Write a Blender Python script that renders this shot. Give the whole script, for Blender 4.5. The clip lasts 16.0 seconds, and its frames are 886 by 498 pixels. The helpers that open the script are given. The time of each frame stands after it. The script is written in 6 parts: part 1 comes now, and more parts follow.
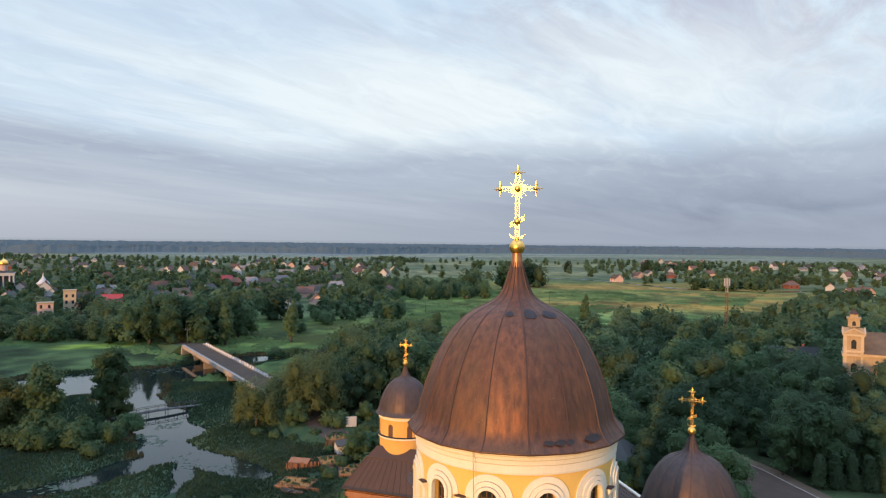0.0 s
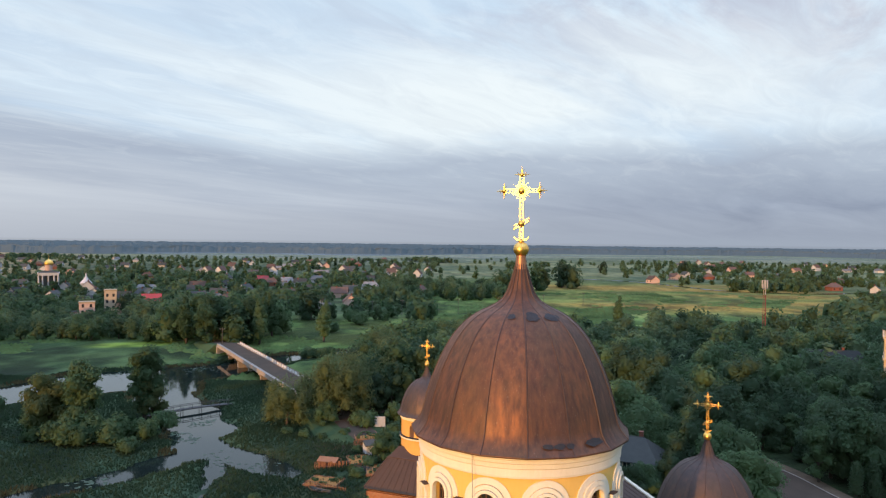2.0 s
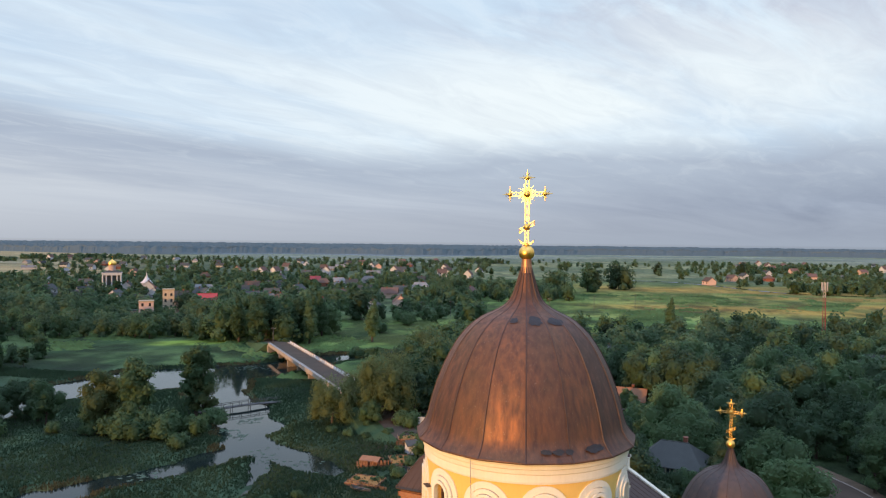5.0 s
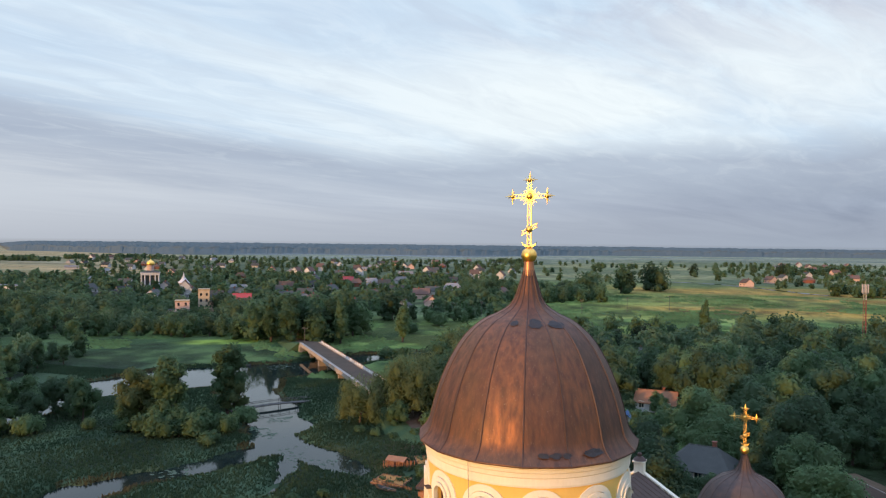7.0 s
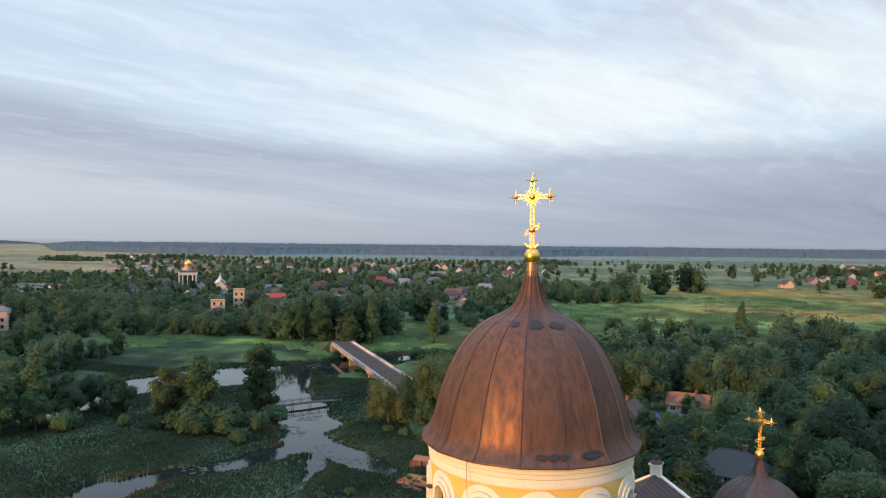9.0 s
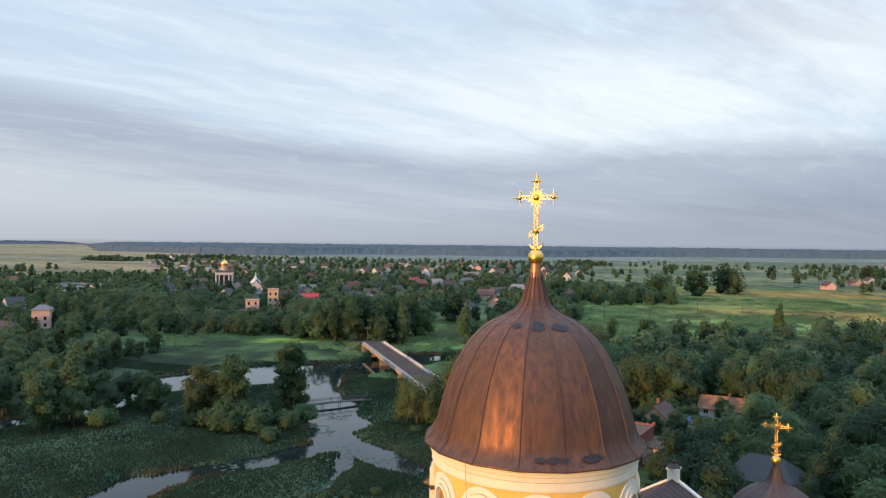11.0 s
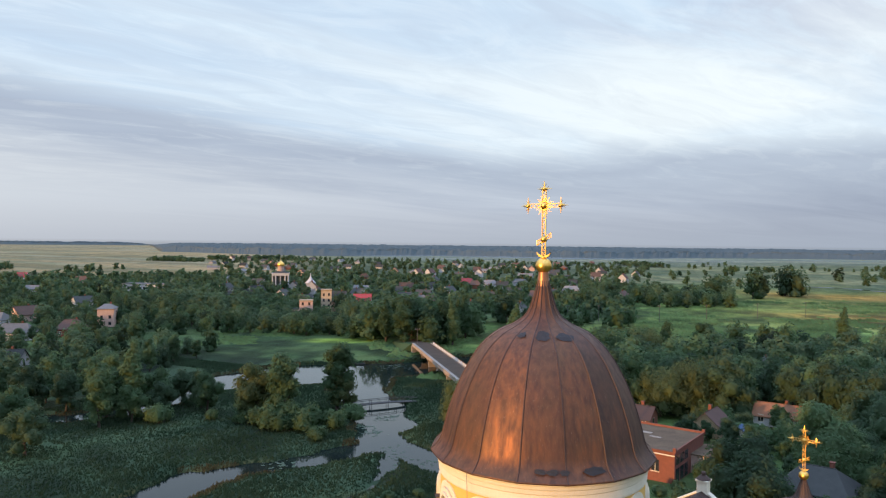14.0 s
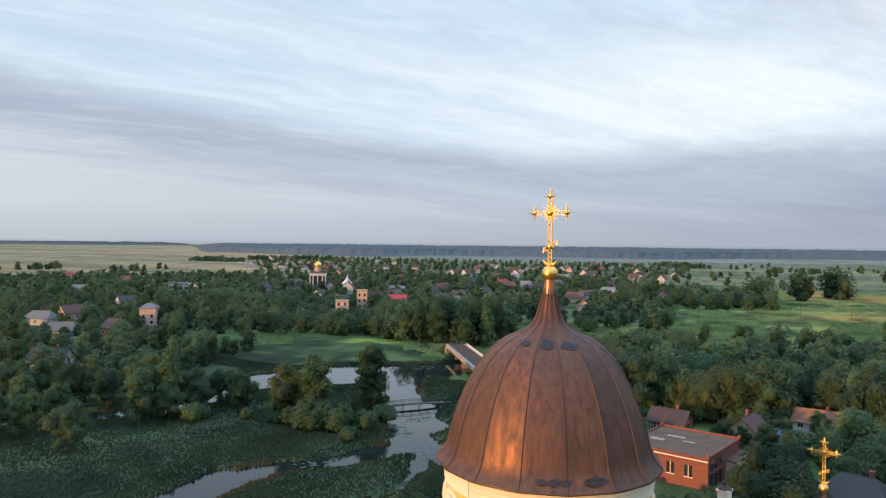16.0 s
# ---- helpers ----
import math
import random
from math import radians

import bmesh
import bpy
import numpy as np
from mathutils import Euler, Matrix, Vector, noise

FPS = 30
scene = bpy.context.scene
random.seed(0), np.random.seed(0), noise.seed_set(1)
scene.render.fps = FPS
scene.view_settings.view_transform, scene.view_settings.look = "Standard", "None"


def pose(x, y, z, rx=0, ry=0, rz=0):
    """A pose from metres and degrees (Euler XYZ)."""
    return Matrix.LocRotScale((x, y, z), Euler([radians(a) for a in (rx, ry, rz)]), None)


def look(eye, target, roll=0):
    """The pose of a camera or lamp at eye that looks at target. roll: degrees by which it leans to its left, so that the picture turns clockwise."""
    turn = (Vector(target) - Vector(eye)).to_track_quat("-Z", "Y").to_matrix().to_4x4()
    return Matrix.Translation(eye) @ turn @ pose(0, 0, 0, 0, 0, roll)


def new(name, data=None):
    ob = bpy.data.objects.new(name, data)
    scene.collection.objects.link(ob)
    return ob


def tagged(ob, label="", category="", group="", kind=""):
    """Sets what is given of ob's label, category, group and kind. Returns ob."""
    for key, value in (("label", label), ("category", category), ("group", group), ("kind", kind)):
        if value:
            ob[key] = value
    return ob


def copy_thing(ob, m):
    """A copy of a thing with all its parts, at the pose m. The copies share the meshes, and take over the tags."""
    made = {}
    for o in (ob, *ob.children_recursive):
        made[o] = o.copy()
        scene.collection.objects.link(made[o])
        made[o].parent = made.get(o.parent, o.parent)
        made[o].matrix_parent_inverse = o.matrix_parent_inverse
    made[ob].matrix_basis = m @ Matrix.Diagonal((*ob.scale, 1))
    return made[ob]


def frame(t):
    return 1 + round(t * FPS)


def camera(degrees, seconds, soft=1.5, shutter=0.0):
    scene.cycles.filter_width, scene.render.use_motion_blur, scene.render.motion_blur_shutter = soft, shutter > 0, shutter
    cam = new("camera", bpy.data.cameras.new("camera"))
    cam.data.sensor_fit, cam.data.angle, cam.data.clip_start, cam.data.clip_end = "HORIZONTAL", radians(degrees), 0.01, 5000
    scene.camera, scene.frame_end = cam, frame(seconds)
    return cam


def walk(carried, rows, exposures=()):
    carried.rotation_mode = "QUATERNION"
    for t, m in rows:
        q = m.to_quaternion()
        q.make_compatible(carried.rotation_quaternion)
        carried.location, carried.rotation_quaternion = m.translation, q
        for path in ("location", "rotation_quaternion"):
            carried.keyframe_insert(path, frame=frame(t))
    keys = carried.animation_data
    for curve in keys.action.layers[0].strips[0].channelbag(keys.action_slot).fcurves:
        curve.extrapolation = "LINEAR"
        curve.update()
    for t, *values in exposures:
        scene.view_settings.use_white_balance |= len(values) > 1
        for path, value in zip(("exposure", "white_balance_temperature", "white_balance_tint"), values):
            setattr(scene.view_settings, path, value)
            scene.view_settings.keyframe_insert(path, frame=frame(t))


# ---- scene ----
# seconds, eye x y z, yaw to the left, pitch up, lean
ROWS = [
    (0.0, 0.000, -0.000, 40.000, -0.000, -0.606, 0.630),
    (0.5, 0.314, 0.012, 40.020, 0.693, -0.594, 0.644),
    (1.0, 0.641, 0.007, 40.043, 1.393, -0.580, 0.652),
    (1.5, 0.959, 0.001, 40.057, 2.081, -0.585, 0.654),
    (2.0, 1.311, 0.001, 40.083, 2.806, -0.585, 0.647),
    (2.5, 1.645, -0.001, 40.097, 3.523, -0.575, 0.638),
    (3.0, 1.959, -0.008, 40.111, 4.247, -0.575, 0.627),
    (3.5, 2.276, -0.000, 40.143, 4.919, -0.578, 0.616),
    (4.0, 2.621, 0.037, 40.179, 5.628, -0.577, 0.605),
    (6.5, 4.265, 0.166, 40.273, 9.050, -0.560, 0.654),
    (7.0, 4.595, 0.215, 40.306, 9.726, -0.552, 0.645),
    (7.5, 4.917, 0.239, 40.330, 10.407, -0.552, 0.640),
    (8.0, 5.243, 0.265, 40.329, 11.118, -0.548, 0.640),
    (8.5, 5.558, 0.317, 40.327, 11.787, -0.546, 0.639),
    (9.0, 5.895, 0.373, 40.324, 12.475, -0.544, 0.636),
    (11.5, 7.454, 0.797, 40.400, 15.953, -0.539, 0.630),
    (12.0, 7.780, 0.880, 40.441, 16.690, -0.539, 0.613),
    (12.5, 8.077, 0.947, 40.476, 17.396, -0.539, 0.605),
    (13.0, 8.402, 1.035, 40.540, 18.132, -0.523, 0.601),
    (13.5, 8.701, 1.136, 40.601, 18.866, -0.525, 0.608),
    (14.0, 9.013, 1.255, 40.702, 19.630, -0.523, 0.624),
    (14.5, 9.319, 1.361, 40.784, 20.348, -0.520, 0.641),
    (15.0, 9.611, 1.481, 40.870, 21.085, -0.525, 0.651),
    (15.5, 9.923, 1.587, 40.935, 21.852, -0.522, 0.654),
    (16.0, 10.232, 1.667, 41.004, 22.636, -0.529, 0.652),
]


def eye_pose(x, y, z, yaw, pitch, lean):
    yaw, pitch = radians(yaw), radians(pitch)
    ahead = Vector((-math.sin(yaw) * math.cos(pitch), math.cos(yaw) * math.cos(pitch), math.sin(pitch)))
    return look((x, y, z), Vector((x, y, z)) + ahead, lean)


cam = camera(63.71, 16.0, 1.25)
walk(cam, [(t, eye_pose(*row)) for t, *row in ROWS], [(0.0, 0.03), (16.0, 0.10)])

# ---- daylight: a low sun behind the camera under a thin layered overcast ----
SUN_AZ, SUN_EL = radians(-31.2), radians(4.7)      # azimuth from -y towards +x
SUN_WAY = Vector((math.sin(SUN_AZ) * math.cos(SUN_EL), -math.cos(SUN_AZ) * math.cos(SUN_EL), math.sin(SUN_EL)))
sun = new("sun", bpy.data.lights.new("sun", "SUN"))
sun.data.energy, sun.data.angle, sun.data.color = 4.2, radians(0.6), (1.0, 0.545, 0.20)
sun.matrix_world = look(SUN_WAY * 100, (0, 0, 0))


# ---- node helpers ----
class Nodes:
    def __init__(self, tree):
        self.tree = tree

    def add(self, kind, links=None):
        node = self.tree.nodes.new(kind)
        for key, value in (links or {}).items():
            self.put(node.inputs[key], value)
        return node

    def put(self, socket, value):
        if isinstance(value, bpy.types.NodeSocket):
            self.tree.links.new(value, socket)
        elif isinstance(value, tuple) and len(value) == 3 and socket.type == "RGBA":
            socket.default_value = (*value, 1)
        else:
            socket.default_value = value

    def math(self, op, a, b=0.0, c=0.0, clamp=False):
        n = self.add("ShaderNodeMath", {0: a, 1: b, 2: c})
        n.operation, n.use_clamp = op, clamp
        return n.outputs[0]

    def mix(self, fac, a, b, blend="MIX"):
        n = self.add("ShaderNodeMix")
        n.data_type, n.blend_type = "RGBA", blend
        self.put(n.inputs[0], fac), self.put(n.inputs[6], a), self.put(n.inputs[7], b)
        return n.outputs[2]

    def noise(self, scale, detail=4.0, rough=0.55, vector=None, distortion=0.0):
        links = {"Scale": scale, "Detail": detail, "Roughness": rough, "Distortion": distortion}
        if vector is not None:
            links["Vector"] = vector
        return self.add("ShaderNodeTexNoise", links).outputs[0]

    def ramp(self, fac, low, high):
        return self.add("ShaderNodeMapRange", {0: fac, 1: low, 2: high}).outputs[0]


# ---- sky: Nishita daylight behind streaked altostratus ----
world = bpy.data.worlds.new("sky")
scene.world = world
world.use_nodes = True
world.node_tree.nodes.clear()
w = Nodes(world.node_tree)
way = w.add("ShaderNodeTexCoord").outputs["Generated"]
sep = w.add("ShaderNodeSeparateXYZ", {0: way}).outputs
up = w.math("MAXIMUM", sep[2], 0.0)
lift = w.math("ADD", up, 0.07)
# cloud deck: the direction laid on a flat layer overhead, so streaks crowd towards the horizon and run with the wind
deck = w.add("ShaderNodeCombineXYZ", {0: w.math("DIVIDE", sep[0], lift), 1: w.math("DIVIDE", sep[1], lift)}).outputs[0]
WIND = radians(33)
downwind = w.add("ShaderNodeVectorMath", {0: deck, 1: (math.sin(WIND), math.cos(WIND), 0)})
downwind.operation = "DOT_PRODUCT"
across = w.add("ShaderNodeVectorMath", {0: deck, 1: (math.cos(WIND), -math.sin(WIND), 0)})
across.operation = "DOT_PRODUCT"


def drawn_out(k_long, k_wide, shift=0.0):
    """Deck coordinates stretched along the wind."""
    return w.add("ShaderNodeCombineXYZ", {0: w.math("MULTIPLY_ADD", downwind.outputs["Value"], k_long, shift), 1: w.math("MULTIPLY", across.outputs["Value"], k_wide), 2: shift}).outputs[0]


broad = w.noise(0.55, 3.0, 0.5, drawn_out(0.40, 1.0, 2.3), 0.5)
streak = w.noise(1.0, 6.0, 0.55, drawn_out(0.34, 1.0, 5.1), 0.8)
fine = w.noise(2.2, 7.0, 0.62, drawn_out(0.45, 1.0, 8.4), 1.4)
wisp = w.math("SUBTRACT", streak, 0.5)
lump = w.math("SUBTRACT", broad, 0.5)
# a slanted bank: its upper edge rises to the west
azim = w.math("MINIMUM", w.math("MAXIMUM", w.math("ARCTAN2", sep[0], sep[1]), -1.2), 1.2)
edge = w.math("ADD", w.math("MULTIPLY", azim, -0.115), 0.088)
edge = w.math("ADD", edge, w.math("MULTIPLY", w.ramp(azim, -0.25, 0.75), 0.15))
edge = w.math("ADD", edge, w.math("MULTIPLY", lump, 0.06))
edge = w.math("ADD", edge, w.math("MULTIPLY", wisp, 0.06))
over = w.math("SUBTRACT", up, edge)
east = w.ramp(azim, -0.35, 0.35)
# above the edge: a white gap, then thin blue-white cloud with mauve shreds to the east
core = w.math("MULTIPLY", w.math("SUBTRACT", 1.0, w.ramp(w.math("ABSOLUTE", w.math("SUBTRACT", over, 0.055)), 0.02, 0.13)), w.math("SUBTRACT", 1.0, w.math("MULTIPLY", w.ramp(w.math("ABSOLUTE", w.math("SUBTRACT", azim, 0.05)), 0.1, 0.70), 0.75)))
high = w.mix(w.ramp(streak, 0.30, 0.70), (0.56, 0.72, 0.91), (0.73, 0.88, 1.01))
shred = w.math("MULTIPLY", w.math("MULTIPLY", w.ramp(fine, 0.37, 0.56), w.ramp(up, 0.14, 0.27)), w.math("ADD", w.math("MULTIPLY", w.ramp(azim, -0.25, 0.45), 0.9), 0.12))
high = w.mix(shred, high, (0.50, 0.52, 0.65))
high = w.mix(w.math("MULTIPLY", core, w.ramp(streak, 0.15, 0.55)), high, (0.90, 0.98, 1.02))
# below it: a dark rim that thins out downwards in the west and stays heavy in the east
rim = w.mix(w.ramp(streak, 0.30, 0.72), (0.39, 0.455, 0.58), (0.50, 0.58, 0.70))
under_w = w.mix(w.ramp(streak, 0.32, 0.70), (0.48, 0.54, 0.65), (0.57, 0.63, 0.73))
under_e = w.mix(w.ramp(streak, 0.34, 0.74), (0.24, 0.295, 0.42), (0.39, 0.46, 0.59))
under = w.mix(w.ramp(azim, -0.95, -0.30), (0.64, 0.69, 0.76), w.mix(east, under_w, under_e))
low = w.mix(w.ramp(w.math("ADD", over, w.math("MULTIPLY", w.math("SUBTRACT", fine, 0.5), 0.03)), -0.085, -0.03), under, rim)
low = w.mix(w.ramp(up, 0.0, 0.05), w.mix(w.ramp(azim, -0.9, 0.3), (0.52, 0.56, 0.63), (0.36, 0.42, 0.52)), low)
cloud = w.mix(w.ramp(over, -0.020, 0.022), low, high)
# Out of view: a brighter, bluer zenith added to fill the shade.
cloud = w.mix(w.ramp(up, 0.44, 0.70), cloud, w.mix(w.ramp(streak, 0.3, 0.7), (0.94, 1.36, 2.25), (1.18, 1.60, 2.45)))
mottle = w.noise(3.4, 7.0, 0.62, drawn_out(0.42, 1.0, 1.7), 1.5)
cloud = w.mix(w.math("MULTIPLY", w.ramp(mottle, 0.42, 0.72), w.math("ADD", w.math("MULTIPLY", w.ramp(up, 0.04, 0.14), 0.20), 0.03)), cloud, (0.47, 0.53, 0.66))
cloud = w.mix(w.math("MULTIPLY", w.ramp(mottle, 0.50, 0.28), w.math("MULTIPLY", w.ramp(up, 0.05, 0.14), 0.25)), cloud, (0.92, 0.98, 1.02))
sky = w.add("ShaderNodeTexSky")
sky.sky_type, sky.sun_disc, sky.sun_elevation, sky.sun_rotation = "NISHITA", False, SUN_EL, math.pi - SUN_AZ
day = w.mix(1.0, sky.outputs[0], (0.10, 0.10, 0.10), "MULTIPLY")
both = w.mix(0.92, day, cloud)
ground_side = w.mix(w.ramp(sep[2], -0.02, 0.0), (0.05, 0.06, 0.05), both)
w.add("ShaderNodeOutputWorld", {0: w.add("ShaderNodeBackground", {"Color": ground_side, "Strength": 1.0}).outputs[0]})


# ---- materials ----
def material(name, base, other=None, rough=0.8, metal=0.0, scale=2.0, fine_scale=25.0, bump=0.1, island=0.0, spread=0.0, streaks=0.0, specular=0.5, leaf=0.0):
    """Two tones mixed by coarse and fine noise, with relief; spread varies it from object to object, island from piece to piece."""
    m = bpy.data.materials.new(name)
    m.use_nodes = True
    m.node_tree.nodes.clear()
    n = Nodes(m.node_tree)
    where = n.add("ShaderNodeTexCoord").outputs["Object"]
    other = other or tuple(c * 0.6 for c in base)
    big = n.noise(scale, 5.0, 0.6, where, 0.3)
    small = n.noise(fine_scale, 4.0, 0.6, where)
    fac = n.math("ADD", n.math("MULTIPLY", n.ramp(big, 0.3, 0.7), 0.7), n.math("MULTIPLY", n.ramp(small, 0.3, 0.7), 0.3))
    if streaks:
        long = n.add("ShaderNodeMapping", {"Vector": where, "Scale": (1.0, 1.0, 0.08)}).outputs[0]
        fac = n.math("ADD", n.math("MULTIPLY", fac, 1 - streaks), n.math("MULTIPLY", n.ramp(n.noise(scale * 5, 4.0, 0.6, long), 0.3, 0.7), streaks))
    colour = n.mix(fac, base, other)
    if spread:
        hue = n.add("ShaderNodeObjectInfo").outputs["Random"]
        bright = n.math("ADD", n.math("MULTIPLY", hue, 2 * spread), 1 - spread)
        colour = n.add("ShaderNodeHueSaturation", {"Hue": n.math("ADD", n.math("MULTIPLY", hue, -0.06 * spread), 0.5 + 0.03 * spread), "Saturation": 1.0, "Value": bright, "Color": colour}).outputs[0]
    if island:
        one = n.add("ShaderNodeNewGeometry").outputs["Random Per Island"]
        colour = n.add("ShaderNodeHueSaturation", {"Hue": n.math("ADD", n.math("MULTIPLY", one, 0.03), 0.485), "Value": n.math("ADD", n.math("MULTIPLY", one, 2 * island), 1 - island), "Color": colour}).outputs[0]
    if leaf:
        tone = n.add("ShaderNodeAttribute")
        tone.attribute_name = "tone"
        colour = n.add("ShaderNodeHueSaturation", {"Hue": n.math("ADD", n.math("MULTIPLY", tone.outputs["Fac"], -0.03), 0.5), "Value": n.math("ADD", tone.outputs["Fac"], 1.0), "Color": colour}).outputs[0]
    links = {"Base Color": colour, "Roughness": n.math("ADD", n.math("MULTIPLY", small, 0.2), rough - 0.1, clamp=True), "Metallic": metal, "Specular IOR Level": specular}
    if bump:
        links["Normal"] = n.add("ShaderNodeBump", {"Height": n.math("ADD", small, big), "Strength": bump, "Distance": 0.05}).outputs[0]
    skin = n.add("ShaderNodeBsdfPrincipled", links).outputs[0]
    if leaf:                                     # thin leaves pass some light on
        skin = n.add("ShaderNodeMixShader", {0: leaf, 1: skin, 2: n.add("ShaderNodeBsdfTranslucent", {"Color": colour}).outputs[0]}).outputs[0]
    n.add("ShaderNodeOutputMaterial", {0: skin})
    return m


def copper_sheet(name, dull=0.0):
    """Oxidised copper: brown patina with orange runs down the slope, partly sun reflection put into colour, and pale
    specks; dull greys it.
    """
    m = bpy.data.materials.new(name)
    m.use_nodes = True
    m.node_tree.nodes.clear()
    n = Nodes(m.node_tree)
    where = n.add("ShaderNodeTexCoord").outputs["Object"]
    long = n.add("ShaderNodeMapping", {"Vector": where, "Scale": (1.0, 1.0, 0.03)}).outputs[0]
    runs = n.ramp(n.noise(4.5, 4.0, 0.55, long), 0.34, 0.68)
    cloudy = n.ramp(n.noise(0.8, 5.0, 0.6, n.add("ShaderNodeMapping", {"Vector": where, "Scale": (1.0, 1.0, 0.16)}).outputs[0], 0.2), 0.36, 0.64)
    specks = n.ramp(n.noise(26.0, 2.0, 0.5, where), 0.68, 0.74)
    ax = n.add("ShaderNodeSeparateXYZ", {0: where}).outputs
    gore = n.math("FLOOR", n.math("MULTIPLY", n.math("SUBTRACT", n.math("ARCTAN2", ax[1], ax[0]), -1.2113), 16 / (2 * math.pi)))
    sheet = n.add("ShaderNodeTexWhiteNoise")
    sheet.noise_dimensions = "1D"
    n.put(sheet.inputs["W"], gore)
    colour = n.mix(runs, (0.092, 0.047, 0.034), (0.220, 0.088, 0.040))
    colour = n.mix(n.math("MULTIPLY", cloudy, 0.45), colour, (0.092, 0.052, 0.043))
    colour = n.mix(n.math("MULTIPLY", n.ramp(n.noise(0.45, 4.0, 0.6, where), 0.38, 0.66), 0.5), colour, (0.118, 0.074, 0.040))
    colour = n.mix(n.math("MULTIPLY", n.ramp(sheet.outputs[0], 0.25, 0.75), 0.35), colour, (0.066, 0.044, 0.040))
    hair = n.ramp(n.noise(22.0, 3.0, 0.6, n.add("ShaderNodeMapping", {"Vector": where, "Scale": (1.0, 1.0, 0.03)}).outputs[0]), 0.60, 0.70)
    colour = n.mix(n.math("MULTIPLY", hair, 0.22), colour, (0.26, 0.15, 0.09))
    colour = n.mix(n.math("MULTIPLY", specks, 0.5), colour, (0.36, 0.27, 0.22))
    colour = n.mix(dull, colour, (0.068, 0.062, 0.060))
    dents = n.math("ADD", n.noise(1.6, 3.0, 0.5, where), n.math("MULTIPLY", n.add("ShaderNodeTexVoronoi", {"Vector": where, "Scale": 1.5}).outputs["Distance"], 0.5))
    normal = n.add("ShaderNodeBump", {"Height": n.math("ADD", dents, n.math("MULTIPLY", n.noise(30.0, 3.0, 0.6, where), 0.12)), "Strength": 0.16, "Distance": 0.06}).outputs[0]
    rough = n.math("ADD", n.math("MULTIPLY", runs, -0.10), n.math("ADD", n.math("MULTIPLY", cloudy, 0.10), 0.56))
    n.add("ShaderNodeOutputMaterial", {0: n.add("ShaderNodeBsdfPrincipled", {"Base Color": colour, "Roughness": rough, "Metallic": 0.55, "Specular IOR Level": 0.28, "Normal": normal}).outputs[0]})
    return m


def water_surface():
    m = bpy.data.materials.new("river_water")
    m.use_nodes = True
    m.node_tree.nodes.clear()
    n = Nodes(m.node_tree)
    where = n.add("ShaderNodeTexCoord").outputs["Object"]
    ripples = n.noise(0.9, 4.0, 0.6, n.add("ShaderNodeMapping", {"Vector": where, "Scale": (1.0, 0.5, 1.0)}).outputs[0])
    normal = n.add("ShaderNodeBump", {"Height": ripples, "Strength": 0.12, "Distance": 0.05}).outputs[0]
    n.add("ShaderNodeOutputMaterial", {0: n.add("ShaderNodeBsdfPrincipled", {"Base Color": (0.012, 0.018, 0.016), "Roughness": 0.05, "IOR": 1.33, "Specular IOR Level": 0.5, "Normal": normal}).outputs[0]})
    return m


def ground_cover():
    """Meadow, reed and field soil: the land-use tint of the sheet, broken up by grass tussocks and mown strips."""
    m = bpy.data.materials.new("meadow_ground")
    m.use_nodes = True
    m.node_tree.nodes.clear()
    n = Nodes(m.node_tree)
    where = n.add("ShaderNodeTexCoord").outputs["Object"]
    land = n.add("ShaderNodeAttribute")
    land.attribute_name = "land"
    tint = land.outputs["Color"]
    wide = n.ramp(n.noise(0.018, 5.0, 0.6, where, 0.6), 0.3, 0.7)
    mid = n.ramp(n.noise(0.055, 7.0, 0.65, n.add("ShaderNodeMapping", {"Vector": where, "Scale": (0.35, 1.0, 1.0), "Rotation": (0, 0, 0.3)}).outputs[0], 0.4), 0.3, 0.7)
    tuft = n.ramp(n.noise(0.9, 4.0, 0.7, where), 0.3, 0.7)
    colour = n.mix(n.math("MULTIPLY", wide, 0.6), tint, n.mix(1.0, tint, (1.45, 1.15, 0.75), "MULTIPLY"))
    colour = n.mix(n.math("MULTIPLY", mid, 0.75), colour, n.mix(1.0, colour, (0.55, 0.66, 0.6), "MULTIPLY"))
    clump = n.ramp(n.noise(0.055, 7.0, 0.68, n.add("ShaderNodeMapping", {"Vector": where, "Scale": (1.0, 0.45, 1.0)}).outputs[0], 0.8), 0.45, 0.60)
    colour = n.mix(n.math("MULTIPLY", clump, 0.8), colour, n.mix(1.0, colour, (0.42, 0.54, 0.52), "MULTIPLY"))
    fleck = n.ramp(n.noise(0.05, 6.0, 0.66, n.add("ShaderNodeMapping", {"Vector": where, "Scale": (0.8, 0.6, 1.0), "Location": (9.0, 4.0, 0)}).outputs[0], 0.5), 0.60, 0.70)
    colour = n.mix(n.math("MULTIPLY", fleck, 0.7), colour, n.mix(1.0, colour, (1.4, 1.25, 1.15), "MULTIPLY"))
    colour = n.mix(n.math("MULTIPLY", tuft, 0.5), colour, n.mix(1.0, colour, (0.5, 0.58, 0.5), "MULTIPLY"))
    normal = n.add("ShaderNodeBump", {"Height": n.math("ADD", tuft, mid), "Strength": 0.6, "Distance": 0.4}).outputs[0]
    n.add("ShaderNodeOutputMaterial", {0: n.add("ShaderNodeBsdfPrincipled", {"Base Color": colour, "Roughness": 0.95, "Specular IOR Level": 0.15, "Normal": normal}).outputs[0]})
    return m


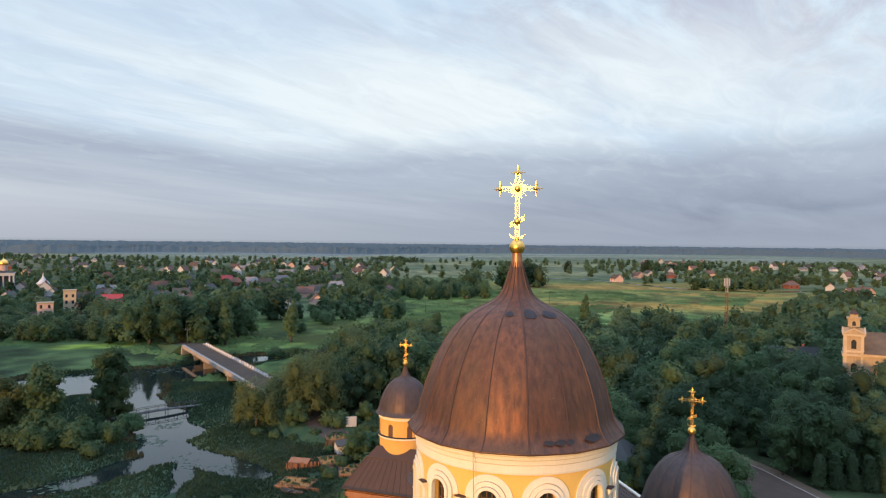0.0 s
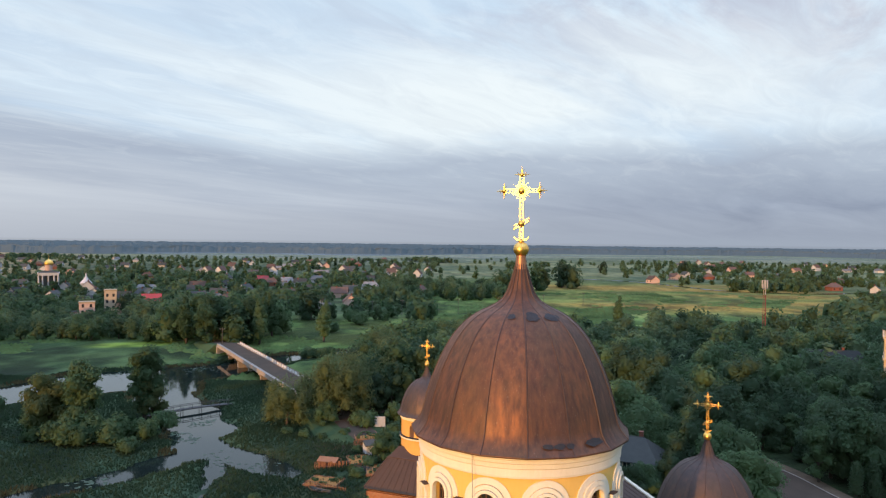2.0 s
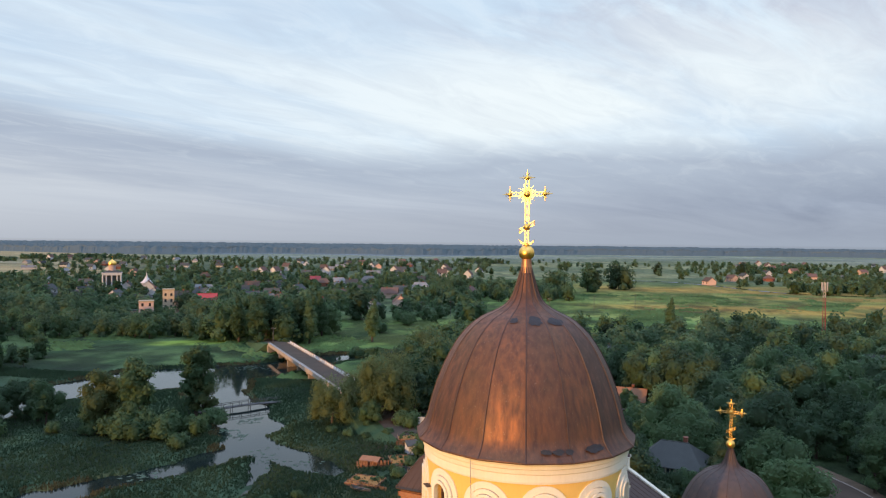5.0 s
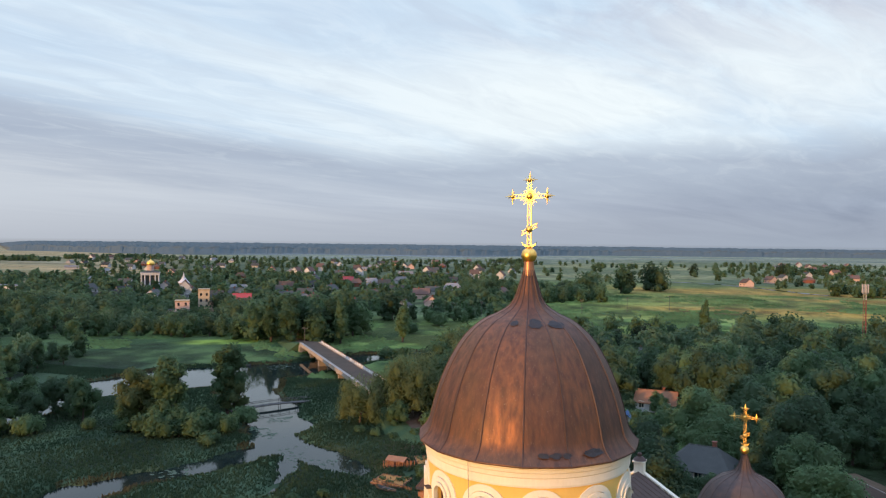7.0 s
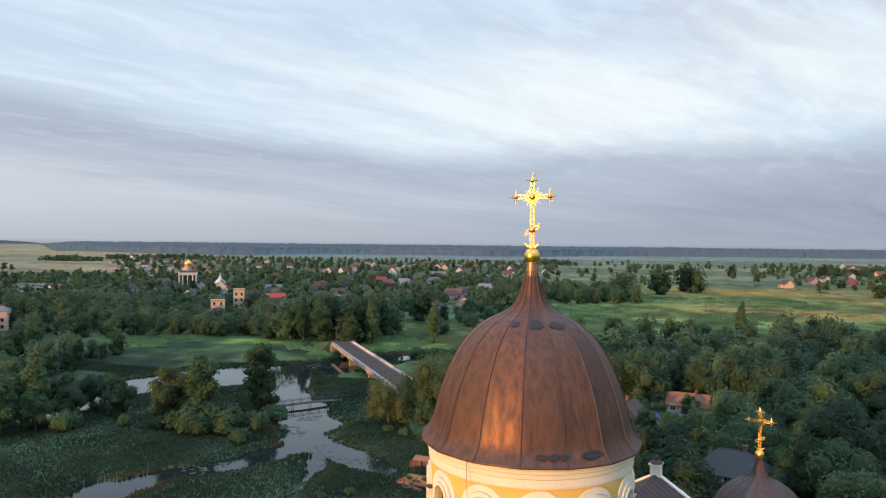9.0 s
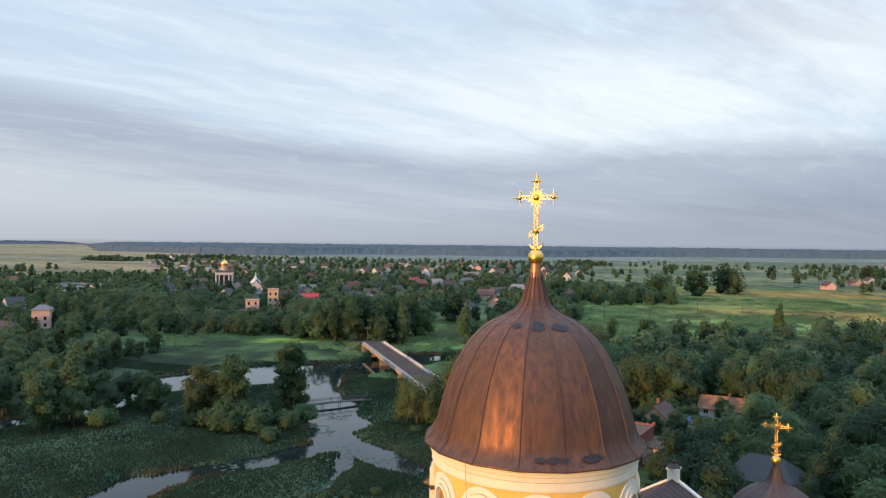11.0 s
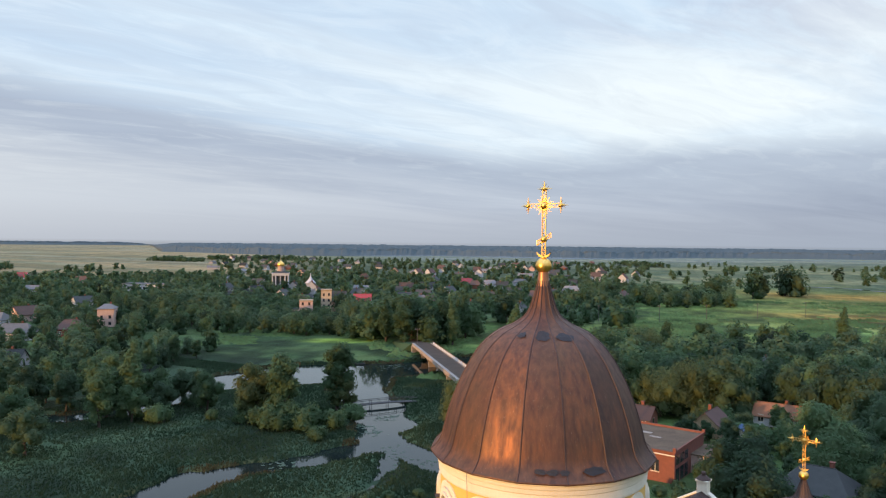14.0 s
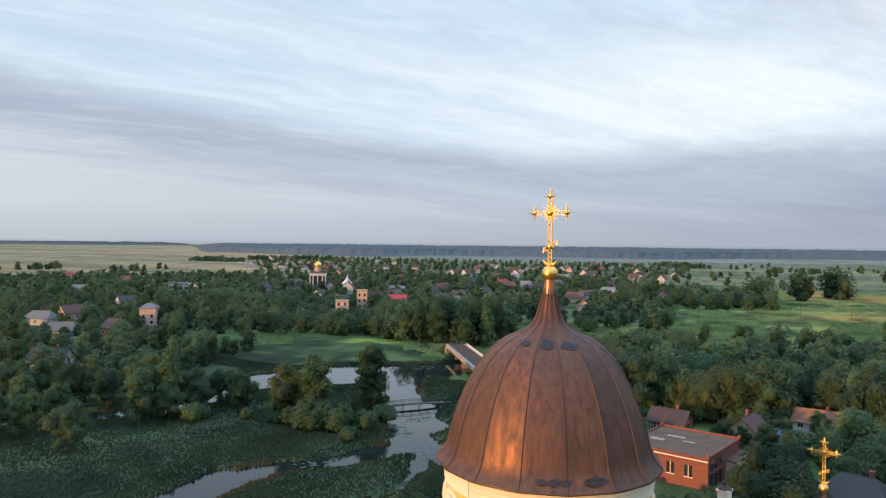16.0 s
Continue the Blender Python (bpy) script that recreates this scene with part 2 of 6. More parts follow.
def brickwork():
    """Orange-red bricks in pale joints, in courses round upright walls."""
    m = bpy.data.materials.new("orange_brickwork")
    m.use_nodes = True
    m.node_tree.nodes.clear()
    n = Nodes(m.node_tree)
    where = n.add("ShaderNodeTexCoord").outputs["Object"]
    ax = n.add("ShaderNodeSeparateXYZ", {0: where}).outputs
    laid = n.add("ShaderNodeCombineXYZ", {0: n.math("ADD", ax[0], ax[1]), 1: ax[2]}).outputs[0]
    bond = n.add("ShaderNodeTexBrick", {"Vector": laid, "Color1": (0.40, 0.150, 0.065), "Color2": (0.27, 0.095, 0.045), "Mortar": (0.36, 0.25, 0.17), "Scale": 1.0, "Mortar Size": 0.010, "Brick Width": 0.26, "Row Height": 0.078})
    stain = n.ramp(n.noise(0.7, 5.0, 0.6, where), 0.40, 0.70)
    colour = n.mix(n.math("MULTIPLY", stain, 0.45), bond.outputs["Color"], (0.19, 0.085, 0.050))
    normal = n.add("ShaderNodeBump", {"Height": bond.outputs["Fac"], "Strength": 0.5, "Distance": -0.01}).outputs[0]
    n.add("ShaderNodeOutputMaterial", {0: n.add("ShaderNodeBsdfPrincipled", {"Base Color": colour, "Roughness": 0.9, "Specular IOR Level": 0.2, "Normal": normal}).outputs[0]})
    return m


COPPER = copper_sheet("weathered_copper")
DULLCOPPER = copper_sheet("dull_weathered_copper", 0.6)
BRICKWORK = brickwork()
SEAM = material("copper_seam", (0.060, 0.036, 0.030), (0.095, 0.05, 0.036), 0.62, 0.3, 3, 30, 0.2)
TAR = material("bitumen_patch", (0.012, 0.011, 0.012), (0.025, 0.02, 0.02), 0.7, 0.0, 6, 40, 0.3)
GOLD = material("gilding", (1.0, 0.62, 0.165), (0.92, 0.50, 0.10), 0.34, 1.0, 8, 40, 0.05)
YELLOW = material("ochre_stucco", (0.80, 0.50, 0.13), (0.70, 0.42, 0.10), 0.9, 0, 1.2, 18, 0.15, streaks=0.35)
ORANGE = material("amber_stucco", (0.74, 0.40, 0.10), (0.62, 0.32, 0.08), 0.9, 0, 1.2, 18, 0.15, streaks=0.35)
CREAM = material("cream_plaster", (0.82, 0.73, 0.56), (0.70, 0.60, 0.45), 0.9, 0, 1.5, 20, 0.15, streaks=0.3)
BRICK = material("red_brick_wall", (0.23, 0.078, 0.044), (0.145, 0.054, 0.034), 0.9, 0, 1.5, 12, 0.3, spread=0.15)
SHEET = material("brown_roof_sheet", (0.088, 0.050, 0.036), (0.056, 0.036, 0.029), 0.62, 0.15, 0.8, 14, 0.1, streaks=0.4, specular=0.25)
GREYROOF = material("slate_grey_roof", (0.070, 0.070, 0.062), (0.050, 0.050, 0.045), 0.8, 0.0, 0.8, 10, 0.15, spread=0.35, specular=0.15)
PALEROOF = material("pale_sheet_roof", (0.205, 0.190, 0.175), (0.145, 0.136, 0.128), 0.75, 0.0, 0.8, 10, 0.1, spread=0.25, specular=0.15)
REDROOF = material("red_sheet_roof", (0.38, 0.035, 0.03), (0.26, 0.03, 0.025), 0.6, 0, 0.8, 10, 0.1)
TILEROOF = material("clay_tile_roof", (0.145, 0.088, 0.066), (0.10, 0.066, 0.054), 0.9, 0, 0.8, 8, 0.3, spread=0.25, specular=0.1)
BLUEROOF = material("blue_sheet_roof", (0.04, 0.10, 0.23), (0.03, 0.08, 0.18), 0.55, 0.1, 1, 10, 0.1)
FLATROOF = material("bitumen_flat_roof", (0.178, 0.120, 0.074), (0.095, 0.066, 0.044), 0.95, 0, 0.35, 4, 0.2, specular=0.15)
PINK = material("salmon_render", (0.54, 0.37, 0.29), (0.44, 0.29, 0.23), 0.9, 0, 1, 10, 0.15, spread=0.2)
WHITEWALL = material("whitewash", (0.49, 0.475, 0.46), (0.39, 0.375, 0.37), 0.9, 0, 1, 10, 0.1, spread=0.15)
GREYWALL = material("grey_render", (0.40, 0.38, 0.36), (0.31, 0.29, 0.28), 0.9, 0, 1, 10, 0.15, spread=0.2)
TRIM = material("sandstone_trim", (0.56, 0.43, 0.29), (0.40, 0.30, 0.20), 0.9, 0, 0.8, 8, 0.25, streaks=0.4)
SANDWALL = material("sandstone_render", (0.46, 0.33, 0.19), (0.27, 0.19, 0.11), 0.9, 0, 0.6, 8, 0.25, streaks=0.4)
GLASS = material("window_glass", (0.03, 0.035, 0.04), (0.02, 0.022, 0.025), 0.12, 0, 2, 10, 0.0)
WOOD = material("brown_wood", (0.17, 0.085, 0.045), (0.11, 0.055, 0.03), 0.7, 0, 4, 30, 0.2)
DARKWOOD = material("old_dark_planks", (0.06, 0.055, 0.05), (0.10, 0.09, 0.08), 0.85, 0, 2, 20, 0.3)
CONCRETE = material("bridge_concrete", (0.37, 0.30, 0.235), (0.26, 0.21, 0.17), 0.9, 0, 0.6, 10, 0.2)
ASPHALT = material("worn_asphalt", (0.108, 0.076, 0.054), (0.074, 0.054, 0.040), 0.95, 0, 0.3, 8, 0.2, specular=0.08)
STEEL = material("painted_steel", (0.25, 0.25, 0.26), (0.16, 0.16, 0.17), 0.5, 0.6, 3, 20, 0.1)
REDSTEEL = material("red_painted_steel", (0.22, 0.055, 0.042), (0.16, 0.045, 0.036), 0.7, 0.2, 3, 20, 0.1)
BARK = material("tree_bark", (0.10, 0.075, 0.055), (0.055, 0.042, 0.033), 0.95, 0, 2, 18, 0.5)
LEAF = material("broadleaf_foliage", (0.108, 0.172, 0.072), (0.084, 0.138, 0.064), 0.75, 0, 0.25, 2, 0.0, island=0.09, spread=0.28, specular=0.25, leaf=0.55)
DARKLEAF = material("dark_foliage", (0.080, 0.126, 0.060), (0.062, 0.102, 0.052), 0.75, 0, 0.25, 2, 0.0, island=0.09, spread=0.28, specular=0.25, leaf=0.55)
WILLOW = material("willow_foliage", (0.150, 0.178, 0.066), (0.108, 0.140, 0.060), 0.8, 0, 0.25, 2, 0.0, island=0.09, spread=0.22, specular=0.25, leaf=0.55)
DRYREED = material("dry_bank_reeds", (0.135, 0.110, 0.050), (0.095, 0.082, 0.042), 0.9, 0, 0.05, 0.6, 0.0, island=0.2, specular=0.1, leaf=0.4)
PAD = material("floating_weed", (0.070, 0.10, 0.055), (0.045, 0.07, 0.04), 0.6, 0, 0.5, 4, 0.0, island=0.2, specular=0.3)
# Grey-blue haze of distance is put into the forest's base colour.
FARWOOD = material("hazed_woodland", (0.098, 0.116, 0.112), (0.080, 0.098, 0.096), 0.95, 0, 0.02, 0.15, 0.0, specular=0.1)
REED = material("reeds_and_sedge", (0.062, 0.098, 0.050), (0.052, 0.084, 0.045), 0.9, 0, 0.05, 0.6, 0.0, island=0.03, specular=0.1, leaf=0.35)
GRASS = material("bank_grass", (0.060, 0.092, 0.038), (0.042, 0.070, 0.032), 0.95, 0, 0.1, 1.0, 0.3, specular=0.1)
TUSSOCK = material("rough_meadow_grass", (0.135, 0.185, 0.055), (0.090, 0.140, 0.046), 0.95, 0, 0.03, 0.4, 0.0, island=0.12, specular=0.1, leaf=0.3)
WATER = water_surface()
GROUND = ground_cover()


# ---- mesh helpers ----
def mesh_of(name, verts, faces, mat, smooth=False):
    me = bpy.data.meshes.new(name)
    me.from_pydata([tuple(v) for v in verts], [], [tuple(f) for f in faces])
    for m in (mat if isinstance(mat, (list, tuple)) else [mat]):
        me.materials.append(m)
    if smooth:
        me.polygons.foreach_set("use_smooth", [True] * len(me.polygons))
    me.update()
    return me


class Shape:
    """Collects faces for one mesh."""

    def __init__(self):
        self.v, self.f = [], []

    def face(self, *pts):
        k = len(self.v)
        self.v += [tuple(p) for p in pts]
        self.f.append(tuple(range(k, k + len(pts))))
        return self

    def box(self, lo, hi, m=None):
        (a, b, c), (d, e, g) = lo, hi
        p = [Vector(q) for q in ((a, b, c), (d, b, c), (d, e, c), (a, e, c), (a, b, g), (d, b, g), (d, e, g), (a, e, g))]
        if m is not None:
            p = [m @ q for q in p]
        k = len(self.v)
        self.v += [tuple(q) for q in p]
        self.f += [tuple(k + i for i in f) for f in ((0, 3, 2, 1), (4, 5, 6, 7), (0, 1, 5, 4), (1, 2, 6, 5), (2, 3, 7, 6), (3, 0, 4, 7))]
        return self

    def lathe(self, profile, count, start=0.0, sweep=2 * math.pi, at=(0, 0, 0), both=False):
        """Turns rows of (radius, height) round the z axis."""
        k, whole = len(self.v), abs(sweep - 2 * math.pi) < 1e-6
        cols = count if whole else count + 1
        for i in range(cols):
            a = start + sweep * i / count
            self.v += [(at[0] + r * math.cos(a), at[1] + r * math.sin(a), at[2] + z) for r, z in profile]
        m = len(profile)
        for i in range(count):
            j = (i + 1) % cols
            self.f += [(k + i * m + q, k + j * m + q, k + j * m + q + 1, k + i * m + q + 1) for q in range(m - 1)]
        return self

    def tube(self, a, b, r, r2=None, n=6):
        a, b = Vector(a), Vector(b)
        t = (b - a).to_track_quat("Z", "Y").to_matrix()
        r2 = r if r2 is None else r2
        k = len(self.v)
        for p, rad in ((a, r), (b, r2)):
            self.v += [tuple(p + t @ Vector((rad * math.cos(2 * math.pi * i / n), rad * math.sin(2 * math.pi * i / n), 0))) for i in range(n)]
        self.f += [(k + i, k + (i + 1) % n, k + n + (i + 1) % n, k + n + i) for i in range(n)]
        self.f += [tuple(k + n - 1 - i for i in range(n)), tuple(k + n + i for i in range(n))]
        return self

    def sweep(self, pts, r, n=6):
        """A round bar along a chain of points."""
        pts = [Vector(p) for p in pts]
        k = len(self.v)
        for i, p in enumerate(pts):
            t = (pts[min(i + 1, len(pts) - 1)] - pts[max(i - 1, 0)]).to_track_quat("Z", "Y").to_matrix()
            self.v += [tuple(p + t @ Vector((r * math.cos(2 * math.pi * j / n), r * math.sin(2 * math.pi * j / n), 0))) for j in range(n)]
        for i in range(len(pts) - 1):
            self.f += [(k + i * n + j, k + i * n + (j + 1) % n, k + (i + 1) * n + (j + 1) % n, k + (i + 1) * n + j) for j in range(n)]
        m = k + (len(pts) - 1) * n
        self.f += [tuple(k + n - 1 - j for j in range(n)), tuple(m + j for j in range(n))]
        return self

    def ball(self, c, r, n=12, squash=1.0):
        rings = n // 2
        return self.lathe([(max(r * math.sin(math.pi * i / rings), 1e-4), -r * squash * math.cos(math.pi * i / rings)) for i in range(rings + 1)], n, at=c)

    def mesh(self, name, mat, smooth=False):
        return mesh_of(name, self.v, self.f, mat, smooth)


def part(name, shape, mat, parent, label="", smooth=False):
    ob = new(name, shape.mesh(name, mat, smooth) if isinstance(shape, Shape) else shape)
    ob.parent = parent
    return tagged(ob, label)


def thing(name, m, label, category, group="", kind=""):
    ob = new(name)
    ob.empty_display_size = 0.5
    ob.matrix_basis = m
    return tagged(ob, label, category, group, kind)


def smoothstep(a, b, x):
    t = np.clip((x - a) / (b - a), 0, 1)
    return t * t * (3 - 2 * t)


TABLES = {}


def lattice(x, y, cell, seed):
    """Smooth value noise in 0..1 on numpy arrays."""
    if seed not in TABLES:
        TABLES[seed] = np.random.RandomState(seed).rand(256, 256)
    table = TABLES[seed]
    u, v = np.asarray(x) / cell, np.asarray(y) / cell
    i, j = np.floor(u).astype(int), np.floor(v).astype(int)
    fu, fv = u - i, v - j
    fu, fv = fu * fu * (3 - 2 * fu), fv * fv * (3 - 2 * fv)
    at = lambda p, q: table[p % 256, q % 256]
    return (at(i, j) * (1 - fu) + at(i + 1, j) * fu) * (1 - fv) + (at(i, j + 1) * (1 - fu) + at(i + 1, j + 1) * fu) * fv


# ---- the land: river, banks, meadow, fields ----
# river reaches: x, y and half width along each channel
REACHES = [
    [(10, 268, 4), (-20, 262, 5), (-50, 249, 6), (-66, 234, 8), (-76, 214, 10), (-88, 202, 15), (-103, 192, 17), (-115, 176, 11), (-117, 164, 6), (-116, 150, 3.5), (-114, 138, 3.5), (-124, 124, 3.5), (-136, 116, 4), (-160, 100, 4)],
    [(-84, 190, 9), (-77, 174, 6.5), (-65.5, 162, 7), (-57, 148, 6.2), (-54, 139, 5.2), (-50, 132, 6), (-41, 128.5, 3.6), (-35, 123.5, 3.2), (-30, 120.5, 2.0)],
    [(-51, 130, 5), (-55, 122, 3.6), (-60, 115, 2.8), (-66, 108.5, 3.2), (-70.5, 101, 4.4), (-71, 92, 4.6), (-70, 80, 4.4), (-66, 60, 4)],
    [(-46, 127, 1.6), (-42.5, 117, 0.9), (-41.5, 108, 0.6), (-44, 96, 0.7), (-50, 84, 0.9)],
]


def shore(x, y):
    """Distance to the water's edge; below zero in the river."""
    best = np.full(np.shape(x), 1e6)
    for reach in REACHES:
        for (x0, y0, r0), (x1, y1, r1) in zip(reach, reach[1:]):
            dx, dy = x1 - x0, y1 - y0
            t = np.clip(((x - x0) * dx + (y - y0) * dy) / (dx * dx + dy * dy), 0, 1)
            best = np.minimum(best, np.hypot(x - x0 - t * dx, y - y0 - t * dy) - (r0 + t * (r1 - r0)))
    return best + 2.4 * (lattice(x, y, 5.0, 3) - 0.5) + 1.2 * (lattice(x, y, 1.9, 4) - 0.5)


def land_height(x, y):
    x, y = np.asarray(x, float), np.asarray(y, float)
    d = shore(x, y)
    h = np.where(d < 0, -0.9 * smoothstep(0, 2.5, -d) - 0.05, 0.05 + 0.45 * smoothstep(0, 3, d) + 0.6 * smoothstep(5, 40, d))
    h = h + 0.25 * (lattice(x, y, 9, 5) - 0.4) * smoothstep(0.5, 4, d)
    mound = np.exp(-(((x - 8) / 55) ** 2 + ((y - 60) / 75) ** 2))
    return h + 1.6 * mound * smoothstep(4, 30, d) + 0.8 * smoothstep(280, 600, y)


def height_at(x, y):
    return float(land_height(np.array([x]), np.array([y]))[0])


def blend(colour, other, k):
    return colour * (1 - k[..., None]) + np.array(other) * k[..., None]


def land_tint(x, y):
    """Base colour of the ground by use (marsh, meadow, dry hay, ploughland, gardens) and distance: paler, more even far
    off.
    """
    d = shore(x, y)
    n1, n2 = lattice(x, y, 60, 11), lattice(x, y, 17, 12)
    c = np.empty((*np.shape(x), 3))
    c[:] = (0.082, 0.120, 0.046)
    c = blend(c, (0.100, 0.155, 0.050), smoothstep(0.35, 0.75, n1))
    meadow = smoothstep(235, 270, y) * (1 - smoothstep(620, 760, y)) * smoothstep(-105, -80, x) * (1 - smoothstep(230, 300, x))
    c = blend(c, (0.158, 0.212, 0.060), meadow)
    c = blend(c, (0.225, 0.255, 0.080), meadow * smoothstep(0.55, 0.8, lattice(x * 0.5, y * 1.4, 34, 17)) * 0.7)
    c = blend(c, (0.100, 0.158, 0.050), meadow * smoothstep(0.5, 0.75, lattice(x * 0.6 + y * 0.1, y * 1.5, 27, 18)) * 0.7)
    hay = smoothstep(15, 75, x) * smoothstep(370, 450, y) * (1 - smoothstep(640, 760, y)) * (1 - smoothstep(260, 330, x))
    c = blend(c, (0.36, 0.225, 0.06), hay * (0.25 + 0.75 * smoothstep(0.3, 0.7, lattice(x * 0.4, y * 1.5, 45, 19))))
    algae = np.exp(-(((x + 124) / 17) ** 2 + ((y - 256 - 0.35 * (x + 124)) / 8.5) ** 2) ** 2)
    c = blend(c, (0.36, 0.44, 0.08), algae)
    west = smoothstep(-70, -95, x) * smoothstep(150, 190, y) * (1 - smoothstep(270, 300, y)) * (1 - algae)
    c = blend(c, (0.072, 0.108, 0.044), west * 0.85)
    marsh = (1 - smoothstep(20, 60, d)) * (1 - smoothstep(235, 260, y)) * smoothstep(-8, -20, x)
    c = blend(c, (0.044, 0.070, 0.040), marsh * 0.95 * (1 - smoothstep(195, 215, y)))
    park = smoothstep(40, 48, x) * (1 - smoothstep(110, 130, x)) * (1 - smoothstep(135, 160, y))
    c = blend(c, (0.066, 0.094, 0.042), park)
    c = blend(c, (0.12, 0.10, 0.035), (1 - smoothstep(0.4, 2.2, d)) * smoothstep(0.5, 0.75, n2))
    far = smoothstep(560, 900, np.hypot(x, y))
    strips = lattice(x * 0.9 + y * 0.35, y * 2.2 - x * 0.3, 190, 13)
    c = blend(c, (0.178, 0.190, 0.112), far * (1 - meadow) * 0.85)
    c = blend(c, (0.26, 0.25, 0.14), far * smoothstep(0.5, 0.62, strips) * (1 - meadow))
    c = blend(c, (0.43, 0.37, 0.27), smoothstep(800, 1300, np.hypot(x, y)) * smoothstep(0.0, 0.35, -x / np.maximum(y, 50) - 0.45) * (0.45 + 0.5 * smoothstep(0.35, 0.5, lattice(x * 0.5 + y * 0.5, y * 3 + x, 420, 15))))
    village = smoothstep(330, 380, y) * (1 - smoothstep(1000, 1300, y)) * smoothstep(0.04, 0.12, -x / np.maximum(y, 50)) * (1 - smoothstep(0.62, 0.72, -x / np.maximum(y, 50)))
    c = blend(c, (0.078, 0.100, 0.058), village * 0.8)
    open_field = smoothstep(560, 700, np.hypot(x, y)) * smoothstep(0.0, 0.12, -x / np.maximum(y, 50) - 0.52)
    crop = lattice(x * 0.10 + y * 0.04, y * 1.0 + 0.16 * x, 75, 16)
    c = blend(c, (0.45, 0.31, 0.17), open_field * smoothstep(0.40, 0.55, crop) * 0.9)
    c = blend(c, (0.29, 0.22, 0.12), open_field * smoothstep(0.42, 0.28, crop) * 0.9)
    c = c * (0.82 + 0.36 * lattice(x * 0.25 + y * 0.1, y * 1.3, 16, 14))[..., None]
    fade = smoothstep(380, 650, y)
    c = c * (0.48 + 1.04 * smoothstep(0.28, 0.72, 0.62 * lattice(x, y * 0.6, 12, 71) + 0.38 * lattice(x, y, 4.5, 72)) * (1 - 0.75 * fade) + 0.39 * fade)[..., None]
    # Warm patch where low sun strikes the garden, put into the ground colour.
    plots = np.exp(-(((x + 19) / 9) ** 2 + ((y - 120) / 13) ** 2) ** 2)
    c = blend(c, (0.20, 0.145, 0.055), plots * smoothstep(0.35, 0.65, lattice(x, y, 4.0, 73)))
    soil = np.exp(-(((x + 20) / 9) ** 2 + ((y - 137) / 13) ** 2) ** 2)
    return blend(c, (0.13, 0.075, 0.04), soil * smoothstep(0.35, 0.6, n2) * 0.9)


def build_ground():
    near_x = np.arange(-260, 140.1, 1.6)
    near_y = np.arange(58, 290.1, 1.6)
    def outward(start, end, step, grow):
        out = [start]
        while abs(out[-1] - start) < abs(end - start):
            out.append(out[-1] + math.copysign(step, end - start))
            step *= grow
        return out[1:]
    xs = np.array(outward(-260, -4900, 3, 1.05)[::-1] + list(near_x) + outward(near_x[-1], 4900, 3, 1.10))
    ys = np.array(outward(58, -3000, 6, 1.4)[::-1] + list(near_y) + outward(near_y[-1], 4900, 2.5, 1.03))
    gx, gy = np.meshgrid(xs, ys, indexing="ij")
    gz = land_height(gx, gy)
    verts = np.stack([gx, gy, gz], -1).reshape(-1, 3)
    n, m = len(xs), len(ys)
    i = np.arange(n * m).reshape(n, m)
    faces = np.stack([i[:-1, :-1], i[1:, :-1], i[1:, 1:], i[:-1, 1:]], -1).reshape(-1, 4)
    me = bpy.data.meshes.new("ground")
    me.from_pydata(verts.tolist(), [], faces.tolist())
    me.materials.append(GROUND)
    me.polygons.foreach_set("use_smooth", [True] * len(me.polygons))
    tint = np.ones((n * m, 4))
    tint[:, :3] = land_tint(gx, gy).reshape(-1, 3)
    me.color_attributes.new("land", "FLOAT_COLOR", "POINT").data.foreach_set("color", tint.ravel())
    tagged(new("ground", me), "green river meadow with reed marsh, gardens and far fields", "ground", kind="structure")
    s = Shape()
    s.face((-175, 55, 0), (20, 55, 0), (20, 285, 0), (-175, 285, 0))
    tagged(new("water", s.mesh("water", WATER)), "calm dark river water mirroring the pale sky", "river", kind="structure")


build_ground()


def far_stream():
    """The thin stream that winds through the hay meadow."""
    s, pts = Shape(), [(90, 768), (134, 748), (165, 704), (180, 660), (200, 606), (224, 584), (262, 574), (330, 600)]
    p = finer_line(pts, 6)
    rows = []
    for i, (x, y) in enumerate(p):
        x0, y0 = p[max(i - 1, 0)]
        x1, y1 = p[min(i + 1, len(p) - 1)]
        n = Vector((y1 - y0, x0 - x1)).normalized() * (2.6 + 1.4 * math.sin(i * 1.7))
        z = height_at(x, y) + 0.25
        rows.append(((x - n.x, y - n.y, z), (x + n.x, y + n.y, z)))
    for (a, b), (c, d) in zip(rows, rows[1:]):
        s.face(a, b, d, c)
    tagged(new("water", s.mesh("water", WATER)), "thin pale stream winding through the meadow", "stream", kind="structure")


def finer_line(pts, k):
    out = []
    for i in range(len(pts) - 1):
        a, b, c, d = (np.array(pts[min(max(q, 0), len(pts) - 1)], float) for q in (i - 1, i, i + 1, i + 2))
        for j in range(k):
            t = j / k
            out.append(tuple(0.5 * (2 * b + (c - a) * t + (2 * a - 5 * b + 4 * c - d) * t * t + (3 * b - a - 3 * c + d) * t ** 3)))
    return out + [pts[-1]]


far_stream()


# ---- the cathedral ----
CHURCH = pose(3.12, 30.0, 0, 0, 0, -19.6)      # x across the nave, y along it to the rear
DOME = [(0.14, 39.50), (0.20, 39.2), (0.28, 38.92), (0.35, 38.68), (0.44, 38.38), (0.56, 38.05), (0.78, 37.72), (1.24, 37.42), (1.84, 37.13), (2.42, 36.66), (2.88, 36.08), (3.28, 35.35), (3.50, 34.85), (3.67, 34.40), (3.86, 33.80), (4.00, 33.25), (4.08, 32.95), (4.22, 32.68), (4.42, 32.46), (4.52, 32.38)]


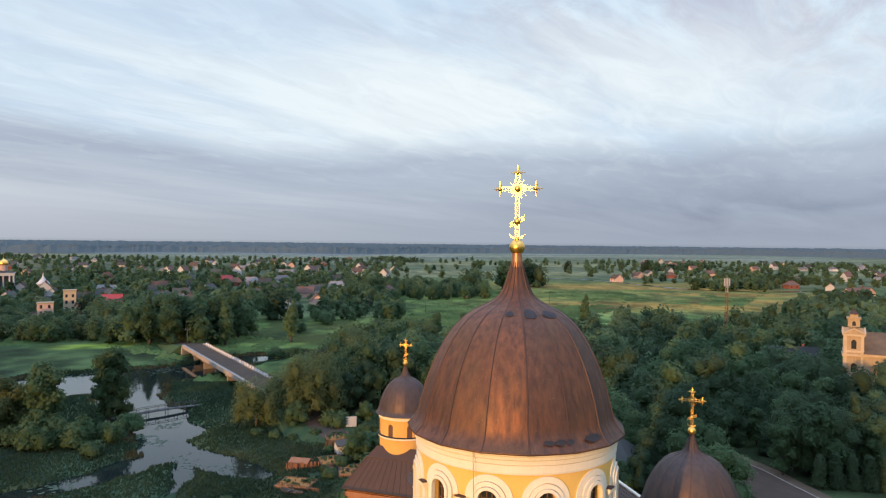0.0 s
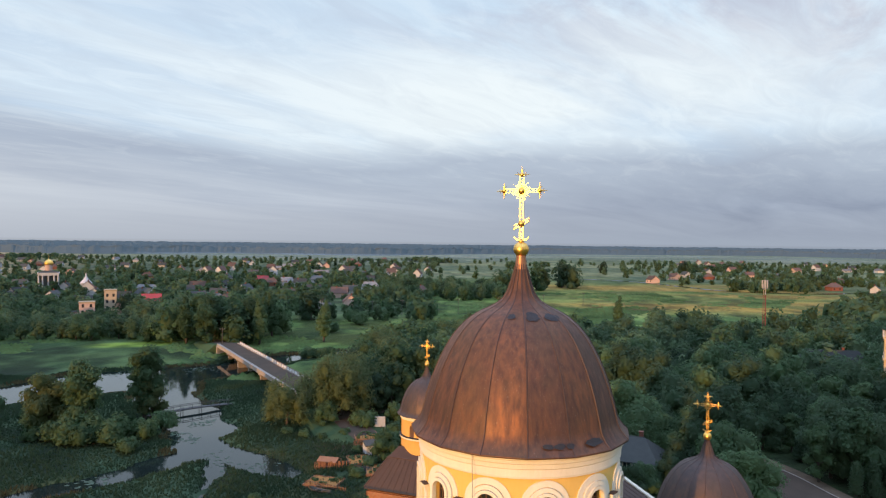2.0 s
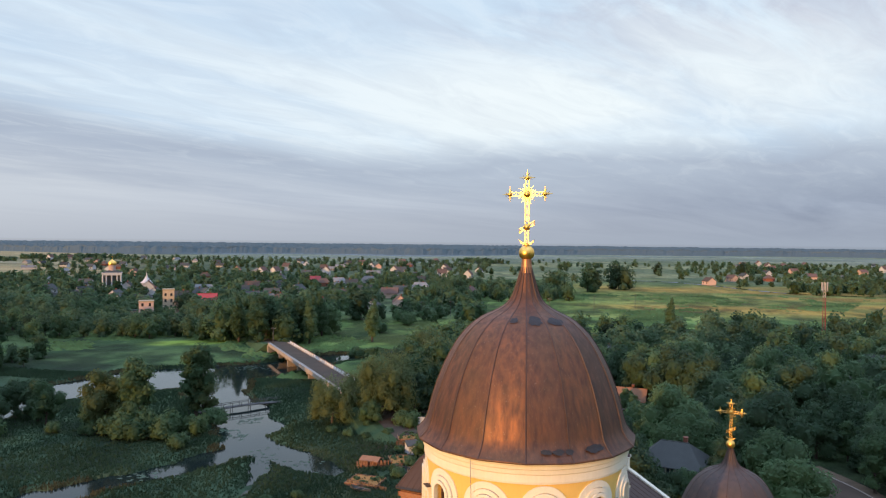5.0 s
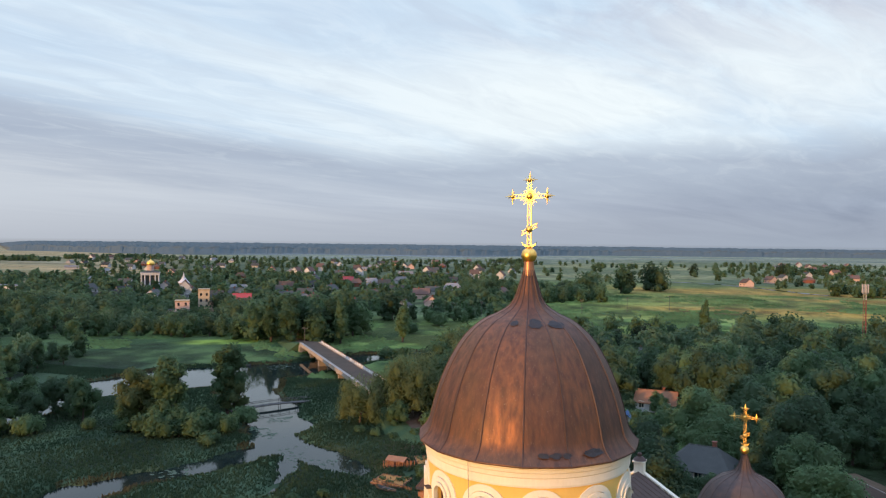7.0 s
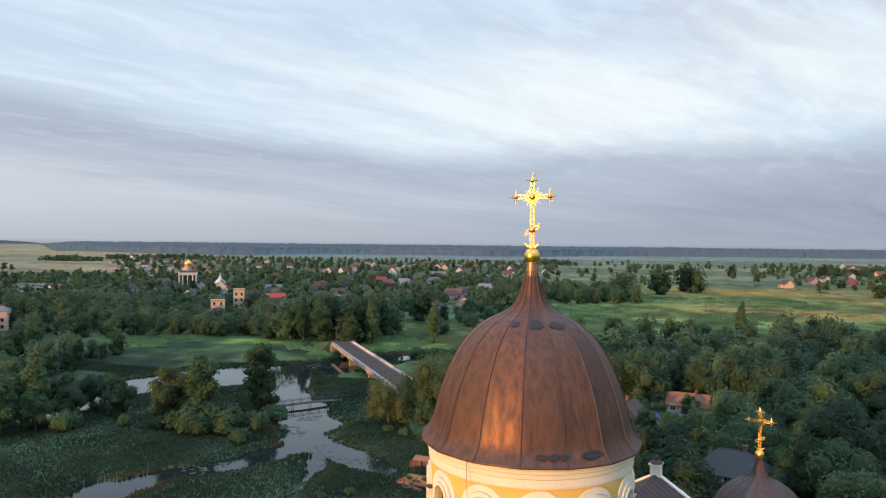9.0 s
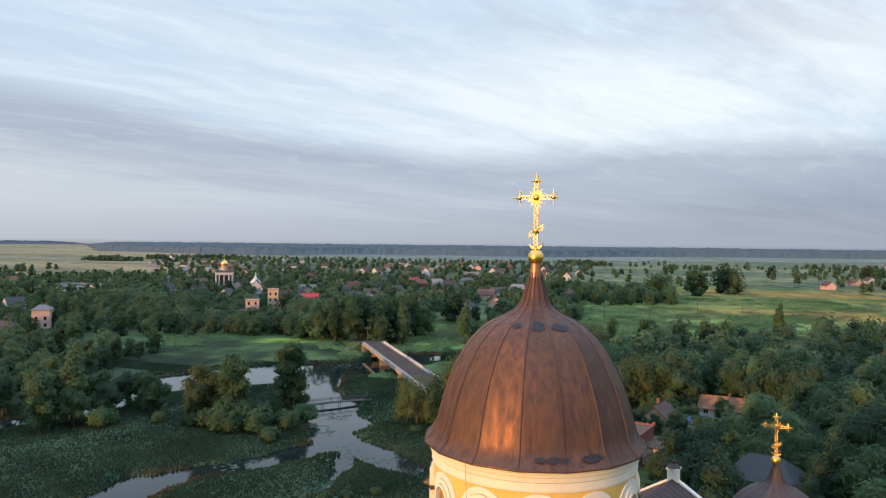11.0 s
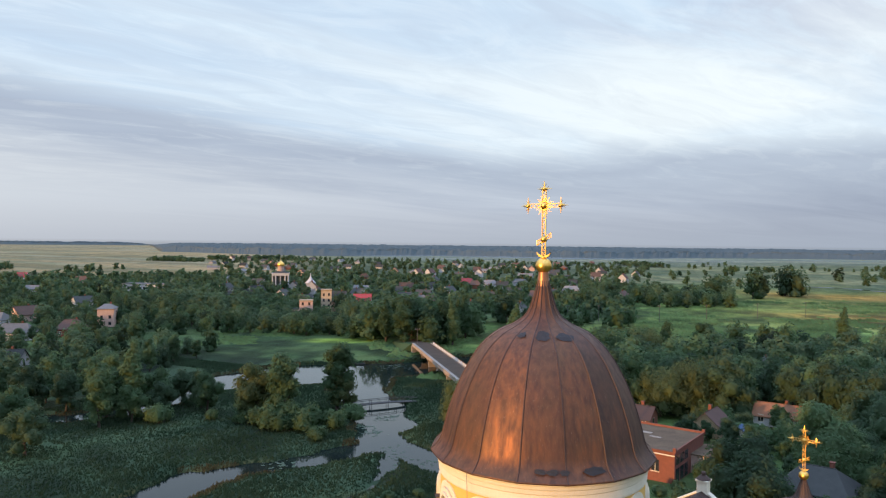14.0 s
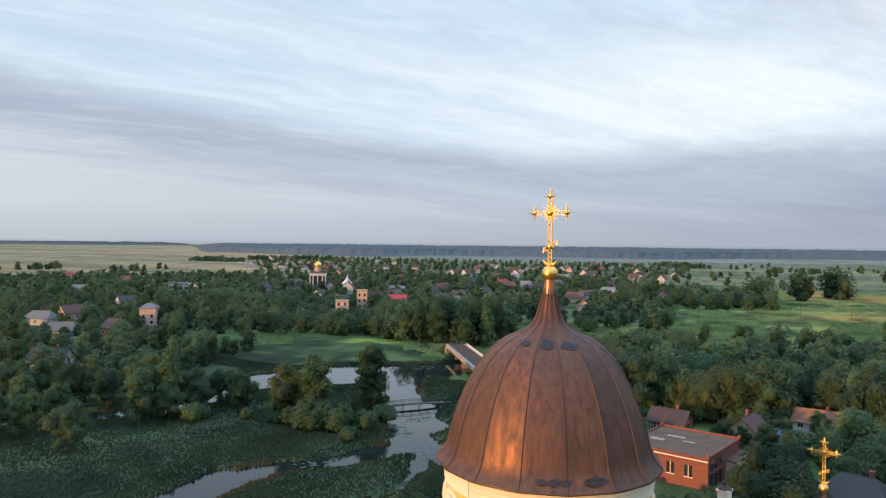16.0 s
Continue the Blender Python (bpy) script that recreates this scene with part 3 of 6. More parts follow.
def dome_radius(profile, z):
    zs, rs = [p[1] for p in profile][::-1], [p[0] for p in profile][::-1]
    return float(np.interp(z, zs, rs))


def finer(profile, k=3):
    """Catmull-Rom through a profile."""
    p = [np.array(q) for q in profile]
    p = [2 * p[0] - p[1]] + p + [2 * p[-1] - p[-2]]
    out = []
    for a, b, c, d in zip(p, p[1:], p[2:], p[3:]):
        for i in range(k):
            t = i / k
            out.append(tuple(0.5 * (2 * b + (c - a) * t + (2 * a - 5 * b + 4 * c - d) * t * t + (3 * b - a - 3 * c + d) * t ** 3)))
    return out + [tuple(p[-2])]


def gores(top, ribs, phase, cols, eave, flat=0.65):
    """Sheet gores between the seams, each a little flattened across, with a hem at the foot."""
    s = Shape()
    rows = [*top, (top[-1][0], top[-1][1] - eave), (top[-1][0] - 0.35, top[-1][1] - eave)]
    m = len(rows)
    total = ribs * cols
    for j in range(total):
        q = ((j % cols) / cols - 0.5) * 2 * math.pi / ribs
        a = phase + 2 * math.pi * j / total
        pull = 1 - flat * (1 - math.cos(math.pi / ribs) / math.cos(q))
        s.v += [(r * pull * math.cos(a), r * pull * math.sin(a), z) for r, z in rows]
        e = (j + 1) % total
        s.f += [(j * m + t, e * m + t, e * m + t + 1, j * m + t + 1) for t in range(m - 1)]
    return s


def onion(parent, profile, ribs, phase, seg=96, eave=0.06):
    """A sheet-metal dome with standing seams."""
    top = finer(profile)
    dome = part("dome", gores(top, ribs, phase, seg // ribs, eave), COPPER, parent, "brown oxidised copper onion dome", True)
    for i in range(ribs):
        a = phase + 2 * math.pi * i / ribs
        out, side = Vector((math.cos(a), math.sin(a), 0)), Vector((-math.sin(a), math.cos(a), 0))
        s = Shape()
        k = 0
        for r, z in top:
            half = min(0.030, 0.3 * r)
            for dr, dw in ((-0.01, half), (0.034, half * 0.45), (0.034, -half * 0.45), (-0.01, -half)):
                s.v.append(tuple(out * (r + dr) + side * dw + Vector((0, 0, z))))
            if k:
                b = len(s.v) - 8
                s.f += [(b + j, b + j + 4, b + j + 5, b + j + 1) for j in range(3)]
            k += 1
        part("standing_seam", s, SEAM, dome)
    return dome


def patch(parent, profile, a0, a1, z0, z1, seed):
    """An irregular bitumen repair that follows the dome's skin."""
    s, n = Shape(), 18
    ca, cz = (a0 + a1) / 2, (z0 + z1) / 2
    rng = random.Random(seed)
    ring = []
    for i in range(n):
        q = 2 * math.pi * i / n
        k = 0.78 + 0.3 * rng.random()
        a, z = ca + k * (a1 - a0) / 2 * math.cos(q), cz + k * (z1 - z0) / 2 * math.sin(q)
        r = dome_radius(profile, z) + 0.04
        ring.append((r * math.cos(a), r * math.sin(a), z))
    r = dome_radius(profile, cz) + 0.05
    mid = (r * math.cos(ca), r * math.sin(ca), cz)
    for p, q in zip(ring, ring[1:] + ring[:1]):
        s.face(mid, p, q)
    part("bitumen_patch", s, TAR, parent, "black bitumen repair patch")


def flat_strip(s, a, b, width, depth):
    """A flat bar from a to b whose broad face looks along y."""
    a, b = Vector(a), Vector(b)
    n = (b - a).normalized().cross(Vector((0, 1, 0))) * width / 2
    y = Vector((0, depth / 2, 0))
    k = len(s.v)
    s.v += [tuple(p) for p in (a - n - y, a + n - y, b + n - y, b - n - y, a - n + y, a + n + y, b + n + y, b - n + y)]
    s.f += [tuple(k + i for i in f) for f in ((0, 1, 2, 3), (7, 6, 5, 4), (0, 4, 5, 1), (1, 5, 6, 2), (2, 6, 7, 3), (3, 7, 4, 0))]


def lattice_bar(s, a, b, width, depth, bars, side):
    """An openwork plate bar between a and b: two rails with crossed lacing."""
    a, b, side = Vector(a), Vector(b), Vector(side) * width / 2
    for k in (-1, 1):
        flat_strip(s, a + side * k, b + side * k, depth * 0.6, 0.05)
    for i in range(bars):
        p, q = a.lerp(b, i / bars), a.lerp(b, (i + 1) / bars)
        flat_strip(s, p - side, q + side, depth * 0.34, 0.034)
        flat_strip(s, p + side, q - side, depth * 0.34, 0.028)


def gilded_cross(parent, z0, k, turn=0.0):
    """Openwork Orthodox cross on a gilt ball; z0 is the ball's centre, k the size."""
    m = Matrix.Translation((0, 0, z0)) @ pose(0, 0, 0, 0, 0, turn) @ Matrix.Scale(k, 4)
    bag = thing("cross", m, "", "")
    bag.parent = parent
    part("ball", Shape().ball((0, 0, 0), 0.325, 28), GOLD, bag, "polished gilt ball", True)
    part("collar", Shape().lathe([(0.10, 0.30), (0.13, 0.34), (0.10, 0.38), (0.05, 0.42)], 16), GOLD, bag, smooth=True)
    s = Shape()
    n = 22
    for i in range(n):
        rows = []
        for t in (i / n, (i + 1) / n):
            q = math.pi * (1.08 + 0.84 * t)
            wide = 0.085 * math.sin(math.pi * t) + 0.012
            o, inn = Vector((0.34 * math.cos(q), 0, 0.62 + 0.26 * math.sin(q) - wide * 0.5)), Vector((0.34 * math.cos(q), 0, 0.62 + 0.26 * math.sin(q) + wide * 0.5))
            rows.append((o, inn))
        (a, b), (c, d) = rows
        y = Vector((0, 0.03, 0))
        s.face(a - y, c - y, d - y, b - y).face(a + y, b + y, d + y, c + y).face(a - y, a + y, c + y, c - y).face(b - y, d - y, d + y, b + y)
    part("crescent", s, GOLD, bag, "upturned gilt crescent")
    mid, low, top, arm = 2.45, 1.08, 3.13, 0.77
    s = Shape()
    lattice_bar(s, (0, 0, 0.40), (0, 0, top), 0.17, 0.028, 16, (1, 0, 0))
    part("upright", s, GOLD, bag)
    s = Shape()
    lattice_bar(s, (-arm, 0, mid), (arm, 0, mid), 0.16, 0.028, 9, (0, 0, 1))
    part("crossbar", s, GOLD, bag)
    s = Shape()
    lattice_bar(s, (-0.33, 0, low - 0.17), (0.33, 0, low + 0.17), 0.17, 0.030, 4, (0, 0, 1))
    for e in (-1, 1):
        s.tube((0.33 * e, 0, low + 0.17 * e - 0.10), (0.33 * e, 0, low + 0.17 * e + 0.12), 0.02, 0.008, 5)
    part("footrest_bar", s, GOLD, bag)
    for x, z, r in ((0, mid, 0.145), (0, low, 0.145), (-arm, mid, 0.10), (arm, mid, 0.10), (0, top, 0.10)):
        boss = part("boss", Shape().ball((x, 0, z), r, 16), GOLD, bag, smooth=True)
        if r < 0.12:
            s = Shape()
            for dx, dz in ((1, 0), (-1, 0), (0, 1), (0, -1)):
                if (dx, dz) == (-int(x > 0) + int(x < 0), 0) and x or (x == 0 and dz == -1):
                    continue
                s.tube((x + dx * 0.08, 0, z + dz * 0.08), (x + dx * 0.34, 0, z + dz * 0.34), 0.036, 0.008, 6)
                for q in (-1, 1):
                    s.tube((x + dx * 0.10, 0, z + dz * 0.10), (x + dx * 0.20 + dz * q * 0.10, 0, z + dz * 0.20 + dx * q * 0.10), 0.018, 0.006, 4)
            part("finial_spike", s, GOLD, boss)
    s = Shape()
    for i in range(24):
        q = 2 * math.pi * (i + 0.5) / 24
        r = 0.45 if i % 2 else 0.34
        o, e, p = Vector((math.cos(q), 0, math.sin(q))), Vector((-math.sin(q), 0, math.cos(q))) * 0.014, Vector((0, 0, mid))
        for y in (-0.025, 0.025):
            k = Vector((0, y, 0))
            s.face(p + o * 0.10 - e + k, p + o * 0.10 + e + k, p + o * r * 0.9 + e * 0.3 + k, p + o * r + k, p + o * r * 0.9 - e * 0.3 + k)
    part("sunburst_ray", s, GOLD, bag, "gilt rays round the crossing")
    return bag


def arched_wall(s, r, z0, z1, spring, half, a0, a1, thick=0.35, n=14):
    """One bay of a round wall between angles a0 and a1, with an arched opening in the middle."""
    ca, hw = (a0 + a1) / 2, half / r
    at = lambda a, z, q=r: (q * math.cos(a), q * math.sin(a), z)
    side = 3
    for lo, hi in ((a0, ca - hw), (ca + hw, a1)):
        for i in range(side):
            a, b = lo + (hi - lo) * i / side, lo + (hi - lo) * (i + 1) / side
            s.face(at(a, z0), at(b, z0), at(b, spring), at(a, spring)).face(at(a, spring), at(b, spring), at(b, z1), at(a, z1))
    arch = [(ca - hw * math.cos(math.pi * i / n), spring + half * math.sin(math.pi * i / n)) for i in range(n + 1)]
    for (a, za), (b, zb) in zip(arch, arch[1:]):
        s.face(at(a, za), at(b, zb), at(b, z1), at(a, z1))
        s.face(at(a, za), at(a, za, r - thick), at(b, zb, r - thick), at(b, zb))
    for a in (ca - hw, ca + hw):
        s.face(at(a, z0), at(a, z0, r - thick), at(a, spring, r - thick), at(a, spring))


def archivolt(r0, r1, proud, r, spring, ca, drop, n=20):
    """A moulded arch band on a round wall, with short legs below the spring."""
    s = Shape()
    def at(rad, q, out):
        x, z = -rad * math.cos(q), spring + rad * math.sin(q)
        a = ca + x / r
        return (out * math.cos(a), out * math.sin(a), z)
    lines = []
    for i in range(n + 1):
        q = math.pi * i / n
        lines.append([at(r0, q, r - 0.05), at(r0, q, r + proud), at(r1, q, r + proud), at(r1, q, r - 0.02)])
    low = lambda p: (p[0], p[1], spring - drop)
    lines = [[low(p) for p in lines[0]]] + lines + [[low(p) for p in lines[-1]]]
    for a, b in zip(lines, lines[1:]):
        for i in range(3):
            s.face(a[i], b[i], b[i + 1], a[i + 1])
    return s


church = thing("cathedral", CHURCH, "yellow stuccoed Orthodox cathedral with brown copper domes and gilt crosses", "church")
RIB_PHASE = radians(-90 + 1.0 + 19.6)
main_dome = onion(church, DOME, 16, RIB_PHASE, 128)
az = lambda deg: radians(-90 + 19.6 + deg)
for a0, a1, z0, z1, seed in ((2.5, 20.5, 36.98, 37.34, 1), (27, 50, 36.98, 37.26, 2), (-20, -9, 37.06, 37.26, 3), (8, 14, 32.62, 32.80, 4), (14, 20, 32.60, 32.80, 5), (20.5, 25, 32.60, 32.80, 6), (31, 44, 32.58, 32.86, 7)):
    patch(main_dome, DOME, az(a0), az(a1), z0, z1, seed)
# Brighter copper round the neck puts its highlight into colour.
part("neck_sleeve", Shape().lathe([(0.20, 39.55), (0.21, 39.4), (0.295, 38.72), (0.30, 38.70)], 24), material("highlight_copper", (0.42, 0.20, 0.10), (0.32, 0.14, 0.07), 0.42, 0.7, 3, 20, 0.05), main_dome, "bright copper sleeve added for the neck's highlight", True)
gilded_cross(church, 39.80, 1.0)

# drum of the main dome: twelve arched bays under a stepped cornice
R, SPRING = 4.10, 30.54
drum_wall = Shape()
for i in range(12):
    a = az(-4.3 + 15 + 30 * i)
    arched_wall(drum_wall, R, 27.6, 31.7, SPRING, 0.36, a - radians(15), a + radians(15))
drum = part("drum", drum_wall, YELLOW, church, "ochre yellow drum wall with arched windows")
part("cornice", Shape().lathe([(4.06, 31.52), (4.16, 31.52), (4.18, 31.60), (4.18, 31.86), (4.22, 31.90), (4.24, 32.06), (4.30, 32.10), (4.32, 32.22), (4.38, 32.26), (4.38, 32.34), (4.0, 32.35)], 120), CREAM, drum, "stepped cream cornice")
for i in range(12):
    ca = az(-4.3 + 15 + 30 * i)
    win = thing("window", Matrix.Identity(4), "", "")
    win.parent = drum
    part("archivolt", archivolt(0.68, 0.92, 0.045, R, SPRING, ca, 0.05), CREAM, win)
    part("archivolt", archivolt(0.36, 0.48, 0.17, R, SPRING, ca, 1.6), CREAM, win)
    part("archivolt", archivolt(0.50, 0.66, 0.11, R, SPRING, ca, 1.6), CREAM, win)
    out, side = Vector((math.cos(ca), math.sin(ca), 0)), Vector((-math.sin(ca), math.cos(ca), 0))
    rot = Matrix((side, out, Vector((0, 0, 1)))).transposed().to_4x4()
    rot.translation = out * (R - 0.22)
    s = Shape().box((-0.40, 0, 28.8), (0.40, 0.02, 30.98), rot)
    part("pane", s, GLASS, win)
    s = Shape()
    for x in (-0.29, -0.1, 0.1, 0.29):
        s.box((x - 0.018, 0.02, 28.8), (x + 0.018, 0.07, 30.9), rot)
    for z in (29.2, 29.65, 30.1, 30.5):
        s.box((-0.31, 0.02, z - 0.018), (0.31, 0.06, z + 0.018), rot)
    part("glazing_bar", s, WOOD, win)
    ia = ca + radians(15)
    out, side = Vector((math.cos(ia), math.sin(ia), 0)), Vector((-math.sin(ia), math.cos(ia), 0))
    rot = Matrix((side, out, Vector((0, 0, 1)))).transposed().to_4x4()
    rot.translation = out * R
    s = Shape().box((-0.13, -0.04, 27.8), (0.13, 0.10, 30.36), rot)
    pier = part("half_column", s, CREAM, drum)
    part("capital", Shape().box((-0.19, -0.04, 30.36), (0.19, 0.20, 30.50), rot).box((-0.16, -0.04, 30.28), (0.16, 0.15, 30.36), rot), CREAM, pier)
    part("flashing", Shape().box((-0.22, -0.04, 30.50), (0.22, 0.24, 30.525), rot), SHEET, pier, "brown sheet cap")
part("lightning_wire", Shape().tube((4.42 * math.cos(az(-26)), 4.42 * math.sin(az(-26)), 32.3), (4.19 * math.cos(az(-26)), 4.19 * math.sin(az(-26)), 28.0), 0.012, n=5), STEEL, drum)
part("drum_plinth", Shape().lathe([(4.08, 27.8), (4.14, 27.7), (4.14, 22.0)], 32), CREAM, church)


def gable_arm(parent, x0, x1, half, ridge, eave, base, turn, front=True):
    """An arm of the church with a pitched roof and a coped gable at its far end; it runs along +y before the turn."""
    m = pose(0, 0, 0, 0, 0, turn)
    arm = thing("arm", m, "", "")
    arm.parent = parent
    s = Shape()
    s.face((-half, x0, base), (-half, x1, base), (-half, x1, eave), (-half, x0, eave)).face((half, x0, base), (half, x0, eave), (half, x1, eave), (half, x1, base))
    s.face((-half, x1, base), (half, x1, base), (half, x1, eave), (0, x1, ridge), (-half, x1, eave))
    part("wall", s, YELLOW, arm)
    s, t, over = Shape(), 0.16, 0.45
    drop = (ridge - eave) / half
    for e in (-1, 1):
        lo, z = e * (half + over), eave - drop * over
        s.face((0, x0, ridge + t), (lo, x0, z + t), (lo, x1 - 0.2, z + t), (0, x1 - 0.2, ridge + t)).face((lo, x0, z), (lo, x0, z + t), (lo, x1 - 0.2, z + t), (lo, x1 - 0.2, z))
        s.face((0, x0, ridge), (0, x1 - 0.2, ridge), (lo, x1 - 0.2, z), (lo, x0, z))
    roof = part("roof", s, SHEET, arm, "dark brown sheet-metal pitched roof")
    n = int((x1 - x0) / 0.62)
    for e in (-1, 1):
        lo, z = e * (half + over), eave - drop * over
        for i in range(n):
            y = x0 + (i + 0.5) * (x1 - x0) / n
            part("standing_seam", Shape().tube((0, y, ridge + t), (lo, y, z + t), 0.025, n=4), SHEET, roof)
    s = Shape()
    for e in (-1, 1):
        a, b = Vector((0, x1, ridge + 0.2)), Vector((e * (half + 0.6), x1, eave - drop * 0.6 + 0.2))
        for w0, w1, h0, h1 in ((-0.2, 0.2, 0.0, 0.09), (-0.14, 0.14, -0.25, 0.0)):
            k = len(s.v)
            s.v += [tuple(p + Vector((0, w_, h))) for p in (a, b) for w_, h in ((w0, h0), (w1, h0), (w1, h1), (w0, h1))]
            s.f += [(k + i, k + (i + 1) % 4, k + 4 + (i + 1) % 4, k + 4 + i) for i in range(4)] + [(k + 4, k + 5, k + 6, k + 7), (k + 3, k + 2, k + 1, k)]
    part("coping", s, CREAM, arm, "cream gable coping")
    ped = part("pedestal", Shape().box((-0.31, x1 - 0.31, ridge), (0.31, x1 + 0.31, ridge + 0.85)).box((-0.38, x1 - 0.38, ridge + 0.75), (0.38, x1 + 0.38, ridge + 0.862)), CREAM, arm, "cream plastered gable pedestal")
    part("cap", Shape().lathe([(0.44, ridge + 0.862), (0.25, ridge + 1.06), (0.1, ridge + 1.12), (0.16, ridge + 1.2), (0.12, ridge + 1.32), (0.01, ridge + 1.36)], 12, at=(0, x1, 0)), SHEET, ped, smooth=True)
    return arm


gable_arm(church, 3.6, 19.2, 5.6, 25.4, 22.0, 2, 0)
gable_arm(church, 3.6, 15.2, 5.2, 25.2, 22.0, 2, 90)
gable_arm(church, 3.6, 9.0, 5.2, 25.2, 22.0, 2, -90)


def corner_dome(parent, x, y, eave, k, kz, ribs, wall, win_z, drum_bottom, phase=0.0, cross=0.72, windows=8, low=1.3):
    """A small copper dome on a round drum with louvred openings."""
    bag = thing("turret", pose(x, y, 0), "", "")
    bag.parent = parent
    profile = [(r * k, eave + (z - DOME[-1][1]) * kz) for r, z in DOME]
    s_top = finer(profile)
    dome = part("dome", gores(s_top, ribs, 0.0, 5, 0.05), DULLCOPPER, bag, "small grey-brown copper dome", True)
    r = 4.52 * k - 0.42
    s = Shape()
    half = 0.26 if windows else 0
    for i in range(windows):
        a = phase + 2 * math.pi * (i + 0.5) / windows
        arched_wall(s, r, win_z - low, eave, win_z, half, a - math.pi / windows, a + math.pi / windows, 0.25)
    s.lathe([(r, drum_bottom), (r, win_z - low)], 64)
    body = part("drum", s, wall, bag, "stuccoed turret drum with louvred arches")
    part("cornice", Shape().lathe([(r, eave - 0.42), (r + 0.10, eave - 0.42), (r + 0.12, eave - 0.22), (r + 0.22, eave - 0.18), (r + 0.24, eave - 0.04), (r, eave - 0.03)], 64), CREAM, body)
    part("string_course", Shape().lathe([(r, win_z - low - 0.25), (r + 0.14, win_z - low - 0.22), (r + 0.16, win_z - low - 0.06), (r, win_z - low)], 64), CREAM, body)
    part("ledge_flashing", Shape().lathe([(r, win_z - low + 0.045), (r + 0.18, win_z - low - 0.02), (r + 0.18, win_z - low - 0.055)], 64), TAR, body, "dark metal ledge flashing")
    for i in range(windows):
        a = phase + 2 * math.pi * (i + 0.5) / windows
        out, side = Vector((math.cos(a), math.sin(a), 0)), Vector((-math.sin(a), math.cos(a), 0))
        rot = Matrix((side, out, Vector((0, 0, 1)))).transposed().to_4x4()
        rot.translation = out * (r - 0.12)
        s = Shape().box((-0.3, -0.05, win_z - low), (0.3, -0.03, win_z + half + 0.02), rot)
        for j in range(int((low + 0.2) / 0.165)):
            z = win_z - low + 0.03 + j * 0.165
            s.face(rot @ Vector((-0.28, -0.03, z + 0.12)), rot @ Vector((0.28, -0.03, z + 0.12)), rot @ Vector((0.28, 0.06, z)), rot @ Vector((-0.28, 0.06, z)))
        part("louvre", s, WOOD, body, "brown louvred shutter")
    for i in range(ribs):
        a = 2 * math.pi * i / ribs
        s = Shape()
        pts = [Vector((math.cos(a) * q, math.sin(a) * q, z)) for q, z in s_top[::2]]
        for p, q in zip(pts, pts[1:]):
            s.tube(p, q, 0.017, n=4)
        part("standing_seam", s, SEAM, dome)
    gilded_cross(bag, eave + (39.80 - DOME[-1][1]) * kz - 0.1, cross, 0)
    return bag


turret = corner_dome(church, 7.0, 12.9, 25.2, 0.655, 0.60, 16, YELLOW, 23.6, 18.0, cross=0.70)
turret2 = corner_dome(church, -7.0, 12.9, 25.2, 0.655, 0.60, 16, YELLOW, 23.6, 18.0, cross=0.70)
s = Shape().box((-12, -14, 2), (12, 17, 18.6))
part("nave_block", s, YELLOW, church)
s = Shape()
for x, y in ((7, 12.9), (-7, 12.9)):
    s.lathe([(2.5, 18.9), (5.0, 18.62)], 24, at=(x, y, 0))
part("roof_flashing", s, SHEET, church)
part("lower_roof", Shape().box((-12.4, -14.4, 18.6), (12.4, 17.4, 18.9)), SHEET, church)

# ---- the brick tower behind, with its own small dome ----
tower = thing("bell_tower", pose(-3.55, 69.7, 0, 0, 0, -19.6), "brick bell tower with hipped brown roof and amber drum", "tower")
corner_dome(tower, 0, 0, 23.35, 0.635, 0.645, 16, ORANGE, 22.28, 19.6, 0.2, 0.72, low=0.95)
H1, H2 = 2.75, 4.45
part("wall", Shape().box((-4.1, -4.1, 1.5), (4.1, 4.1, 16.4)), BRICKWORK, tower, "sunlit orange-red brick tower wall")
s = Shape()
for i in range(4):
    m = pose(0, 0, 0, 0, 0, 90 * i)
    q = [m @ Vector(p) for p in ((-2.0, -2.0, 20.3), (2.0, -2.0, 20.3), (H1, -H1, 19.35), (-H1, -H1, 19.35), (H2, -H2, 16.75), (-H2, -H2, 16.75), (H2, -H2, 16.6), (-H2, -H2, 16.6), (3.9, -3.9, 16.4), (-3.9, -3.9, 16.4))]
    s.face(q[0], q[3], q[2], q[1]).face(q[3], q[5], q[4], q[2]).face(q[5], q[7], q[6], q[4]).face(q[7], q[9], q[8], q[6])
hip = part("roof", s, SHEET, tower, "hipped brown sheet roof")
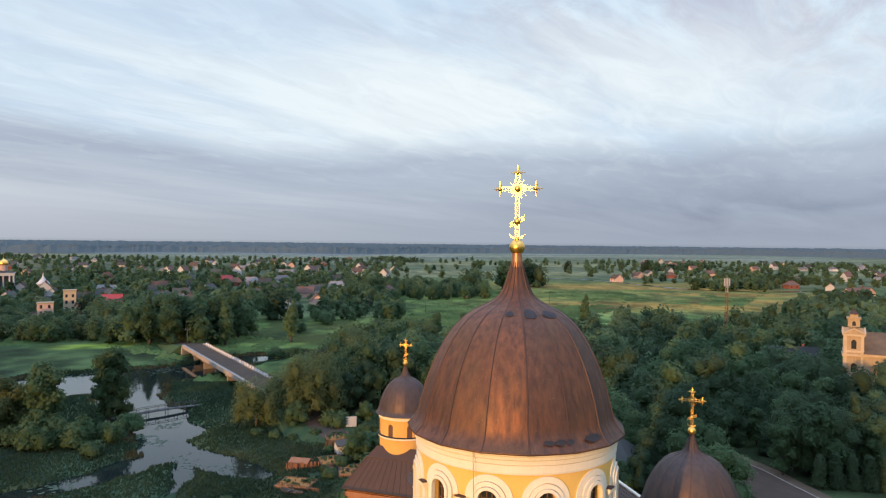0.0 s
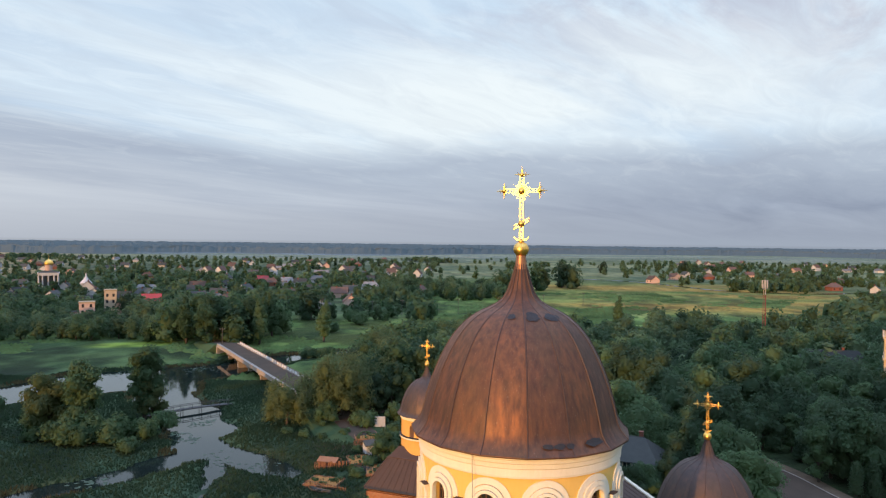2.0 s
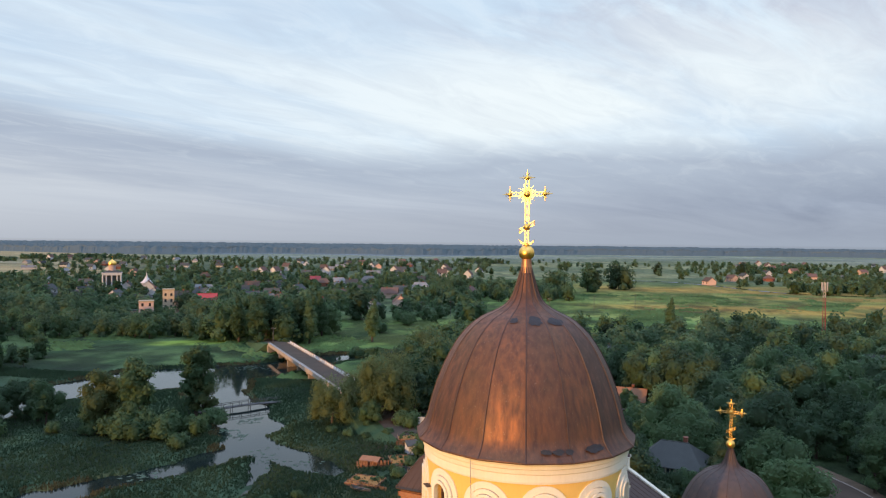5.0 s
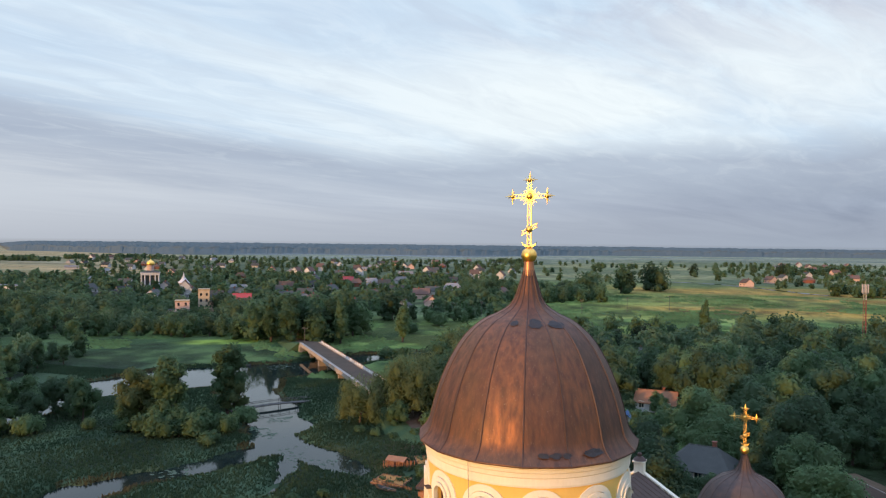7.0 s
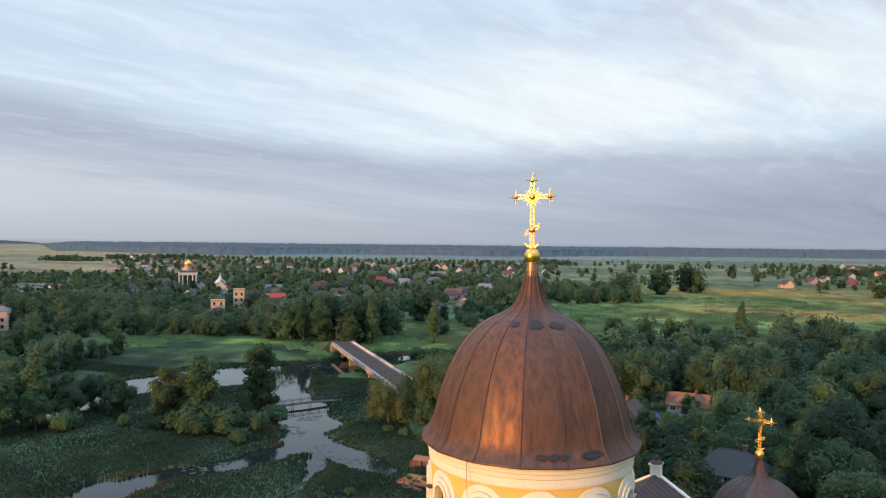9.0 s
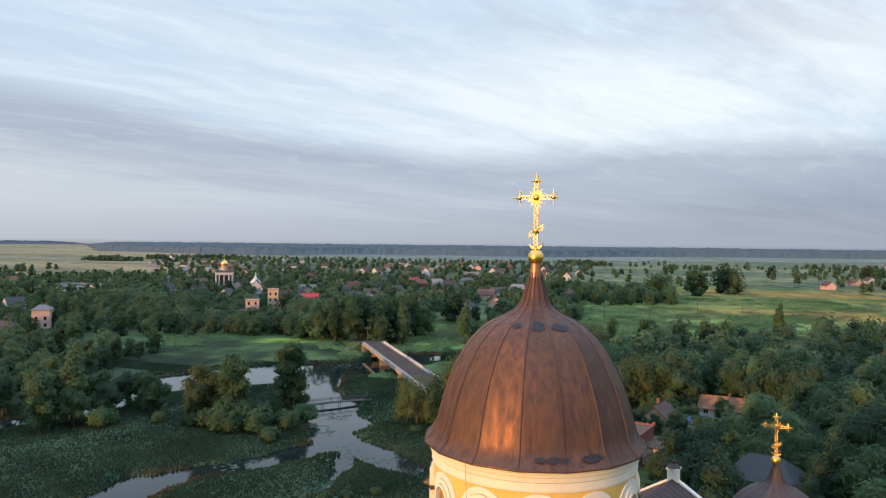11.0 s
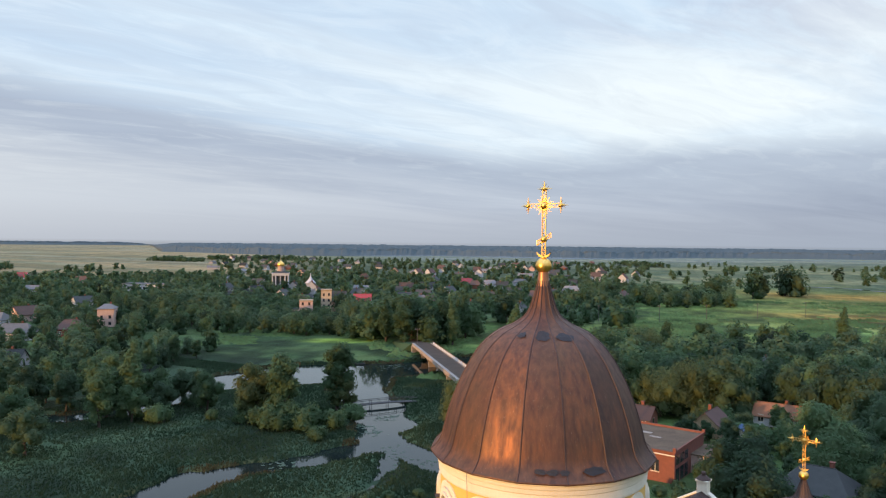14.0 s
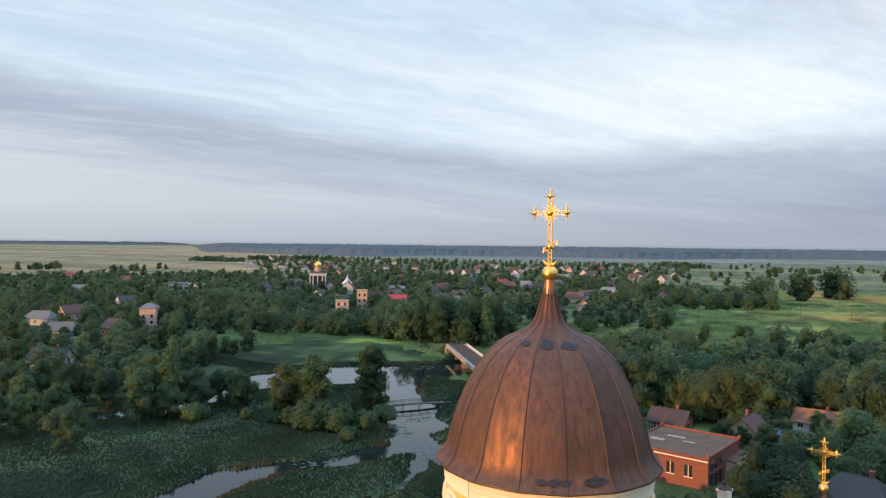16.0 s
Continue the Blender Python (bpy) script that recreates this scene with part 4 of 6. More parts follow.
for i in range(4):
    m = pose(0, 0, 0, 0, 0, 90 * i)
    for j in range(13):
        u = (j - 6) / 6.5
        part("standing_seam", Shape().tube(m @ Vector((u * H1, -H1 - 0.01, 19.36)), m @ Vector((u * H2, -H2 - 0.01, 16.76)), 0.025, n=4), SHEET, hip)
    part("ridge_roll", Shape().tube(m @ Vector((-H1, -H1, 19.37)), m @ Vector((H1, -H1, 19.37)), 0.06, n=6), SEAM, hip)
    part("hip_roll", Shape().tube(m @ Vector((-H1, -H1, 19.37)), m @ Vector((-H2, -H2, 16.77)), 0.06, n=6), SEAM, hip)
    part("cornice", Shape().box((-4.3, -4.3, 15.9), (4.3, -4.1, 16.35), m), BRICKWORK, tower)
    part("eave_flashing", Shape().face(*(m @ Vector(q) for q in ((-H2 + 0.10, -H2 + 0.07, 16.86), (H2 - 0.10, -H2 + 0.07, 16.86), (H2 + 0.03, -H2 - 0.06, 16.68), (-H2 - 0.03, -H2 - 0.06, 16.68)))), TAR, hip, "dark slate-grey eave flashing")
    part("lap_seam", Shape().tube(m @ Vector((-H1 - 0.02, -H1 - 0.02, 19.30)), m @ Vector((H1 + 0.02, -H1 - 0.02, 19.30)), 0.05, n=5), SEAM, hip)


# ---- road bridge over the river ----
def road_bridge():
    a, b = Vector((-81.6, 238.2, 0)), Vector((-40.5, 172.6, 0))
    along = (b - a).normalized()
    m = Matrix.Translation(a) @ Matrix((along, Vector((-along.y, along.x, 0)), Vector((0, 0, 1)))).transposed().to_4x4()
    length = (b - a).length
    bag = thing("road_bridge", m, "narrow concrete road bridge with white-striped kerb rails", "bridge")
    part("deck", Shape().box((-6, -3.5, 3.0), (length + 6, 3.5, 3.75)), CONCRETE, bag)
    part("carriageway", Shape().box((-6, -2.9, 3.75), (length + 6, 2.9, 3.80)), ASPHALT, bag, "grey worn asphalt lane")
    for side in (-1, 1):
        part("kerb", Shape().box((-6, side * 3.3 - 0.35, 3.75), (length + 6, side * 3.3 + 0.35, 4.0)), CONCRETE, bag)
        part("edge_beam", Shape().box((-6, side * 3.72 - 0.18, 2.9), (length + 6, side * 3.72 + 0.18, 4.05)), CONCRETE, bag, "pale concrete edge beam")
    n = 34
    white = material("white_rail_paint", (0.78, 0.76, 0.72), (0.66, 0.63, 0.6), 0.8, 0, 3, 20, 0.05)
    for side, hi in ((1, 4.75),):
        rail = part("guard_rail", Shape().box((-4, side * 3.3 - 0.06, hi), (length + 4, side * 3.3 + 0.06, hi + 0.14)), WOOD, bag, "dark top rail")
        block = Shape().box((-0.42, -0.14, 4.0), (0.42, 0.14, hi)).mesh("rail_block", white)
        for i in range(n):
            ob = part("rail_block", block, white, rail)
            ob.location = (-3 + (length + 6) * (i + 0.5) / n, side * 3.3, 0)
    for i, u in enumerate((0.10, 0.27, 0.44, 0.61, 0.78)):
        x = length * u
        pier = part("pier", Shape().box((x - 0.75, -3.5, 2.2), (x + 0.75, 3.5, 3.0)), CONCRETE, bag, "broad concrete pier with crosshead")
        part("pier_wall", Shape().box((x - 0.5, -3.1, -1.5), (x + 0.5, 3.1, 2.2)), CONCRETE, pier)
    s = Shape()
    s.box((-8, -4.2, -0.8), (-4.5, 4.2, 3.2))
    part("abutment", s, CONCRETE, bag)
    part("abutment", Shape().box((length + 2, -4.2, -0.8), (length + 6, 4.2, 3.2)), CONCRETE, bag)
    # earth ramps carry the lane down to the banks
    for x0, x1 in ((-6, -40), (length + 5, length + 40)):
        s = Shape()
        pts = [(x0, -4.5, 3.7), (x0, 4.5, 3.7), (x1, 4.5, 1.0), (x1, -4.5, 1.0), (x0, -9, 0.2), (x0, 9, 0.2), (x1, 9, 0.2), (x1, -9, 0.2)]
        k = len(s.v)
        s.v += pts
        s.f += [tuple(k + q for q in f) for f in ((0, 1, 2, 3), (0, 3, 7, 4), (1, 5, 6, 2), (0, 4, 5, 1), (2, 6, 7, 3))]
        part("embankment", s, GRASS, bag, "grassy approach bank")
        part("approach_lane", Shape().face((x0, -2.9, 3.74), (x0, 2.9, 3.74), (x1, 2.9, 1.05), (x1, -2.9, 1.05)), ASPHALT, bag)


road_bridge()


def footbridge():
    a, b = Vector((-71.5, 154.5, 0)), Vector((-57.5, 168.5, 0))
    along = (b - a).normalized()
    m = Matrix.Translation(a) @ Matrix((along, Vector((-along.y, along.x, 0)), Vector((0, 0, 1)))).transposed().to_4x4()
    length = (b - a).length
    bag = thing("footbridge", m, "dark timber footbridge with a pole handrail over the channel", "footbridge")
    plank = Shape().box((-0.14, -0.75, 0.62), (0.14, 0.75, 0.68)).mesh("plank", DARKWOOD)
    n = int(length / 0.33)
    for i in range(n):
        ob = part("plank", plank, DARKWOOD, bag)
        x = (i + 0.5) * length / n
        ob.location = (x, 0, 0.35 * math.sin(math.pi * x / length))
    for y in (-0.7, 0.7):
        arch = lambda z: [(length * q / 12, y, z + 0.35 * math.sin(math.pi * q / 12)) for q in range(13)]
        part("beam", Shape().sweep(arch(0.55), 0.10), DARKWOOD, bag)
        part("handrail", Shape().sweep(arch(1.6), 0.06), DARKWOOD, bag)
        for i in range(9):
            x = length * (i + 0.5) / 9
            h = 0.35 * math.sin(math.pi * x / length)
            part("post", Shape().tube((x, y, -1.2 if i % 2 else 0.5 + h), (x, y, 1.62 + h), 0.07, n=6), DARKWOOD, bag)


footbridge()


# ---- houses ----
def dwelling(name, label, width, deep, eave, ridge, wall, roof, hip=0.0, chimney=True, m=None, group="", windows=3, gable_wall=None):
    """A house with its long side to -y; the ridge runs along x. hip is the length by which the ridge is cut back."""
    bag = thing(name, m or Matrix.Identity(4), label, "house", group)
    hw, hd, over = width / 2, deep / 2, 0.45
    s = Shape()
    s.face((-hw, -hd, -0.6), (hw, -hd, -0.6), (hw, -hd, eave), (-hw, -hd, eave)).face((hw, hd, -0.6), (-hw, hd, -0.6), (-hw, hd, eave), (hw, hd, eave))
    for e in (-1, 1):
        pts = [(e * hw, -hd, -0.6), (e * hw, hd, -0.6), (e * hw, hd, eave), (e * hw, 0, ridge), (e * hw, -hd, eave)]
        s.face(*(pts[:3] + pts[4:] if hip else pts))
    part("wall", s, wall, bag)
    drop = (ridge - eave) / hd
    z = eave - drop * over
    t = 0.14
    top = hw + 0.4 - hip
    s = Shape()
    for e in (-1, 1):
        lo = e * (hd + over)
        q = [(-top, 0, ridge + t), (top, 0, ridge + t), (hw + 0.4, lo, z + t), (-hw - 0.4, lo, z + t)]
        s.face(*q).face(*[(x, y, h - t) for x, y, h in q][::-1]).face(q[2], q[3], (q[3][0], lo, z), (q[2][0], lo, z))
        if hip:
            s.face((e * top, 0, ridge + t), (e * (hw + 0.4), hd + over, z + t), (e * (hw + 0.4), -hd - over, z + t))
            s.face((e * (hw + 0.4), hd + over, z + t), (e * (hw + 0.4), -hd - over, z + t), (e * (hw + 0.4), -hd - over, z), (e * (hw + 0.4), hd + over, z))
        else:
            x = e * (hw + 0.4)
            s.face((x, 0, ridge + t), (x, -hd - over, z + t), (x, -hd - over, z), (x, 0, ridge)).face((x, 0, ridge + t), (x, hd + over, z + t), (x, hd + over, z), (x, 0, ridge))
    top_part = part("roof", s, roof, bag)
    if windows > 2:
        part("ridge_cap", Shape().tube((-top, 0, ridge + t), (top, 0, ridge + t), 0.09, n=6), roof, top_part)
    if chimney:
        x = hw * 0.35
        part("chimney", Shape().box((x - 0.3, 0.35, ridge - 1.0), (x + 0.3, 0.95, ridge + 0.75)).box((x - 0.36, 0.29, ridge + 0.75), (x + 0.36, 1.01, ridge + 0.87)), BRICK, bag, "red brick chimney")
    storeys = 2 if eave > 4.6 else 1
    for k in range(storeys):
        for i in range(windows):
            x = -hw + width * (i + 0.5) / windows
            zc = 0.95 + k * 2.9
            if windows == 2:
                part("window", Shape().box((x - 0.55, -hd - 0.03, zc), (x + 0.55, -hd + 0.02, zc + 1.4)), GLASS, bag)
                continue
            win = part("window", Shape().box((x - 0.62, -hd - 0.05, zc - 0.1), (x + 0.62, -hd + 0.02, zc)).box((x - 0.62, -hd - 0.05, zc + 1.4), (x + 0.62, -hd + 0.02, zc + 1.5)).box((x - 0.62, -hd - 0.05, zc), (x - 0.52, -hd + 0.02, zc + 1.4)).box((x + 0.52, -hd - 0.05, zc), (x + 0.62, -hd + 0.02, zc + 1.4)).box((x - 0.04, -hd - 0.04, zc), (x + 0.04, -hd + 0.02, zc + 1.4)), CREAM, bag)
            if windows > 2:
                part("pane", Shape().box((x - 0.52, -hd - 0.02, zc), (x + 0.52, -hd + 0.01, zc + 1.4)), GLASS, win)
    for e in (-1, 1) if windows > 2 else ():
        zc = 0.95
        win = part("window", Shape().box((e * hw - 0.05, -0.6, zc - 0.08), (e * hw + 0.05, 0.6, zc)).box((e * hw - 0.05, -0.6, zc + 1.4), (e * hw + 0.05, 0.6, zc + 1.48)), CREAM, bag)
        part("pane", Shape().box((e * hw - 0.03, -0.52, zc), (e * hw + 0.03, 0.52, zc + 1.4)), GLASS, win)
    return bag


HOUSES = []                                      # x, y, radius: kept clear of trees


def stand(x, y, turn, sink=0.0):
    return pose(x, y, height_at(x, y) - sink, 0, 0, turn)


def place(proto, x, y, turn, r=8.0):
    HOUSES.append((x, y, r))
    return copy_thing(proto, stand(x, y, turn))


CLAY = material("orange_clay_tiles", (0.31, 0.135, 0.062), (0.20, 0.09, 0.045), 0.85, 0, 0.8, 8, 0.3)
VILLAGE = "village houses"
kinds, far_kinds = {}, {}
for key, label, size, mats, hip in (
    ("white", "whitewashed village house with a grey gabled roof", (10, 8, 3.2, 6.6), (WHITEWALL, GREYROOF), 0),
    ("pink", "salmon rendered house with a brown tiled roof", (11, 8.5, 3.4, 7.0), (PINK, TILEROOF), 0),
    ("grey", "grey rendered cottage with a slate-grey roof", (11, 7.5, 2.8, 6.0), (GREYWALL, GREYROOF), 0),
    ("pale", "pale sheet-roofed house with cream walls", (13, 9, 3.2, 6.2), (WHITEWALL, PALEROOF), 2.5),
    ("brick", "red brick house with a brown hipped roof", (10.5, 9, 3.4, 6.6), (BRICK, TILEROOF), 3.2),
    ("red", "house with a bright red sheet roof", (11, 9, 3.2, 7.4), (WHITEWALL, REDROOF), 0),
    ("tall", "tall two-storey white house with a steep gable", (9, 8, 5.6, 9.6), (WHITEWALL, TILEROOF), 0),
    ("barn", "long low outbuilding with a grey asbestos roof", (16, 7, 2.6, 5.0), (GREYWALL, PALEROOF), 0),
):
    spots = {
        "white": [(-323, 317, 70), (-212, 448, 160), (-116, 506, 20), (-165, 503, 75), (-99, 879, 10), (363, 773, 15), (-61, 895, 80), (-327, 454, 85)],
        "pink": [(-293, 255, 80), (-482, 468, 10), (-39, 505, 78), (302, 526, 20), (321, 541, 100), (-207, 522, 15), (-268, 1133, 0), (-219, 1225, 5), (449, 1027, 20)],
        "grey": [(-187, 159, 25), (-276, 392, 10), (-297, 450, 70), (-124, 468, 5), (-200, 491, 15), (-261, 563, 80), (331, 608, 60), (-91, 515, 10)],
        "pale": [(-156, 417, 8), (-83, 556, 5), (-287, 234, 15), (-144, 642, 20), (339, 828, 10), (-241, 207, 30)],
        "brick": [(-231, 224, 38), (-146, 413, 80), (507, 892, 30), (-178, 1362, 0), (306, 626, 10)],
        "red": [(-183, 600, 22), (-183, 394, 20), (-571, 485, 10)],
        "tall": [(-282, 735, 75), (-154, 819, 80), (-270, 742, 70), (-241, 826, 10), (-90, 751, 15), (-60, 729, 80), (-105, 905, 70)],
        "barn": [(-441, 389, 20), (-260, 974, 10), (540, 1071, 20), (469, 761, 0), (-256, 896, 12), (-150, 560, 100)],
    }[key]
    x, y, turn = spots[0]
    kinds[key] = dwelling("house", label, *size, *mats, hip, True, stand(x, y, turn), VILLAGE)
    HOUSES.append((x, y, 8))
    far_kind = None
    for x, y, turn in spots[1:]:
        if math.hypot(x, y) < 480:
            place(kinds[key], x, y, turn)
        elif far_kind is None:                   # plainer copies for the far streets
            far_kind = dwelling("house", label, *size, *mats, hip, True, stand(x, y, turn), VILLAGE, windows=2)
            HOUSES.append((x, y, 8))
        else:
            place(far_kind, x, y, turn)
    far_kinds[key] = far_kind

# the rest of the village, street by street
rng = random.Random(7)
names = ["white", "white", "pink", "grey", "grey", "pale", "brick", "tall", "barn", "white", "pink"]
made = 0
while made < 92:
    if rng.random() < 0.68:
        y = 380 + 900 * rng.random() ** 1.3
        x = -0.46 * y + (rng.random() - 0.5) * 0.62 * y
        if x > -0.10 * y and y < 560:
            continue
    else:
        y = 640 + 800 * rng.random()
        x = y * (0.22 + 0.42 * rng.random())
    if any(math.hypot(x - q[0], y - q[1]) < 17 + y * 0.006 for q in HOUSES):
        continue
    place(far_kinds[rng.choice(names)], x, y, rng.choice((0, 90, 180, 270)) + rng.gauss(12, 9))
    made += 1

# ---- houses beside the cathedral ----
def annex(name, label, x, y, turn, size, mats, hip=0.0, windows=3, sink=0.0):
    HOUSES.append((x, y, size[0] * 0.62))
    return dwelling(name, label, *size, *mats, hip, name == "house", stand(x, y, turn, sink), "", windows=windows)


annex("house", "brick cottage with a brown sheet roof among trees", -3.0, 160.0, -14, (7.6, 6, 2.6, 4.7), (BRICK, SHEET))
annex("house", "old cottage with a weathered tiled gable", 12.2, 160.0, 70, (7, 5.5, 2.7, 5.0), (SANDWALL, TILEROOF))
annex("house", "house with an orange clay-tiled roof and white chimneys", 26.4, 175.0, -14, (9.0, 7, 2.2, 4.4), (WHITEWALL, CLAY))
annex("shed", "small cream shed with a blue sheet roof", 17.4, 149.0, 84, (3.6, 2.8, 3.2, 4.6), (CREAM, BLUEROOF), windows=1)
annex("house", "low house with a broad grey sheet roof", 25.3, 111.5, -20, (8.6, 8, 5.6, 8.1), (GREYWALL, GREYROOF), 2.6)
annex("house", "small house with a pale roof behind trees", 28.0, 240.0, 15, (9, 7, 3.0, 5.6), (GREYWALL, PALEROOF))
annex("house", "long grey-roofed house behind trees", 105.0, 214.0, -8, (20, 10, 3.6, 8.4), (GREYWALL, GREYROOF), 3.0)
annex("house", "tall orange brick house with a pale hipped roof", -243.0, 255.0, 35, (7, 9, 8.2, 10.0), (PINK, PALEROOF), 2.6, windows=2)
annex("shed", "low whitewashed garden shed", -18.2, 131.0, 30, (2.2, 2.0, 1.9, 2.4), (WHITEWALL, GREYROOF), windows=0)
annex("shed", "small reddish timber hen house", -24.3, 123.6, -12, (2.8, 1.8, 1.1, 1.45), (BRICK, CLAY), windows=0)


def flat_block():
    """The flat-roofed brick workshop with its parapet."""
    bag = thing("brick_workshop", Matrix.Translation((6.0, 122.4, 0)) @ pose(0, 0, 0, 0, 0, -17.5), "single-storey orange brick workshop with a patched flat roof", "building")
    w_, d_, z0, top = -14.0, 15.0, 1.5, 7.0
    part("wall", Shape().box((w_, 0, z0), (0, d_, top)), BRICK, bag)
    part("roof", Shape().box((w_ + 0.1, 0.05, top), (-0.1, d_ - 0.05, top + 0.06)), FLATROOF, bag, "patched dark bitumen flat roof")
    for lo, hi in (((w_ - 0.15, -0.2, top), (0.15, 0.05, top + 0.14)), ((w_ - 0.15, d_ - 0.05, top), (0.15, d_ + 0.2, top + 0.42)), ((-0.1, 0.05, top), (0.15, d_ - 0.05, top + 0.34)), ((w_ - 0.15, 0.05, top), (w_ + 0.1, d_ - 0.05, top + 0.32))):
        part("parapet", Shape().box(lo, hi), BRICK, bag)
    for x, y in ((0, 0), (0, d_), (w_, d_)):
        part("parapet_pier", Shape().box((x - 0.24, y - 0.24, top), (x + 0.24, y + 0.24, top + 0.8)), BRICK, bag)
    for x in (-3.2, -6.2, -9.2):
        win = part("window", Shape().box((x - 0.75, -0.06, 3.4), (x + 0.75, 0.02, 3.52)).box((x - 0.05, -0.04, 3.52), (x + 0.05, 0.02, 5.4)), CREAM, bag)
        part("pane", Shape().box((x - 0.65, -0.025, 3.52), (x + 0.65, 0.01, 5.4)), GLASS, win)
    # Flat dark panels stand for the shade inside the open bays.
    for y, z1, z2 in ((1.5, 2.0, 4.2), (3.6, 2.0, 4.2), (5.7, 2.0, 4.2), (1.5, 4.8, 6.3), (3.6, 4.8, 6.3), (5.7, 4.8, 6.3)):
        part("doorway", Shape().box((-0.02, y - 0.85, z1), (0.03, y + 0.85, z2)), GLASS, bag, "dark panel for a shaded open bay")
    win = part("window", Shape().box((4.18, 10.2, 2.6), (4.24, 12.6, 2.72)), CREAM, bag)
    part("pane", Shape().box((4.19, 10.3, 2.72), (4.23, 12.5, 4.1)), GLASS, win)
    part("eaves_board", Shape().box((w_, -0.32, top - 0.55), (0.1, -0.2, top - 0.38)), CREAM, bag)
    part("annex_wall", Shape().box((0, 8.2, z0), (4.2, d_ + 0.6, 4.9)), PINK, bag)
    part("annex_roof", Shape().box((-0.02, 8.0, 4.9), (4.4, d_ + 0.8, 5.1)), FLATROOF, bag)
    for x, y, a, b in ((-9, 9.5, 1.6, 0.5), (-11, 6.0, 1.2, 0.6), (-6, 7.5, 1.0, 0.35)):
        part("roof_patch", Shape().box((x - a, y - b, top + 0.064), (x + a, y + b, top + 0.085)), CONCRETE, bag)
    HOUSES.append((0, 132, 13))


flat_block()


def long_hall():
    x, y = -383, 436
    bag = thing("hall", stand(x, y, 6), "long white flat-roofed hall with a window band", "building")
    part("wall", Shape().box((-19, -6, -0.5), (19, 6, 5.4)), WHITEWALL, bag)
    part("roof", Shape().box((-19.4, -6.4, 5.4), (19.4, 6.4, 5.75)), PALEROOF, bag)
    for i in range(11):
        part("window", Shape().box((-17.6 + i * 3.4, -6.05, 1.4), (-15.4 + i * 3.4, -5.98, 3.4)), GLASS, bag)
    HOUSES.append((x, y, 20))


long_hall()


def temple():
    """The domed church far off in the village: columned cube, drum and gilt dome."""
    x, y = -313, 508
    bag = thing("village_church", stand(x, y, 30), "pale columned village church with a gilt dome", "church")
    part("wall", Shape().box((-5.2, -5.2, 0), (5.2, 5.2, 11.4)), GREYROOF, bag)
    part("entablature", Shape().box((-6.8, -6.8, 10.6), (6.8, 6.8, 12.2)).box((-7.1, -7.1, 12.2), (7.1, 7.1, 12.6)), WHITEWALL, bag)
    column = Shape().lathe([(0.62, 0), (0.55, 1.0), (0.48, 10.6)], 12).mesh("column", WHITEWALL, True)
    for i in range(4):
        for j in (-6.2, -3.7, 0.0, 3.7):
            ob = part("column", column, WHITEWALL, bag)
            ob.location = pose(0, 0, 0, 0, 0, 90 * i) @ Vector((j, -6.2, 0))
    part("roof", Shape().lathe([(2.6, 14.2), (7.0 * 1.35, 12.6)], 4, radians(45)), GREYROOF, bag)
    part("drum", Shape().lathe([(2.5, 13.0), (2.5, 17.6), (2.8, 17.7), (2.8, 18.1), (2.2, 18.2)], 24), PINK, bag)
    part("dome", Shape().lathe(finer([(2.7, 18.1), (3.05, 19.0), (2.9, 20.1), (2.2, 21.1), (1.1, 21.8), (0.35, 22.4), (0.1, 23.2)]), 28), GOLD, bag, "bright gilt onion dome", True)
    part("cross", Shape().box((-0.08, -0.08, 23), (0.08, 0.08, 25.4)).box((-0.7, -0.07, 24.4), (0.7, 0.07, 24.55)), GOLD, bag)
    HOUSES.append((x, y, 12))
    x, y = -277, 494
    bag = thing("belfry", stand(x, y, 20), "white belfry with a pointed tent roof", "tower")
    part("wall", Shape().box((-3, -3, 0), (3, 3, 6.2)), WHITEWALL, bag)
    part("tent_roof", Shape().lathe(finer([(0.12, 13.8), (0.5, 11.6), (1.3, 9.6), (2.9, 7.6), (4.3, 6.2), (4.3, 6.0)]), 8, radians(22.5)), WHITEWALL, bag, "white pointed tent roof")
    for a in range(4):
        m = pose(0, 0, 0, 0, 0, 90 * a)
        part("opening", Shape().box((-0.8, -3.05, 1.5), (0.8, -2.98, 5.0), m), GLASS, bag)
    HOUSES.append((x, y, 7))


temple()


def ruin_block(x, y, turn, label, size, wing, mat):
    bag = thing("tower_house", stand(x, y, turn), label, "building")
    w_, d_, h = size
    part("wall", Shape().box((-w_ / 2, -d_ / 2, -0.5), (w_ / 2, d_ / 2, h)), mat, bag)
    part("parapet", Shape().box((-w_ / 2 - 0.2, -d_ / 2 - 0.2, h), (w_ / 2 + 0.2, d_ / 2 + 0.2, h + 0.5)), SANDWALL, bag)
    for k in range(int(h // 3)):
        for i in (-1, 1):
            part("window", Shape().box((i * w_ * 0.25 - 0.5, -d_ / 2 - 0.04, 1 + 3 * k), (i * w_ * 0.25 + 0.5, -d_ / 2 + 0.02, 2.5 + 3 * k)), GLASS, bag)
    if wing:
        lo, hi = wing
        part("wing", Shape().box(lo, hi), PINK, bag)
        part("wing_roof", Shape().box((lo[0] - 0.3, lo[1] - 0.3, hi[2]), (hi[0] + 0.3, hi[1] + 0.3, hi[2] + 0.3)), GREYROOF, bag)
    HOUSES.append((x, y, 9))


ruin_block(-179.5, 322, 28, "pinkish rendered tower house with a lower wing", (6.5, 7, 9.0), ((-10, -2, -0.5), (-3.25, 3, 4.8)), PINK)
ruin_block(-179.5, 343, 28, "tall sunlit beige tower with a stepped parapet", (5.5, 6, 13.0), ((2.75, -3, -0.5), (9.5, 3, 7.0)), TRIM)


